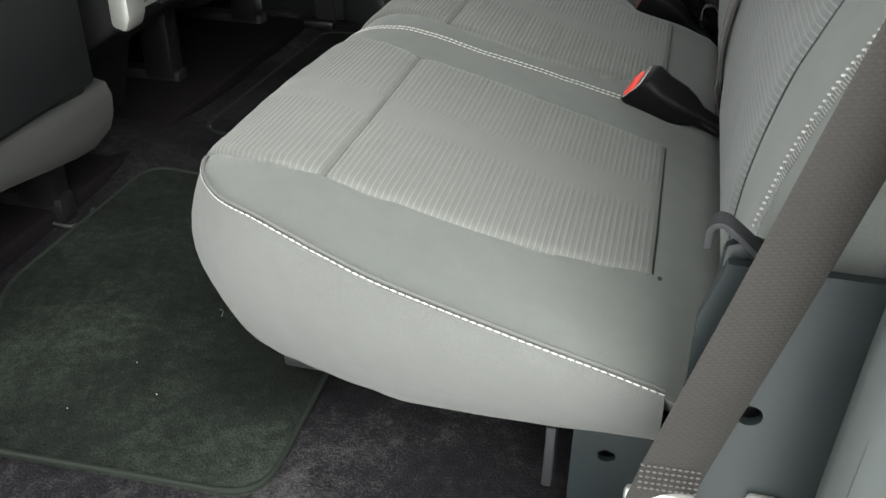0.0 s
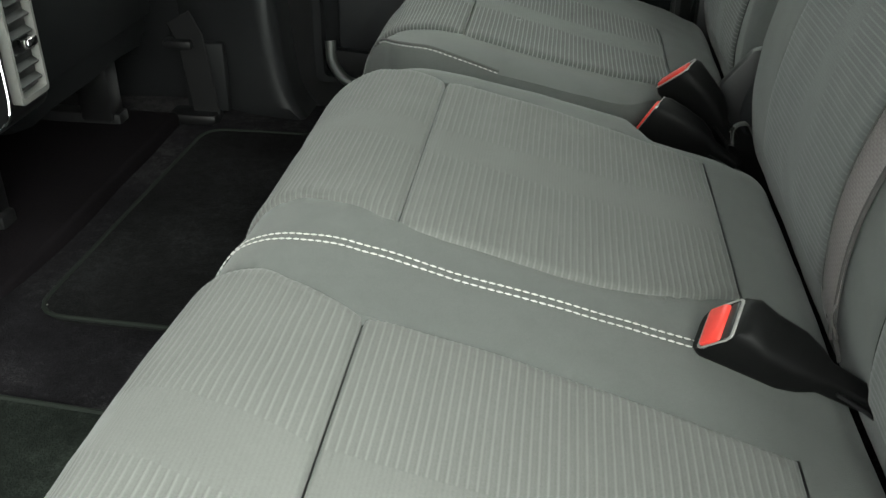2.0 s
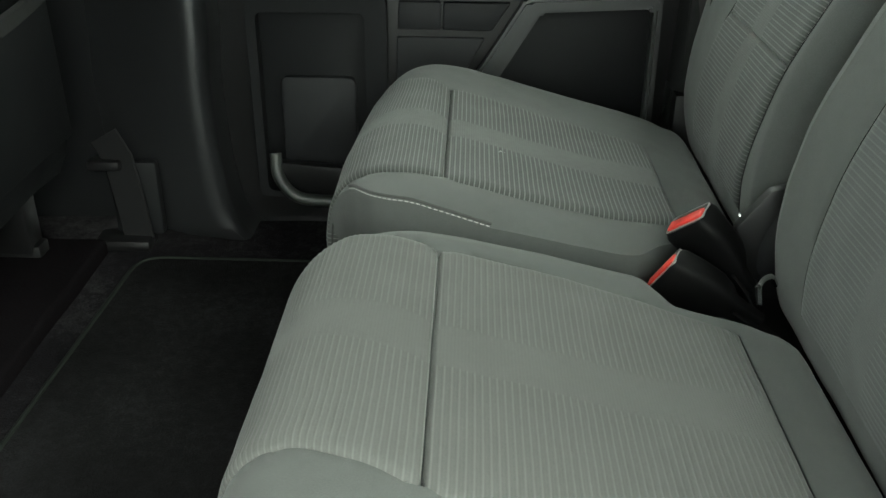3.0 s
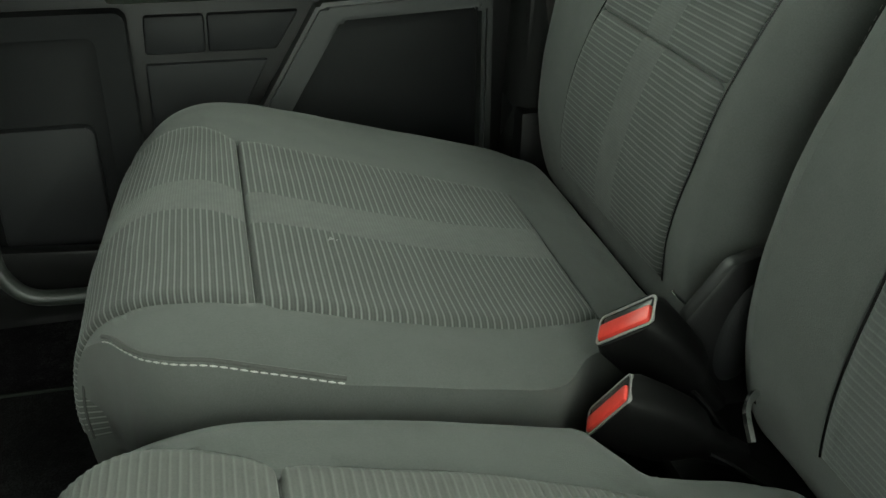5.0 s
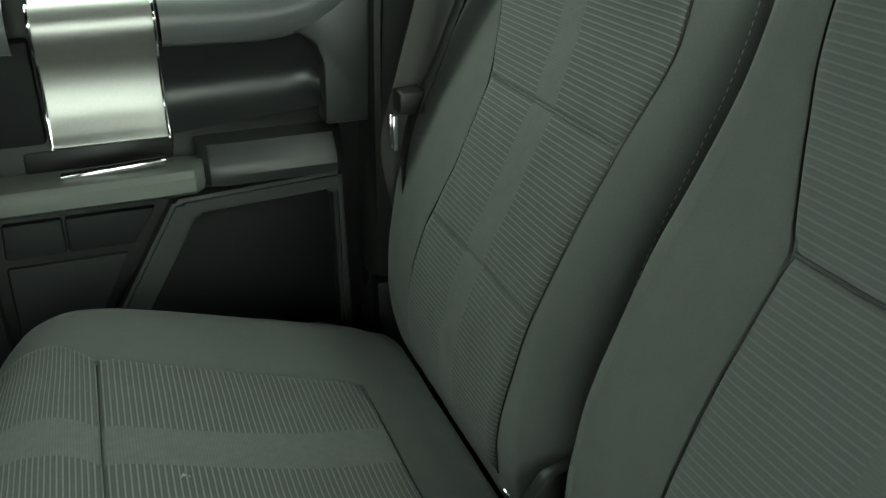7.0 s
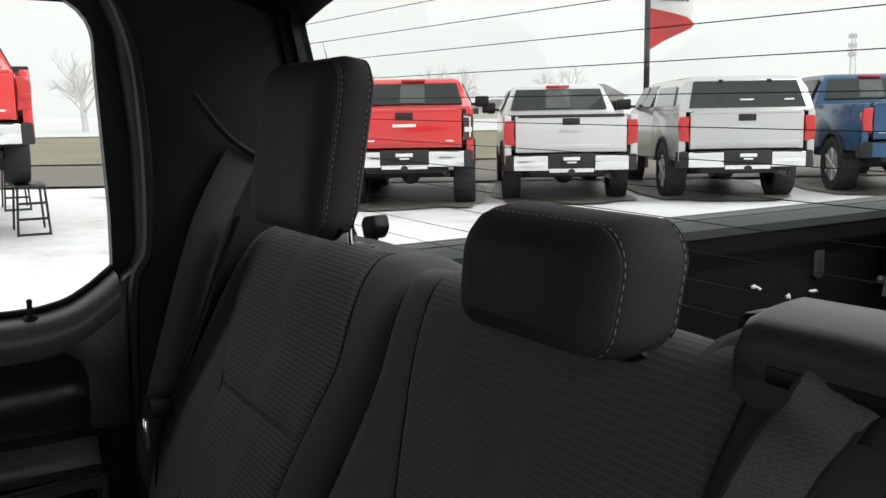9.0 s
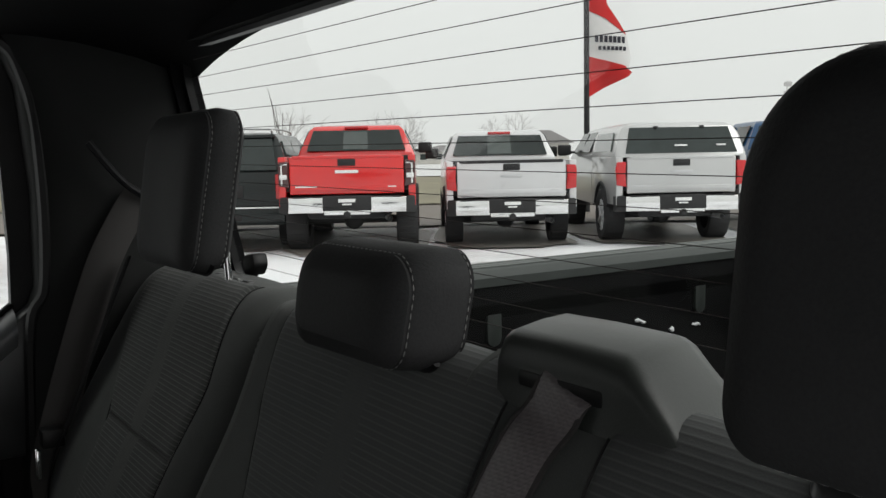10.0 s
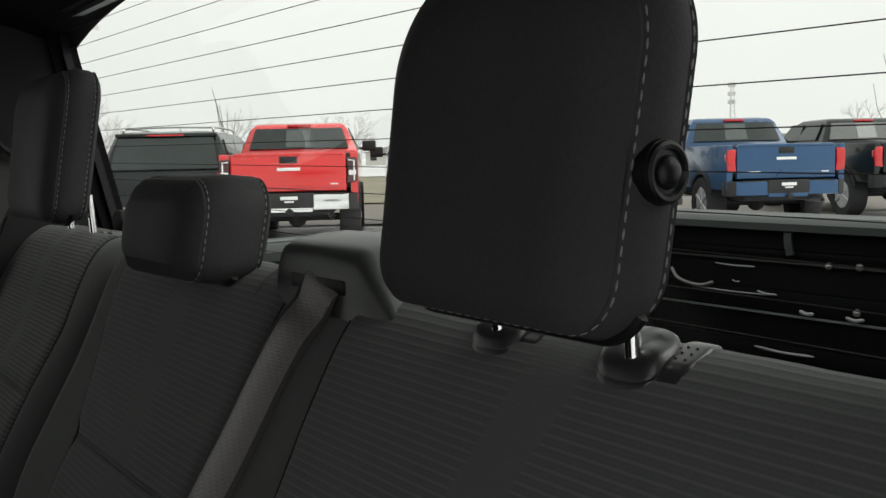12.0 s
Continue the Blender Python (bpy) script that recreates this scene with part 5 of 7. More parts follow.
for cx, cy in ((-0.805, 0.945), (-0.745, 1.335), (-0.47, 0.655), (-0.52, 0.70), (-0.55, 0.61)):
    big = 0.0016 if cx < -0.78 else 0.0006
    box(bm, cx - big, cx + big, cy - big * 0.6, cy + big * 0.6, FLOOR + 0.009, FLOOR + 0.012 + big * 0.3, 0.0005)
whole("crumbs", bm, M["thread"], "pale crumbs and bits on the carpet", "crumbs", "stuff")


# ---- front seats and console ----
def front_seat(label, y0, y1, flap=True, back=0.0, group="front seats"):
    fs = thing("car_seat", label, "car seat", (-0.95, (y0 + y1) / 2, FLOOR), group)
    bm = bmesh.new()
    rows = []
    for z, x, w in ((0.905, -0.735, 0.90), (0.93, -0.726, 0.97), (0.98, -0.722, 1.0), (1.10, -0.735, 1.0), (1.25, -0.76, 0.98), (1.40, -0.80, 0.93), (1.48, -0.825, 0.85), (1.51, -0.85, 0.70)):
        cy, hw = (y0 + y1) / 2, (y1 - y0) / 2 * w
        ring = []
        for px, py in [(-0.0, -0.80), (-0.006, -0.5), (-0.002, 0.0), (-0.006, 0.5), (0.0, 0.80), (-0.014, 0.93), (-0.045, 1.0), (-0.09, 0.98), (-0.13, 0.9), (-0.14, 0.0), (-0.13, -0.9), (-0.09, -0.98), (-0.045, -1.0), (-0.014, -0.93)]:
            ring.append((x + px, cy + py * hw, z))
        rows.append(ring)
    vs = sheet(bm, rows, close_v=True)
    bm.faces.new(vs[0])
    bm.faces.new(vs[-1][::-1])
    part("backrest", bm, M["black_soft"], fs, "dark vinyl backrest shell", 60)
    bm = bmesh.new()
    pts = [(-0.718, y0 + 0.045 + (y1 - y0 - 0.09) * k / 20, 1.165 - 0.018 * math.sin(math.pi * k / 20)) for k in range(21)]
    strap(bm, pts, (0.1, 0, 1), 0.022, 0.010)
    part("map_pocket_hem", bm, M["flap"], fs, "stitched hem of the map pocket")
    bm = bmesh.new()
    prism(bm, [(y0 + 0.04, 0.955), (y1 - 0.04, 0.955), (y1 - 0.045, 1.16), ((y0 + y1) / 2, 1.145), (y0 + 0.045, 1.16)], "x", -0.729, -0.716, 0.004)
    part("map_pocket", bm, M["black_soft"], fs)
    bm = bmesh.new()
    rows = []
    for k in range(13):
        y = y0 + 0.01 + (y1 - y0 - 0.02) * k / 12
        sag = 0.016 * math.sin(math.pi * k / 12)
        low = lerp_table([(0, 0.905), (6, 0.892), (9, 0.872), (11, 0.862), (12, 0.874)], k)
        rows.append([(-0.745, y, 0.948), (-0.722, y, 0.943), (-0.715, y, 0.925 - sag * 0.3), (-0.719, y, (0.915 + low) / 2), (-0.727, y, low), (-0.745, y, low - 0.004), (-0.80, y, 0.90), (-0.80, y, 0.940)])
    sheet(bm, rows, close_v=True)
    if flap:
        part("lower_flap", bm, M["flap"], fs, "dark cloth flap along the lower edge", 60)
    else:
        bm.free()
    bm = bmesh.new()
    box(bm, -1.36, -0.80, y0 + 0.02, y1 - 0.02, 0.90, 1.05, 0.04, 3)
    part("seat_base", bm, M["black_soft"], fs)
    for y in (y0 + 0.05, y1 - 0.05):
        bm = bmesh.new()
        box(bm, -1.30, -0.79, y - 0.018, y + 0.018, FLOOR + 0.004, FLOOR + 0.045, 0.006)
        part("slide_rail", bm, M["black"], fs)
        bm = bmesh.new()
        box(bm, -0.86, -0.80, y - 0.022, y + 0.022, FLOOR + 0.03, 0.91, 0.006)
        part("seat_leg", bm, M["black"], fs)
        bm = bmesh.new()
        tube(bm, smooth_line([(-0.80, y - 0.03, FLOOR + 0.012), (-0.775, y - 0.025, FLOOR + 0.008), (-0.765, y, FLOOR + 0.006), (-0.775, y + 0.03, FLOOR + 0.008)], 5), 0.0035, 6)
        part("rail_cover", bm, M["trim"], fs)
    fs.location.x -= back
    return fs


front_seat("dark front seat seen from behind, over the near mat", 0.50, 1.035)
front_seat("dark front seat seen from behind, beside the far pillar", 1.45, 1.93, False, 0.09)

console = thing("centre_console", "dark centre console rear with two air vents and sockets", "console", (-0.70, 1.21, FLOOR))
bm = bmesh.new()
prism(bm, [(-0.90, FLOOR), (-0.86, 0.88), (-0.70, 0.985), (-0.664, 1.008), (-0.662, 1.15), (-0.68, 1.18), (-1.3, 1.17), (-1.3, FLOOR)], "y", 1.055, 1.365, 0.012, 3)
part("housing", bm, M["black"], console)


def vent(y0, y1):
    bm = bmesh.new()
    o, i = rrect(y0, y1, 1.026, 1.150, 0.005, 3), rrect(y0 + 0.0045, y1 - 0.0045, 1.032, 1.145, 0.003, 3)
    ringplate(bm, o, i, "x", -0.664, -0.652)
    f = part("vent_frame", bm, M["silver"], console, "satin silver vent frame")
    bm = bmesh.new()
    box(bm, -0.6625, -0.6605, y0 + 0.006, y1 - 0.006, 1.035, 1.142)
    part("vent_throat", bm, M["black"], f)
    for k in range(6):
        bm = bmesh.new()
        z = 1.046 + 0.0168 * k
        prism(bm, [(-0.661, z), (-0.6535, z - 0.004), (-0.6525, z - 0.002), (-0.660, z + 0.003)], "y", y0 + 0.008, y1 - 0.008)
        part("vent_slat", bm, M["black"], f)
    bm = bmesh.new()
    box(bm, -0.655, -0.642, (y0 + y1) / 2 - 0.010, (y0 + y1) / 2 + 0.010, 1.083, 1.092, 0.002)
    part("vent_tab", bm, M["chrome"], f, "bright vent tab")


vent(1.066, 1.128)
vent(1.286, 1.342)
bm = bmesh.new()
prism(bm, [(-0.664, 1.016), (-0.642, 1.010), (-0.634, 1.03), (-0.636, 1.16), (-0.664, 1.17)], "y", 1.018, 1.062, 0.006, 2)
part("side_bar", bm, M["silver"], console, "satin silver upright bar")
bm = bmesh.new()
box(bm, -0.668, -0.656, 1.140, 1.272, 1.014, 1.150, 0.004)
part("socket_panel", bm, M["black_soft"], console)
bm = bmesh.new()
tube(bm, smooth_line([(-0.653, 1.170, 1.017), (-0.653, 1.235, 1.019), (-0.653, 1.262, 1.03), (-0.653, 1.266, 1.09), (-0.653, 1.268, 1.148)], 5), 0.0014, 6)
part("chrome_outline", bm, M["chrome"], console, "thin chrome outline")
for y, z in ((1.18, 1.10), (1.215, 1.06), (1.235, 1.115)):
    bm = bmesh.new()
    prism(bm, rrect(y - 0.012, y + 0.012, z - 0.012, z + 0.014, 0.004, 3), "x", -0.657, -0.648, 0.002)
    so = part("socket_cover", bm, M["black"], console)
    bm = bmesh.new()
    for q in range(2):
        box(bm, -0.6485, -0.6475, y - 0.008, y + 0.006 - 0.004 * q, z + 0.003 - 0.006 * q, z + 0.005 - 0.006 * q)
    part("marking", bm, M["thread"], so, "small unreadable pale marking")

console.location.x -= 0.030
console.location.z += 0.006

# floor anchor and belt of the far front seat, on the middle pillar
anchor = thing("front_belt_anchor", "black lower belt anchor and strap at the far pillar", "seat belt", (-0.78, 1.97, FLOOR))
bm = bmesh.new()
strap(bm, [(-0.795, 1.965, 0.925), (-0.775, 1.960, 0.89), (-0.765, 1.955, 0.82), (-0.758, 1.955, 0.75)], (1, 0, 0.1), 0.050, 0.004)
part("strap", bm, M["belt_dark"], anchor)
bm = bmesh.new()
box(bm, -0.822, -0.770, 1.945, 1.975, 0.872, 0.888, 0.004)
part("buckle_bar", bm, M["black"], anchor)
bm = bmesh.new()
box(bm, -0.826, -0.735, 1.93, 1.98, 0.737, 0.757, 0.006)
part("foot", bm, M["black"], anchor)
bm = bmesh.new()
box(bm, -0.80, -0.72, 1.968, 1.99, 0.75, 0.88, 0.008)
part("cover", bm, M["black_soft"], anchor)


# ---- belts and buckles ----
def buckle(label, tip, back, roll, width=0.042, shear=0.7, thick=1.0):
    """A seat belt buckle: red button at tip, on a black sleeve that runs back to the seat gap."""
    tip, back = Vector(tip), Vector(back)
    b = thing("seat_belt_buckle", label, "belt buckle", tuple(back), "rear belt buckles")
    d = (back - tip).normalized()
    side = Vector((0, 0, 1)).cross(d).normalized()
    up = d.cross(side)
    m = Matrix((side, d, up)).transposed().to_4x4()
    m.translation = tip
    m = m @ Matrix.Rotation(radians(roll), 4, "Y")
    slant = Matrix.Identity(4)
    slant[1][2] = shear
    slant[2][2] = thick
    m_end = m @ slant
    L = (back - tip).length
    w = width / 2
    bm = bmesh.new()
    rows = []
    for t, ww, hh in ((0.0, 0.90, 0.011), (0.006, 1.0, 0.0125), (0.030, 1.02, 0.0135), (0.052, 0.96, 0.0125), (0.066, 0.78, 0.0100), (0.078, 0.48, 0.0070), (L, 0.36, 0.005)):
        rows.append([(m_end if t < 0.01 else m) @ Vector((ww * w * math.copysign(abs(math.cos(a)) ** 0.35, math.cos(a)), t, thick * hh * math.copysign(abs(math.sin(a)) ** 0.5, math.sin(a)))) for a in (2 * math.pi * k / 28 + 0.05 for k in range(28))])
    vs = sheet(bm, rows, close_v=True)
    bm.faces.new(vs[0])
    bm.faces.new(vs[-1][::-1])
    part("housing", bm, M["buckle_black"], b, "", 50)
    bm = bmesh.new()
    box(bm, -w * 0.80, w * 0.80, -0.0035, 0.004, -0.0090, 0.0028, 0.002, 2, m_end)
    part("release_button", bm, M["red"], b, "red release button")
    bm = bmesh.new()
    ringplate(bm, rrect(-w * 0.90, w * 0.90, -0.0112, 0.0112, 0.004, 3), rrect(-w * 0.84, w * 0.84, -0.0098, 0.0098, 0.003, 3), "y", -0.001, 0.004)
    bmesh.ops.transform(bm, matrix=m_end, verts=bm.verts[:])
    part("bezel", bm, M["bezel"], b, "pale worn bezel")
    bm = bmesh.new()
    box(bm, -w * 0.76, w * 0.76, -0.0008, 0.003, 0.0036, 0.0088, 0.0008, 2, m_end)
    part("latch_slot", bm, M["guide"], b)
    bm = bmesh.new()
    strap(bm, [m @ Vector((0, L * 0.72, 0)), m @ Vector((0, L * 0.9, -0.002)), m @ Vector((0, L + 0.025, -0.012))], side, 0.030, 0.003)
    part("stalk_strap", bm, M["belt_dark"], b)
    return b


buckle("black belt buckle with red button beside the twin stitching", (-0.012, 0.992, 1.028), (0.098, 0.970, 0.985), -24, 0.040, 0.5, 1.45)
buckle("black belt buckle with red button standing in the seat gap", (0.001, 1.487, 1.034), (0.072, 1.470, 0.960), 68, 0.056, 0.0, 1.25)
buckle("lower black belt buckle with red button in the seat gap", (-0.028, 1.440, 1.000), (0.070, 1.425, 0.950), 72, 0.056, 0.2, 1.15)

gap = thing("seat_gap_bracket", "black fold latch and trim between the seat backs", "latch", (0.08, 1.52, 0.93))
bm = bmesh.new()
prism(bm, [(0.045, 0.93), (0.055, 1.02), (0.085, 1.062), (0.115, 1.07), (0.13, 0.93)], "y", 1.497, 1.512, 0.004)
part("latch_plate", bm, M["black"], gap)
bm = bmesh.new()
bmesh.ops.create_uvsphere(bm, u_segments=24, v_segments=14, radius=1.0)
bmesh.ops.transform(bm, matrix=Matrix.Translation((0.106, 1.502, 1.004)) @ Matrix.Rotation(radians(14), 4, "Y") @ Matrix.Diagonal((0.024, 0.013, 0.050, 1)), verts=bm.verts[:])
part("hinge_cover", bm, M["trim"], gap, "rounded dark grey hinge cover")
bm = bmesh.new()
tube(bm, [(0.078, 1.563, 1.003), (0.081, 1.546, 1.001), (0.085, 1.530, 0.996)], 0.0012, 6)
part("bare_metal_edge", bm, M["chrome"], gap, "thin bare metal edge")
bm = bmesh.new()
box(bm, 0.028, 0.16, 1.40, 1.512, 0.905, 0.935, 0.006)
part("gap_floor", bm, M["buckle_black"], gap)
bm = bmesh.new()
tube(bm, smooth_line([(0.058, 1.40, 0.985), (0.060, 1.415, 1.0), (0.075, 1.43, 1.0), (0.085, 1.44, 0.985)], 5), 0.003, 6)
part("bare_metal_hook", bm, M["chrome"], gap, "bare bright metal hook")

# retractor housing on top of the wide back, and the middle belt
housing = thing("belt_retractor_housing", "black moulded retractor housing on top of the seat back", "belt housing", (0.31, 1.03, 1.46))
bm = bmesh.new()
rows = []
for x, zt, zb, ya, yb in ((0.2585, 1.494, 1.452, 1.094, 0.962), (0.2600, 1.503, 1.456, 1.095, 0.964), (0.2645, 1.510, 1.458, 1.097, 0.967), (0.273, 1.5135, 1.460, 1.100, 0.970), (0.300, 1.516, 1.462, 1.106, 0.974), (0.328, 1.516, 1.462, 1.112, 0.982), (0.340, 1.512, 1.462, 1.112, 0.984), (0.346, 1.502, 1.462, 1.110, 0.988), (0.352, 1.48, 1.46, 1.106, 0.99)):
    rows.append([(x, ya + 0.003, zb), (x, ya + 0.001, zt - 0.012), (x, ya - 0.004, zt - 0.003), (x, ya - 0.012, zt), (x, (ya + yb) / 2, zt + 0.001), (x, yb + 0.012, zt), (x, yb + 0.003, zt - 0.004), (x, yb - 0.008, zt - 0.014), (x, yb - 0.026, (zt + zb) / 2 - 0.004), (x, yb - 0.044, zb - 0.001), (x, yb - 0.058, zb - 0.004)])
vs = sheet(bm, rows)
bm.faces.new(vs[0])
bm.faces.new(vs[-1][::-1])
part("shell", bm, M["housing"], housing, "", 45)
bm = bmesh.new()
box(bm, 0.2570, 0.264, 0.990, 1.072, 1.478, 1.490, 0.003)
part("belt_slot", bm, M["black"], housing)
bm = bmesh.new()
tube(bm, smooth_line([(0.252, 1.122, 1.442), (0.262, 1.128, 1.468), (0.285, 1.13, 1.482), (0.31, 1.128, 1.488)], 5), 0.006, 8)
tube(bm, smooth_line([(0.250, 1.118, 1.440), (0.247, 1.05, 1.434), (0.247, 0.97, 1.430), (0.262, 0.915, 1.440), (0.30, 0.900, 1.466)], 6), 0.0045, 8)
part("fabric_collar", bm, M["cloth"], housing, "cloth collar round the housing")

mid_belt = thing("seat_belt", "grey webbing middle belt hanging from its housing", "seat belt", (0.2, 1.05, 1.0))
bm = bmesh.new()
pts = [Vector((0.276, 1.010, 1.496))]
for z, y in ((1.478, 1.023), (1.458, 1.033), (1.44, 1.040), (1.41, 1.046), (1.36, 1.049), (1.30, 1.053), (1.20, 1.060), (1.10, 1.066), (1.02, 1.06), (0.99, 1.04)):
    q = near_back_pad.point(at_z(z), y, 0.0065)
    pts.append(Vector((0.2575, y, z + 0.006)) if z > 1.47 else q)
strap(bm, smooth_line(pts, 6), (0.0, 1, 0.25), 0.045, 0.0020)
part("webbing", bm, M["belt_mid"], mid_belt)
for side in (-1, 1):
    bm = bmesh.new()
    strap(bm, [p + Vector((0, 0.0212 * side, 0.0053 * side)) for p in smooth_line(pts, 6)], (0.0, 1, 0.25), 0.0030, 0.0029)
    part("woven_edge", bm, M["belt"], mid_belt, "darker woven belt edge")

# near outer belt, from the pillar down to the floor anchor
near_belt = thing("seat_belt", "grey-brown webbing belt of the near seat, darkened for shade, stitched at its anchor", "seat belt", (0.06, 0.45, 0.92))
bm = bmesh.new()
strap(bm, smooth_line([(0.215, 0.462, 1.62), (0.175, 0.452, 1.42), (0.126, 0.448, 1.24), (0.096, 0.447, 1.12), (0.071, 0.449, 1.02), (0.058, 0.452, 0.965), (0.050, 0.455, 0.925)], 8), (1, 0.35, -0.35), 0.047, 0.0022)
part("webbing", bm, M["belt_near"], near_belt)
bm = bmesh.new()
for k in range(5):
    c = Vector((0.0555, 0.4520, 0.962 - 0.005 * k))
    stitches(bm, [c + Vector((-0.021, -0.010, 0.006)), c + Vector((0.021, 0.004, -0.005))], 0.003, 0.0015, 0.0009)
part("bar_tack", bm, M["belt"], near_belt, "pale zigzag bar tack")
bm = bmesh.new()
box(bm, 0.027, 0.075, 0.452, 0.460, 0.885, 0.935, 0.004)
rod(bm, (0.050, 0.444, 0.905), (0.050, 0.466, 0.905), 0.011, None, 16)
part("anchor_plate", bm, M["silver"], near_belt, "bright anchor plate")
bm = bmesh.new()
prism(bm, [(0.060, 1.00), (0.064, 1.118), (0.082, 1.124), (0.102, 1.112), (0.112, 1.0)], "y", 0.480, 0.492, 0.005)
bracket = thing("side_bracket", "blue-grey steel bracket at the side of the seat back", "bracket", (0.085, 0.486, 1.0))
part("plate", bm, M["bluegrey"], bracket)
bm = bmesh.new()
strap(bm, smooth_line([(0.054, 0.480, 1.118), (0.054, 0.477, 1.132), (0.060, 0.475, 1.137), (0.070, 0.474, 1.131), (0.086, 0.475, 1.117), (0.100, 0.478, 1.104)], 6), (0.1, 1, 0.25), 0.012, 0.004)
part("cord_loop", bm, M["trim"], bracket, "grey cord loop")

# far outer belt
far_belt = thing("seat_belt", "grey webbing belt hanging at the far rear pillar", "seat belt", (0.12, 1.95, 1.0))
bm = bmesh.new()
strap(bm, smooth_line([(0.272, 1.972, 1.592), (0.245, 1.968, 1.555), (0.205, 1.960, 1.485), (0.163, 1.948, 1.375), (0.128, 1.94, 1.27), (0.112, 1.945, 1.20), (0.125, 1.95, 1.12)], 7), (1, -0.1, -0.35), 0.047, 0.0022)
part("webbing", bm, M["belt"], far_belt)
bm = bmesh.new()
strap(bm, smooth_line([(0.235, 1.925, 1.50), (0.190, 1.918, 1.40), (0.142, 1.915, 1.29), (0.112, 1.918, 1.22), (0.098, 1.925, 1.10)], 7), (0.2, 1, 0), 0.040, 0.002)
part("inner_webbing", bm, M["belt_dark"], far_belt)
bm = bmesh.new()
box(bm, 0.100, 0.130, 1.905, 1.935, 1.246, 1.272, 0.004)
part("latch_plate", bm, M["black"], far_belt)
bm = bmesh.new()
for dy in (0.0, 0.010):
    box(bm, 0.092, 0.098, 1.908 + dy, 1.912 + dy, 1.206, 1.246, 0.001)
part("tongue", bm, M["chrome"], far_belt, "bright metal belt tongue")
bm = bmesh.new()
tube(bm, smooth_line([(0.196, 1.962, 1.664), (0.222, 1.960, 1.628), (0.248, 1.960, 1.600), (0.278, 1.960, 1.580), (0.300, 1.962, 1.570)], 5), 0.0055, 8)
part("guide_loop", bm, M["trim"], far_belt)
# tether straps behind the headrests
for y, x, lean, z0 in ((1.752, 0.347, 0.010, 1.462), (1.136, 0.336, 0.0, 1.452)):
    tl = thing("tether_anchor", "small black child seat tether loop behind the seat back", "tether", (x, y, z0), "tether loops")
    bm = bmesh.new()
    strap(bm, smooth_line([(x, y, z0), (x, y - lean * 0.4, z0 + 0.018), (x + 0.003, y - lean, z0 + 0.038)], 5), (0, 1, 0), 0.022, 0.008)
    part("strap", bm, M["belt_dark"], tl)
    bm = bmesh.new()
    prism(bm, [(y - 0.022 - lean, z0 + 0.034), (y - 0.010 - lean, z0 + 0.020), (y + 0.013 - lean, z0 + 0.018), (y + 0.020 - lean, z0 + 0.036), (y + 0.012 - lean, z0 + 0.046), (y - 0.016 - lean, z0 + 0.050)], "x", x - 0.009, x + 0.013, 0.004)
    part("clip", bm, M["black"], tl)

# ---- own bed behind the window ----
bed = thing("pickup_bed", "black lined pickup bed with grey rail caps", "pickup bed", (1.15, MID, 0.88))
BX0, BX1, RY = 0.50, 1.735, 1.957
for sgn, nm in ((1, "far"), (-1, "near")):
    def yy(d):
        return MID + sgn * (RY - MID + d)
    bm = bmesh.new()
    prism(bm, [(yy(-0.0), 0.88), (yy(-0.012), 1.05), (yy(-0.012), 1.33), (yy(-0.04), 1.36), (yy(-0.04), 1.402), (yy(0.044), 1.402), (yy(0.055), 0.88)], "x", BX0, BX1 + 0.05, 0.004)
    part("side_wall", bm, M["bedliner"], bed)
    bm = bmesh.new()
    prism(bm, [(yy(-0.046), 1.396), (yy(-0.046), 1.412), (yy(-0.030), 1.424), (yy(-0.010), 1.426), (yy(-0.004), 1.422), (yy(0.002), 1.427), (yy(0.022), 1.4285), (yy(0.028), 1.424), (yy(0.032), 1.4285), (yy(0.042), 1.427), (yy(0.048), 1.40)], "x", BX0 - 0.01, BX1 + 0.04)
    cp = part("rail_cap", bm, M["railcap"], bed, "grey ribbed plastic rail cap")
    # Highlights along the cap's ridges, put in as pale tubes.
    for d in (-0.008, 0.012, 0.036):
        bm = bmesh.new()
        tube(bm, [(BX0 - 0.01, yy(d), 1.4275), (BX1 + 0.04, yy(d), 1.4275)], 0.0022, 6)
        part("cap_ridge", bm, M["rail_line"], cp, "pale ridge line, its highlight put into the colour")
    for x in (0.9, 1.475):
        bm = bmesh.new()
        prism(bm, rrect(x - 0.017, x + 0.017, 1.277, 1.362, 0.016, 5), "y", yy(-0.020), yy(-0.008), 0.003)
        part("liner_rib", bm, M["railcap"], bed)
    for x, z in ((0.78, 1.10), (1.69, 1.352), (1.69, 1.252)):
        bm = bmesh.new()
        bmesh.ops.create_uvsphere(bm, u_segments=12, v_segments=8, radius=0.010)
        bmesh.ops.transform(bm, matrix=Matrix.Translation((x, yy(-0.018), z)), verts=bm.verts[:])
        part("bolt", bm, M["silver"], bed, "bright bolt head")
bm = bmesh.new()
box(bm, BX0, BX1, 2 * MID - RY - 0.02, RY + 0.02, 0.86, 0.895, 0.004)
for k in range(11):
    y = 2 * MID - RY + 0.09 + 0.128 * k
    box(bm, BX0 + 0.03, BX1 - 0.02, y - 0.030, y + 0.030, 0.894, 0.908, 0.005)
part("bed_floor", bm, M["bedliner"], bed)
bm = bmesh.new()
box(bm, BX0 - 0.03, BX0 + 0.01, 2 * MID - RY, RY, 0.86, 1.40, 0.006)
part("front_panel", bm, M["bedliner"], bed)
gate = []
bm = bmesh.new()
box(bm, BX1, BX1 + 0.06, 2 * MID - RY + 0.01, RY - 0.01, 0.90, 1.405, 0.01)
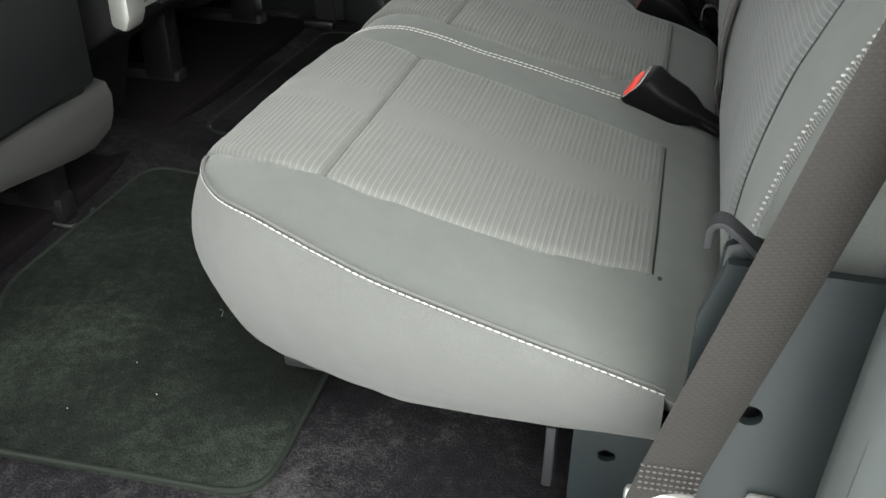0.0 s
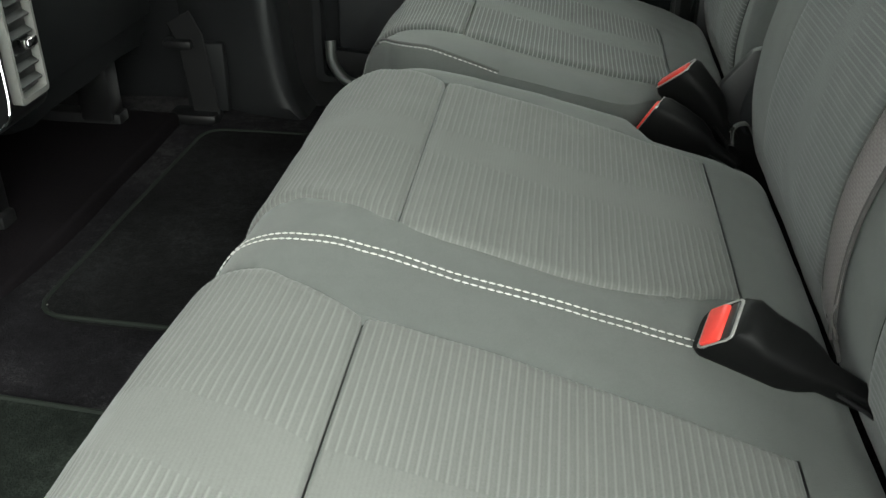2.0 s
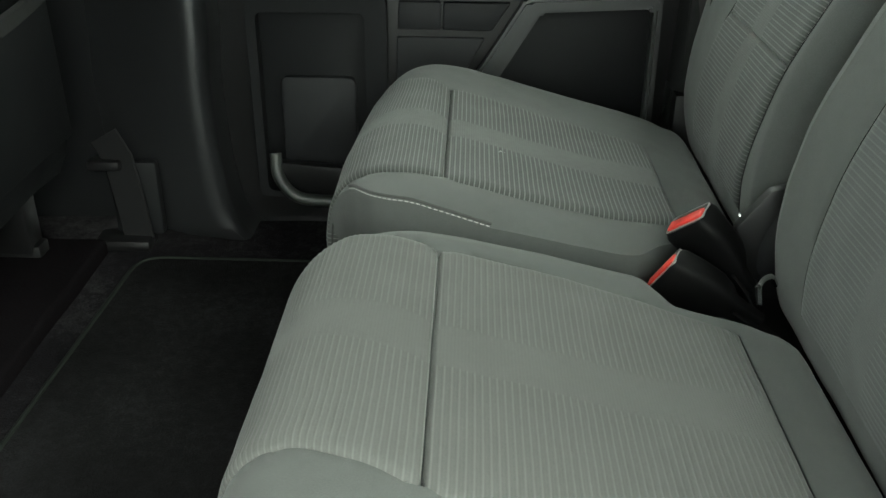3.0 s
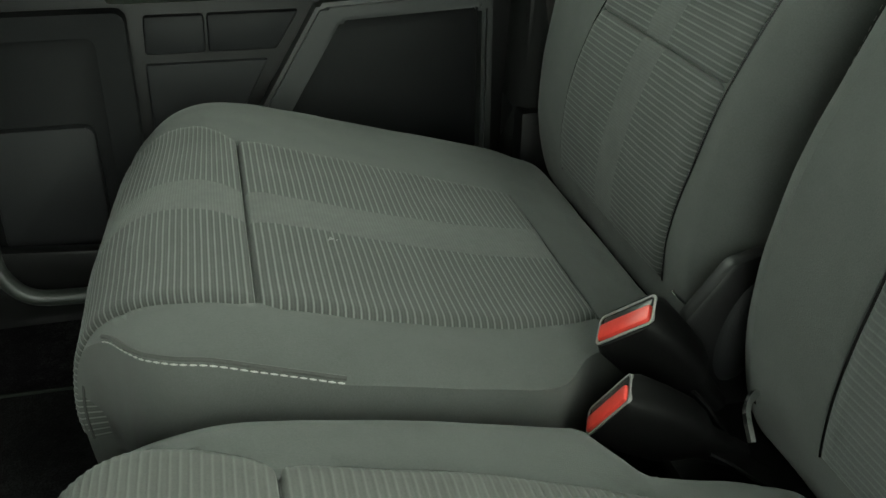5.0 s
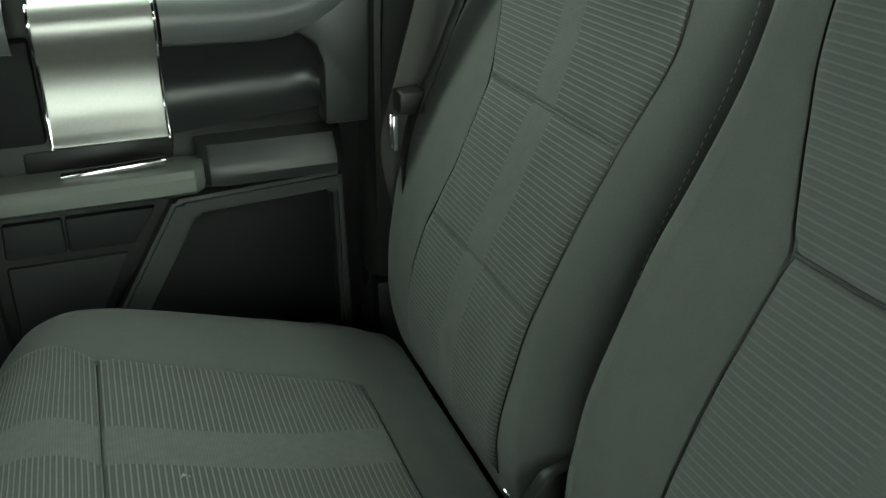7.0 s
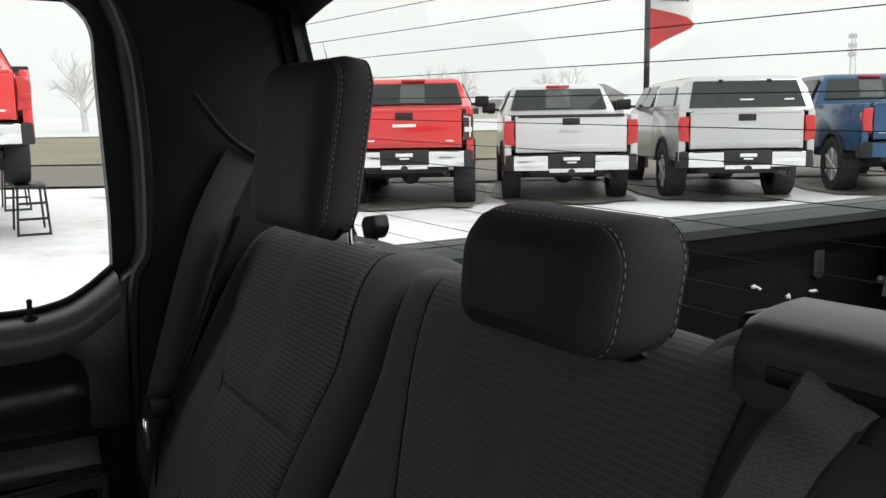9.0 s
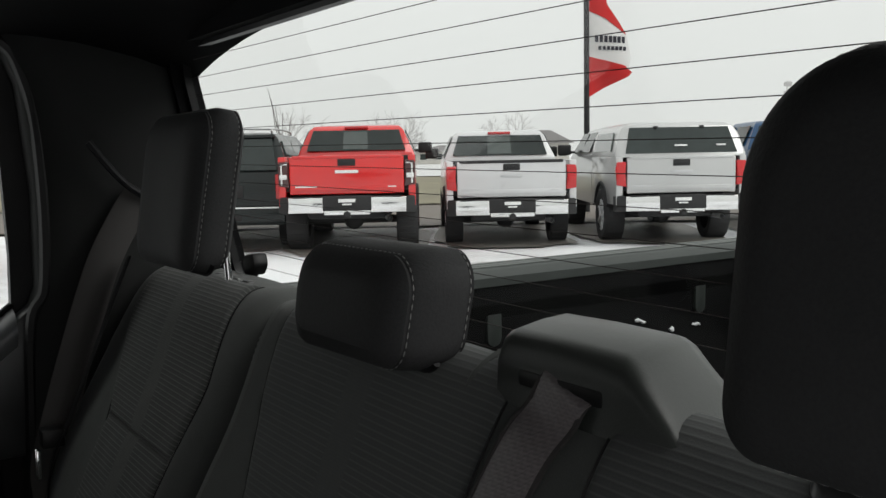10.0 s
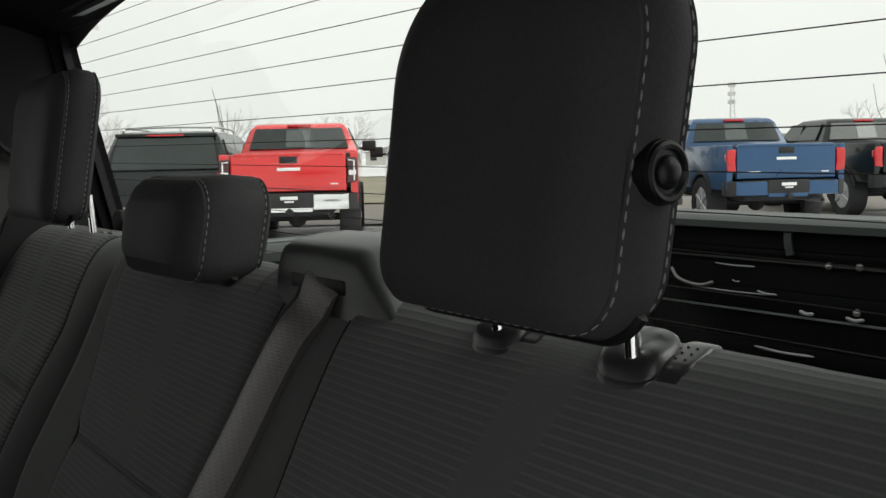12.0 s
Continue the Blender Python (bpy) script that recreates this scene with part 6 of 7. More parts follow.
tg = part("tailgate", bm, M["bedliner"], bed)
bm = bmesh.new()
prism(bm, [(BX1 - 0.028, 1.398), (BX1 - 0.028, 1.414), (BX1 - 0.014, 1.424), (BX1 + 0.010, 1.426), (BX1 + 0.014, 1.423), (BX1 + 0.018, 1.4265), (BX1 + 0.11, 1.428), (BX1 + 0.12, 1.40)], "y", 2 * MID - RY, RY)
part("tailgate_cap", bm, M["railcap"], tg, "grey tailgate cap")
for z, h in ((1.345, 0.02), (1.24, 0.05), (1.12, 0.05), (1.0, 0.05)):
    bm = bmesh.new()
    box(bm, BX1 - 0.005, BX1 + 0.004, 2 * MID - RY + 0.06, RY - 0.06, z - h / 2, z + h / 2, 0.008)
    part("pressed_rib", bm, M["bedliner"], tg)
# Pale tubes: traces of snow, and edge glints put into the colour.
for ya, za, yb, zb, h in ((1.748, 1.314, 1.642, 1.313, 0.006), (1.640, 1.132, 1.494, 1.130, 0.010), (1.634, 1.259, 1.584, 1.255, 0.008), (1.811, 1.253, 1.600, 1.2525, 0.006), (1.529, 1.226, 1.496, 1.223, 0.014), (1.424, 1.224, 1.384, 1.224, 0.014), (1.700, 1.278, 1.680, 1.276, 0.006), (1.340, 1.215, 1.200, 1.216, 0.005), (1.32, 1.06, 1.20, 1.062, 0.010), (0.98, 1.19, 0.90, 1.195, 0.012)):
    bm = bmesh.new()
    tube(bm, smooth_line([(BX1 - 0.015, ya, za), (BX1 - 0.018, (ya + yb) / 2, (za + zb) / 2 - h * 0.25), (BX1 - 0.015, yb, zb)], 5), [h * 0.12] + [h * 0.3] * 9 + [h * 0.12], 6)
    part("pale_streak", bm, M["white_mark"], tg, "thin pale streak on the tailgate")
for y, z in ((1.466, 1.328), (1.399, 1.330), (1.402, 1.236), (1.18, 1.330), (1.05, 1.332)):
    bm = bmesh.new()
    bmesh.ops.create_uvsphere(bm, u_segments=12, v_segments=8, radius=0.008, matrix=Matrix.Translation((BX1 - 0.012, y, z)))
    part("bolt", bm, M["silver"], tg, "bright bolt head")
bm = bmesh.new()
strap(bm, smooth_line([(BX1 - 0.014, 1.560, 1.394), (BX1 - 0.016, 1.558, 1.37), (BX1 - 0.016, 1.552, 1.345)], 5), (0, 1, 0), 0.020, 0.006)
part("pull_strap", bm, M["railcap"], tg, "short grey pull strap")
# The middle edge is pale: its highlight is put into the colour.
for z, look_of in ((1.327, "railcap"), (1.21, "rail_line"), (1.06, "railcap")):
    bm = bmesh.new()
    box(bm, BX1 - 0.010, BX1 + 0.004, 2 * MID - RY + 0.05, RY - 0.05, z - 0.0018, z + 0.0018)
    part("pressed_edge", bm, M[look_of], tg)
for x, z, w in ((1.289, 1.280, 0.030), (1.465, 1.253, 0.026), (1.384, 1.251, 0.016), (0.998, 1.288, 0.034)):
    bm = bmesh.new()
    bmesh.ops.create_uvsphere(bm, u_segments=12, v_segments=7, radius=1.0)
    bmesh.ops.transform(bm, matrix=Matrix.Translation((x, RY - 0.016, z)) @ Matrix.Rotation(radians(14), 4, "Y") @ Matrix.Diagonal((w * 0.6, 0.004, 0.0032, 1)), verts=bm.verts[:])
    for v in bm.verts:
        v.co.z += 0.008 * noise.noise((v.co.x * 90, v.co.z * 120, 2.0))
    part("snow_clump", bm, M["snow_bit"], bed, "small clump of snow")
for sgn in (-1, 1):
    bm = bmesh.new()
    ey = MID + sgn * (1.87 - MID)
    tube(bm, smooth_line([(BX1 - 0.020, ey, 1.293), (BX1 - 0.024, ey - sgn * 0.020, 1.272), (BX1 - 0.024, ey - sgn * 0.05, 1.262), (BX1 - 0.024, ey - sgn * 0.09, 1.259), (BX1 - 0.020, ey - sgn * 0.12, 1.268)], 5), 0.004, 8)
    part("tie_down_loop", bm, M["silver"], tg, "steel tie-down loop")
for y in (1.905, 0.55):
    bm = bmesh.new()
    tube(bm, [(BX1 - 0.02, y, 1.38), (BX1 - 0.05, y + 0.01, 1.30), (BX1 - 0.06, y + 0.015, 1.22)], 0.005, 6)
    part("stay_cable", bm, M["silver"], tg, "steel stay cable")

# lint on the cushions
rnd = random.Random(8)
for pad, x, y, size in ((far_pad, -0.187, 1.627, 0.0022),):
    bm = bmesh.new()
    base = pad.point(surf_x(x), y, 0.0055)
    for k in range(5):
        p = base + Vector((rnd.uniform(-1, 1), rnd.uniform(-1, 1), 0.1)) * size
        tube(bm, smooth_line([p, p + Vector((rnd.uniform(-1, 1), rnd.uniform(-1, 1), 0.4)) * size, p + Vector((rnd.uniform(-1.5, 1.5), rnd.uniform(-1.5, 1.5), 0.0)) * size], 4), 0.0004, 4)
    whole("lint", bm, M["thread_dark"], "small tuft of pale lint on the cushion", "lint")


# ---- outdoors ----
GZ = 0.18
LOT = pose(-0.143, 0.662, GZ, 0, 0, -33)  # the row of parked vehicles runs square to this heading
M.update({
    "road": plain("wet_brown_road", (0.13, 0.108, 0.09), 0.6, 0, 0.4, 0.25, 6, 0.3, 0.02),
    "grass": plain("dull_winter_grass", (0.22, 0.20, 0.14), 0.95, 0, 0.25, 0.3, 9, 0.5, 0.05),
    "field": plain("frosted_field", (0.62, 0.62, 0.62), 0.9, 0, 0.05, 0.08, 2, 0.2, 0.05),
    # Far trees and mast: the haze is put into this pale colour.
    "bark": plain("haze_pale_bark", (0.56, 0.55, 0.55), 0.95, 0, 1.0, 0.15, 20, 0.3),
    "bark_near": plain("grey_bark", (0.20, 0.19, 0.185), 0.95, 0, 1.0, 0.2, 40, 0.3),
    "tyre": plain("black_rubber", (0.018, 0.018, 0.019), 0.8, 0, 3, 0.3, 60, 0.4, 0.004),
    "under": plain("dark_underbody", (0.02, 0.02, 0.021), 0.8, 0, 3, 0.3, 40, 0.3),
    "p_red": plain("bright_red_paint", (0.62, 0.012, 0.012), 0.25, 0, 1.5, 0.06, 30, 0.0, coat=1.0),
    "p_white": plain("white_paint", (0.58, 0.58, 0.59), 0.3, 0, 1.5, 0.06, 30, 0.0, coat=0.8),
    "p_silver": plain("silver_paint", (0.50, 0.50, 0.50), 0.32, 0.45, 1.5, 0.06, 30, 0.0, coat=0.8),
    "p_blue": plain("deep_blue_paint", (0.006, 0.055, 0.145), 0.3, 0.0, 1.5, 0.1, 30, 0.0, coat=0.4),
    "p_black": plain("black_paint", (0.008, 0.012, 0.012), 0.25, 0, 1.5, 0.15, 30, 0.0, coat=0.25, spec=0.3),
    "lens": plain("red_lamp_lens", (0.50, 0.012, 0.015), 0.2, 0, 5, 0.1, 60, 0.1, coat=0.6),
    "lens_dark": plain("smoked_lamp_lens", (0.05, 0.012, 0.012), 0.2, 0, 5, 0.1, 60, 0.1, coat=0.6),
    "lens_clear": plain("clear_lamp_lens", (0.75, 0.75, 0.75), 0.2, 0, 5, 0.1, 60, 0.1, coat=0.6),
    "car_glass": plain("dark_vehicle_glass", (0.028, 0.036, 0.035), 0.1, 0, 1.2, 0.3, 10, 0.0, coat=0.0, spec=0.4),
    "pane_light": plain("light_sliding_pane", (0.075, 0.092, 0.088), 0.1, 0, 1.2, 0.2, 10, 0.0, coat=0.5),
    "rim": plain("alloy_rim", (0.55, 0.55, 0.56), 0.3, 0.8, 5, 0.1, 60, 0.0),
    "plate": plain("plate_white", (0.75, 0.75, 0.75), 0.5, 0, 5, 0.05, 60, 0.0),
    "gold": plain("gold_badge", (0.65, 0.45, 0.08), 0.3, 0.6, 5, 0.1, 60, 0.0),
    "post_grey": plain("pale_post_paint", (0.48, 0.49, 0.48), 0.5, 0, 1, 0.1, 60, 0.1),
    "gold_paint": plain("yellow_banner_print", (0.62, 0.60, 0.05), 0.7, 0, 2, 0.08, 60, 0.1),
    "steel_black": plain("black_square_tube", (0.02, 0.021, 0.022), 0.5, 0.2, 3, 0.2, 60, 0.1),
    "orange": plain("orange_post", (0.62, 0.075, 0.03), 0.5, 0, 3, 0.1, 60, 0.1),
    "flag_white": plain("white_flag_cloth", (0.72, 0.71, 0.70), 0.85, 0, 3, 0.08, 200, 0.2),
    "flag_red": plain("red_flag_cloth", (0.50, 0.02, 0.02), 0.85, 0, 3, 0.08, 200, 0.2),
    "flag_ink": plain("dark_flag_print", (0.03, 0.03, 0.04), 0.85, 0, 3, 0.08, 200, 0.2),
    "roofing": plain("grey_shingle_roof", (0.26, 0.25, 0.25), 0.9, 0, 1, 0.15, 8, 0.4, 0.02),
    "siding": plain("pale_siding", (0.52, 0.50, 0.47), 0.8, 0, 1, 0.1, 8, 0.2),
})


def lot(f, r, z=0.0, turn=0.0):
    """A pose on the lot: f metres ahead, r to the right, nose turned."""
    return LOT @ pose(r, f, z, 0, 0, turn)


def strip(name, f0, f1, z, mat, label, category):
    bm = bmesh.new()
    n = 40
    rows = [[LOT @ Vector((r, f + (0.5 * noise.noise((r * 0.15, f, 2.0)) if 0 < k < 9 else 0), z)) for r in [-220 + 440 * q / n for q in range(n + 1)]] for k, f in enumerate((f0, f1))]
    sheet(bm, rows)
    return whole(name, bm, M[mat], label, category, "structure")


bm = bmesh.new()
n = 90
rows = []
for i in range(n + 1):
    a = -1 + 2 * i / n
    x = 600 * a * abs(a)
    row = []
    for j in range(n + 1):
        b = -1 + 2 * j / n
        y = 600 * b * abs(b)
        d = math.hypot(x, y)
        row.append((x, y, GZ + (0.02 * noise.noise((x * 0.5, y * 0.5, 0)) if d < 60 else 0.0)))
    rows.append(row)
sheet(bm, rows)
whole("ground", bm, M["snow"], "parking lot under thin trodden snow", "ground", "structure", 60)
strip("kerb_strip", 18.6, 28.5, 0.05, "road", "wet brown road beyond the lot", "road")
strip("verge", 26.5, 63.0, 0.09, "grass", "dull winter grass verge", "verge")
strip("field", 61.0, 330.0, 0.14, "field", "frosted pale field", "field")


M["bare"] = plain("wet_bare_asphalt", (0.21, 0.192, 0.172), 0.5, 0, 0.8, 0.35, 14, 0.4, 0.01)


def bare_patch(f, r, seed):
    """Wet asphalt that the snow left bare under a parked vehicle."""
    rim = []
    for k in range(40):
        a = 2 * math.pi * k / 40
        wob = 1 + 0.16 * noise.noise((math.cos(a) * 2.2 + seed, math.sin(a) * 2.2, seed * 1.7))
        rim.append(lot(f + 2.75, r) @ Vector((1.2 * wob * math.copysign(abs(math.cos(a)) ** 0.5, math.cos(a)), 2.55 * wob * math.copysign(abs(math.sin(a)) ** 0.5, math.sin(a)), 0.026)))
    bm = bmesh.new()
    bm.faces.new([bm.verts.new(p) for p in rim])
    whole("bare_asphalt", bm, M["bare"], "wet bare asphalt under a parked vehicle", "ground", "structure")


for k, (f, r) in enumerate(((13.4, -1.06), (14.0, 1.42), (13.9, 4.02), (14.5, 6.97), (14.3, -3.05), (16.2, 10.45))):
    bare_patch(f, r, k * 3.1)


def wheel(parent, x, y, r, w, rim_mat="rim"):
    bm = bmesh.new()
    sx = 1 if x > 0 else -1
    rows = []
    for rr, dx in ((0.60, 0.42), (0.80, 0.50), (0.95, 0.48), (1.0, 0.36), (1.0, -0.36), (0.95, -0.48), (0.80, -0.5), (0.6, -0.42)):
        rows.append([(x + sx * dx * w, y + r * rr * math.cos(t), r + r * rr * math.sin(t)) for t in (2 * math.pi * k / 28 for k in range(28))])
    sheet(bm, rows, close_v=True)
    for k in range(28):
        t = 2 * math.pi * k / 28
        box(bm, x - w * 0.34, x + w * 0.34, -0.012, 0.012, r * 0.985, r * 1.012, 0, 1, Matrix.Translation((0, y, r)) @ Matrix.Rotation(t, 4, "X"))
    wh = part("wheel", bm, M["tyre"], parent, "black treaded tyre")
    bm = bmesh.new()
    rod(bm, (x + sx * 0.25 * w, y, r), (x + sx * 0.40 * w, y, r), r * 0.63, r * 0.60, 28)
    rod(bm, (x + sx * 0.40 * w, y, r), (x + sx * 0.50 * w, y, r), r * 0.16, r * 0.13, 16)
    for k in range(6):
        box(bm, x + sx * 0.38 * w, x + sx * 0.47 * w, -r * 0.07, r * 0.07, r * 0.1, r * 0.6, 0.006, 1, Matrix.Translation((0, y, r)) @ Matrix.Rotation(2 * math.pi * k / 6, 4, "X"))
    part("rim", bm, M[rim_mat], wh, "spoked wheel rim")
    return wh


def arch_side(bm, x0, x1, y0, y1, z0, z1, wy, wr, zbot):
    """A body side with a round wheel arch cut into its lower edge."""
    poly = [(y0, z1), (y0, z0)]
    a0 = math.degrees(math.asin(max(-1, min(1, (z0 - zbot) / wr))))
    pts = arc(wy, zbot, wr, 180 - a0, a0, 14)
    poly += [p for p in pts if y0 < p[0] < y1]
    poly += [(y1, z0), (y1, z1)]
    prism(bm, poly, "x", x0, x1, 0.012, 2)


def vehicle_glass(name, parent, quad, mat="car_glass", off=0.006):
    """A pane over four corners, a little proud of the body."""
    a, b, c, d = (Vector(q) for q in quad)
    nrm = (b - a).cross(d - a).normalized() * off
    bm = bmesh.new()
    lo = [bm.verts.new(p) for p in (a, b, c, d)]
    hi = [bm.verts.new(p + nrm) for p in (a, b, c, d)]
    bm.faces.new(hi)
    for k in range(4):
        bm.faces.new((lo[k], lo[(k + 1) % 4], hi[(k + 1) % 4], hi[k]))
    return part(name, bm, M[mat], parent)


def pickup(label, paint, m, lift=0.0, wheel_r=0.40, cap=False, lamp="lens", bumper="chrome", tail_trim=False, badge="chrome", group="parked pickups", front=False):
    """A full-size pickup: rear bumper at the origin, nose along +y."""
    t = thing("pickup_truck", label, "pickup truck", (0, 0, 0), group)
    P, H = M[paint], lift
    zt, zb, rail = 1.36 + H, 0.80 + H, 1.36 + H
    for s in (-1, 1):
        bm = bmesh.new()
        arch_side(bm, s * 0.90, s * 1.005, 0.10, 2.12, 0.62 + H, rail, 1.28, 0.50, wheel_r + 0.02)
        part("bed_side", bm, P, t)
        bm = bmesh.new()
        tube(bm, [(s * 1.008, 1.28 + 0.51 * math.cos(a), wheel_r + 0.02 + 0.51 * math.sin(a)) for a in (math.pi * (0.1 + 0.8 * k / 16) for k in range(17))], 0.028, 8)
        part("wheel_arch", bm, M["under"] if not front else P, t)
        bm = bmesh.new()
        prism(bm, [(s * 0.845, 0.905 + H), (s * 1.0, 0.93 + H), (s * 1.008, 1.20 + H), (s * 0.995, 1.285 + H), (s * 0.85, 1.29 + H), (s * 0.862, 1.10 + H)], "y", 0.075, 0.20, 0.015, 2)
        tl = part("tail_light", bm, M[lamp], t, "tall red tail light")
        bm = bmesh.new()
        box(bm, s * 0.875, s * 0.985, 0.066, 0.08, 1.03 + H, 1.10 + H, 0.008)
        part("reverse_lens", bm, M["lens_clear"] if lamp == "lens_dark" else M["lens"], tl)
        if lamp == "lens_dark":
            bm = bmesh.new()
            tube(bm, [(s * 0.955, 0.074, 0.95 + H), (s * 0.955, 0.074, 1.24 + H), (s * 0.87, 0.074, 1.25 + H)], 0.012, 6)
            part("light_guide", bm, M["lens_clear"], tl)
    bm = bmesh.new()
    box(bm, -0.838, 0.838, 0.08, 0.17, zb, zt - 0.01, 0.018, 3)
    tg = part("tailgate", bm, P, t)
    bm = bmesh.new()
    box(bm, -0.80, 0.80, 0.065, 0.18, zt - 0.035, zt + 0.012, 0.014)
    part("spoiler_lip", bm, P if not tail_trim else M["under"], tg)
    bm = bmesh.new()
    box(bm, -0.78, 0.78, 0.072, 0.084, zb + 0.05, zb + 0.12, 0.006)
    part("pressed_line", bm, P, tg)
    bm = bmesh.new()
    box(bm, -0.13, 0.13, 0.068, 0.085, 1.215 + H, 1.315 + H, 0.012)
    hd = part("handle", bm, M["under"], tg, "black tailgate handle")
    bm = bmesh.new()
    box(bm, -0.09, 0.09, 0.060, 0.070, 1.25 + H, 1.285 + H, 0.006)
    part("handle_grip", bm, M["under"], hd)
    if badge:
        for bx, bz, bw, bh in ((0.0, 1.13, 0.17, 0.045), (-0.60, 0.915, 0.16, 0.022), (0.66, 0.905, 0.06, 0.02)):
            bm = bmesh.new()
            box(bm, bx - bw, bx + bw, 0.070, 0.080, bz + H - bh / 2, bz + H + bh / 2, 0.004)
            part("badge", bm, M[badge], tg, "plain badge bar")
    # bumper
    bm = bmesh.new()
    for s in (-1, 1):
        prism(bm, [(s * 0.34, -0.02), (s * 0.86, 0.02), (s * 1.0, 0.12), (s * 1.0, 0.24), (s * 0.34, 0.20)], "z", 0.53 + H, 0.76 + H, 0.02)
    part("bumper", bm, M[bumper], t, "bright step bumper")
    for s in (-1, 1):
        bm = bmesh.new()
        prism(bm, [(s * 0.865, 0.012), (s * 1.012, 0.112), (s * 1.012, 0.30), (s * 0.90, 0.30)], "z", 0.52 + H, 0.77 + H, 0.02)
        part("bumper_cap", bm, M["under"], t, "black bumper end cap")
        bm = bmesh.new()
        box(bm, s * 0.36, s * 0.80, 0.0, 0.14, 0.752 + H, 0.772 + H, 0.006)
        part("step_pad", bm, M["under"], t)
    bm = bmesh.new()
    box(bm, -0.36, 0.36, -0.03, 0.20, 0.56 + H, 0.78 + H, 0.02)
    st = part("bumper_step", bm, M["under"], t)
    bm = bmesh.new()
    box(bm, -0.34, 0.34, -0.02, 0.18, 0.50 + H, 0.57 + H, 0.015)
    part("bumper_sill", bm, M[bumper], t)
    bm = bmesh.new()
    box(bm, -0.16, 0.16, -0.038, -0.028, 0.625 + H, 0.765 + H, 0.004)
    pl = part("licence_plate", bm, M["under"], st, "dark plate with an unreadable pale bar")
    bm = bmesh.new()
    box(bm, -0.125, 0.125, -0.042, -0.037, 0.685 + H, 0.735 + H, 0.003)
    pb = new("plate_bar", finish("plate_bar", bm, M["plate"]))
    pb.parent = st
    bm = bmesh.new()
    box(bm, -0.07, 0.07, -0.042, -0.037, 0.645 + H, 0.668 + H, 0.003)
    pb = new("plate_bar", finish("plate_bar", bm, M["plate"]))
    pb.parent = st
    bm = bmesh.new()
    rod(bm, (0, -0.10, 0.52 + H), (0, 0.30, 0.52 + H), 0.04, None, 12)
    box(bm, -0.05, 0.05, -0.06, 0.02, 0.46 + H, 0.54 + H, 0.01)
    part("tow_hitch", bm, M["under"], t)
    bm = bmesh.new()
    rod(bm, (0.62, 0.06, 0.43 + H), (0.45, 1.2, 0.46 + H), 0.042, None, 16, False)
    rod(bm, (0.62, 0.058, 0.43 + H), (0.45, 1.2, 0.46 + H), 0.036, None, 16, False)
    ex = part("exhaust", bm, M["rim"], t, "steel tail pipe")
    bm = bmesh.new()
    rod(bm, (0.615, 0.10, 0.431 + H), (0.60, 0.20, 0.434 + H), 0.035, None, 16)
    part("pipe_mouth", bm, M["under"], ex)
    bm = bmesh.new()
    box(bm, -0.62, 0.62, 0.3, 5.2, 0.42 + H, 0.66 + H, 0.05)
    rod(bm, (-0.8, 1.28, wheel_r), (0.8, 1.28, wheel_r), 0.06, None, 12)
    bmesh.ops.create_uvsphere(bm, u_segments=12, v_segments=8, radius=0.16, matrix=Matrix.Translation((0, 1.28, wheel_r)))
    part("chassis", bm, M["under"], t)
    for s in (-1, 1):
        bm = bmesh.new()
        tube(bm, [(s * 0.30, 0.5, 0.55 + H), (s * 0.42, 1.22, wheel_r + 0.10)], 0.028, 8)
        part("shock_absorber", bm, M["rim"], t)
    bm = bmesh.new()
    box(bm, -0.9, 0.9, 0.16, 2.10, 0.84 + H, 0.90 + H, 0.01)
    box(bm, -0.9, 0.9, 2.05, 2.14, 0.62 + H, rail, 0.01)
    part("bed_floor", bm, M["under"], t)
    # cab
    bm = bmesh.new()
    rows = []
    for z, y0, y1, hw in ((0.55, 2.16, 4.45, 0.97), (0.75, 2.15, 4.5, 1.0), (1.05, 2.14, 4.55, 1.005), (1.36, 2.15, 4.5, 0.985), (1.42, 2.17, 4.35, 0.965)):
        rows.append([(hw * a, (y0 + y1) / 2 + (y1 - y0) / 2 * b, z + H) for a, b in ((-0.97, -1), (0, -1.005), (0.97, -1), (1, -0.98), (1, 0.98), (0.97, 1), (-0.97, 1), (-1, 0.98), (-1, -0.98))])
    for z, y0, y1, hw in ((1.60, 2.24, 4.00, 0.885), (1.80, 2.34, 3.70, 0.795), (1.865, 2.42, 3.58, 0.73), (1.89, 2.60, 3.40, 0.60)):
        rows.append([(hw * a, (y0 + y1) / 2 + (y1 - y0) / 2 * b, z + H) for a, b in ((-0.95, -1), (0, -1.01), (0.95, -1), (1, -0.97), (1, 0.97), (0.95, 1), (-0.95, 1), (-1, 0.97), (-1, -0.97))])
    vs = sheet(bm, rows, close_v=True)
    bm.faces.new(vs[-1])
    part("cab", bm, P, t, "", 32)
    rw = vehicle_glass("rear_window", t, ((-0.83, 2.165, 1.445 + H), (0.83, 2.165, 1.445 + H), (0.725, 2.315, 1.785 + H), (-0.725, 2.315, 1.785 + H)), off=0.022)
    vehicle_glass("sliding_pane", rw, ((-0.22, 2.156, 1.470 + H), (0.20, 2.156, 1.470 + H), (0.19, 2.286, 1.765 + H), (-0.21, 2.286, 1.765 + H)), "pane_light", 0.012)
    bm = bmesh.new()
    box(bm, -0.20, 0.20, 2.315, 2.36, 1.815 + H, 1.862 + H, 0.010)
    part("high_brake_light", bm, M["lens"], t, "red high brake light")
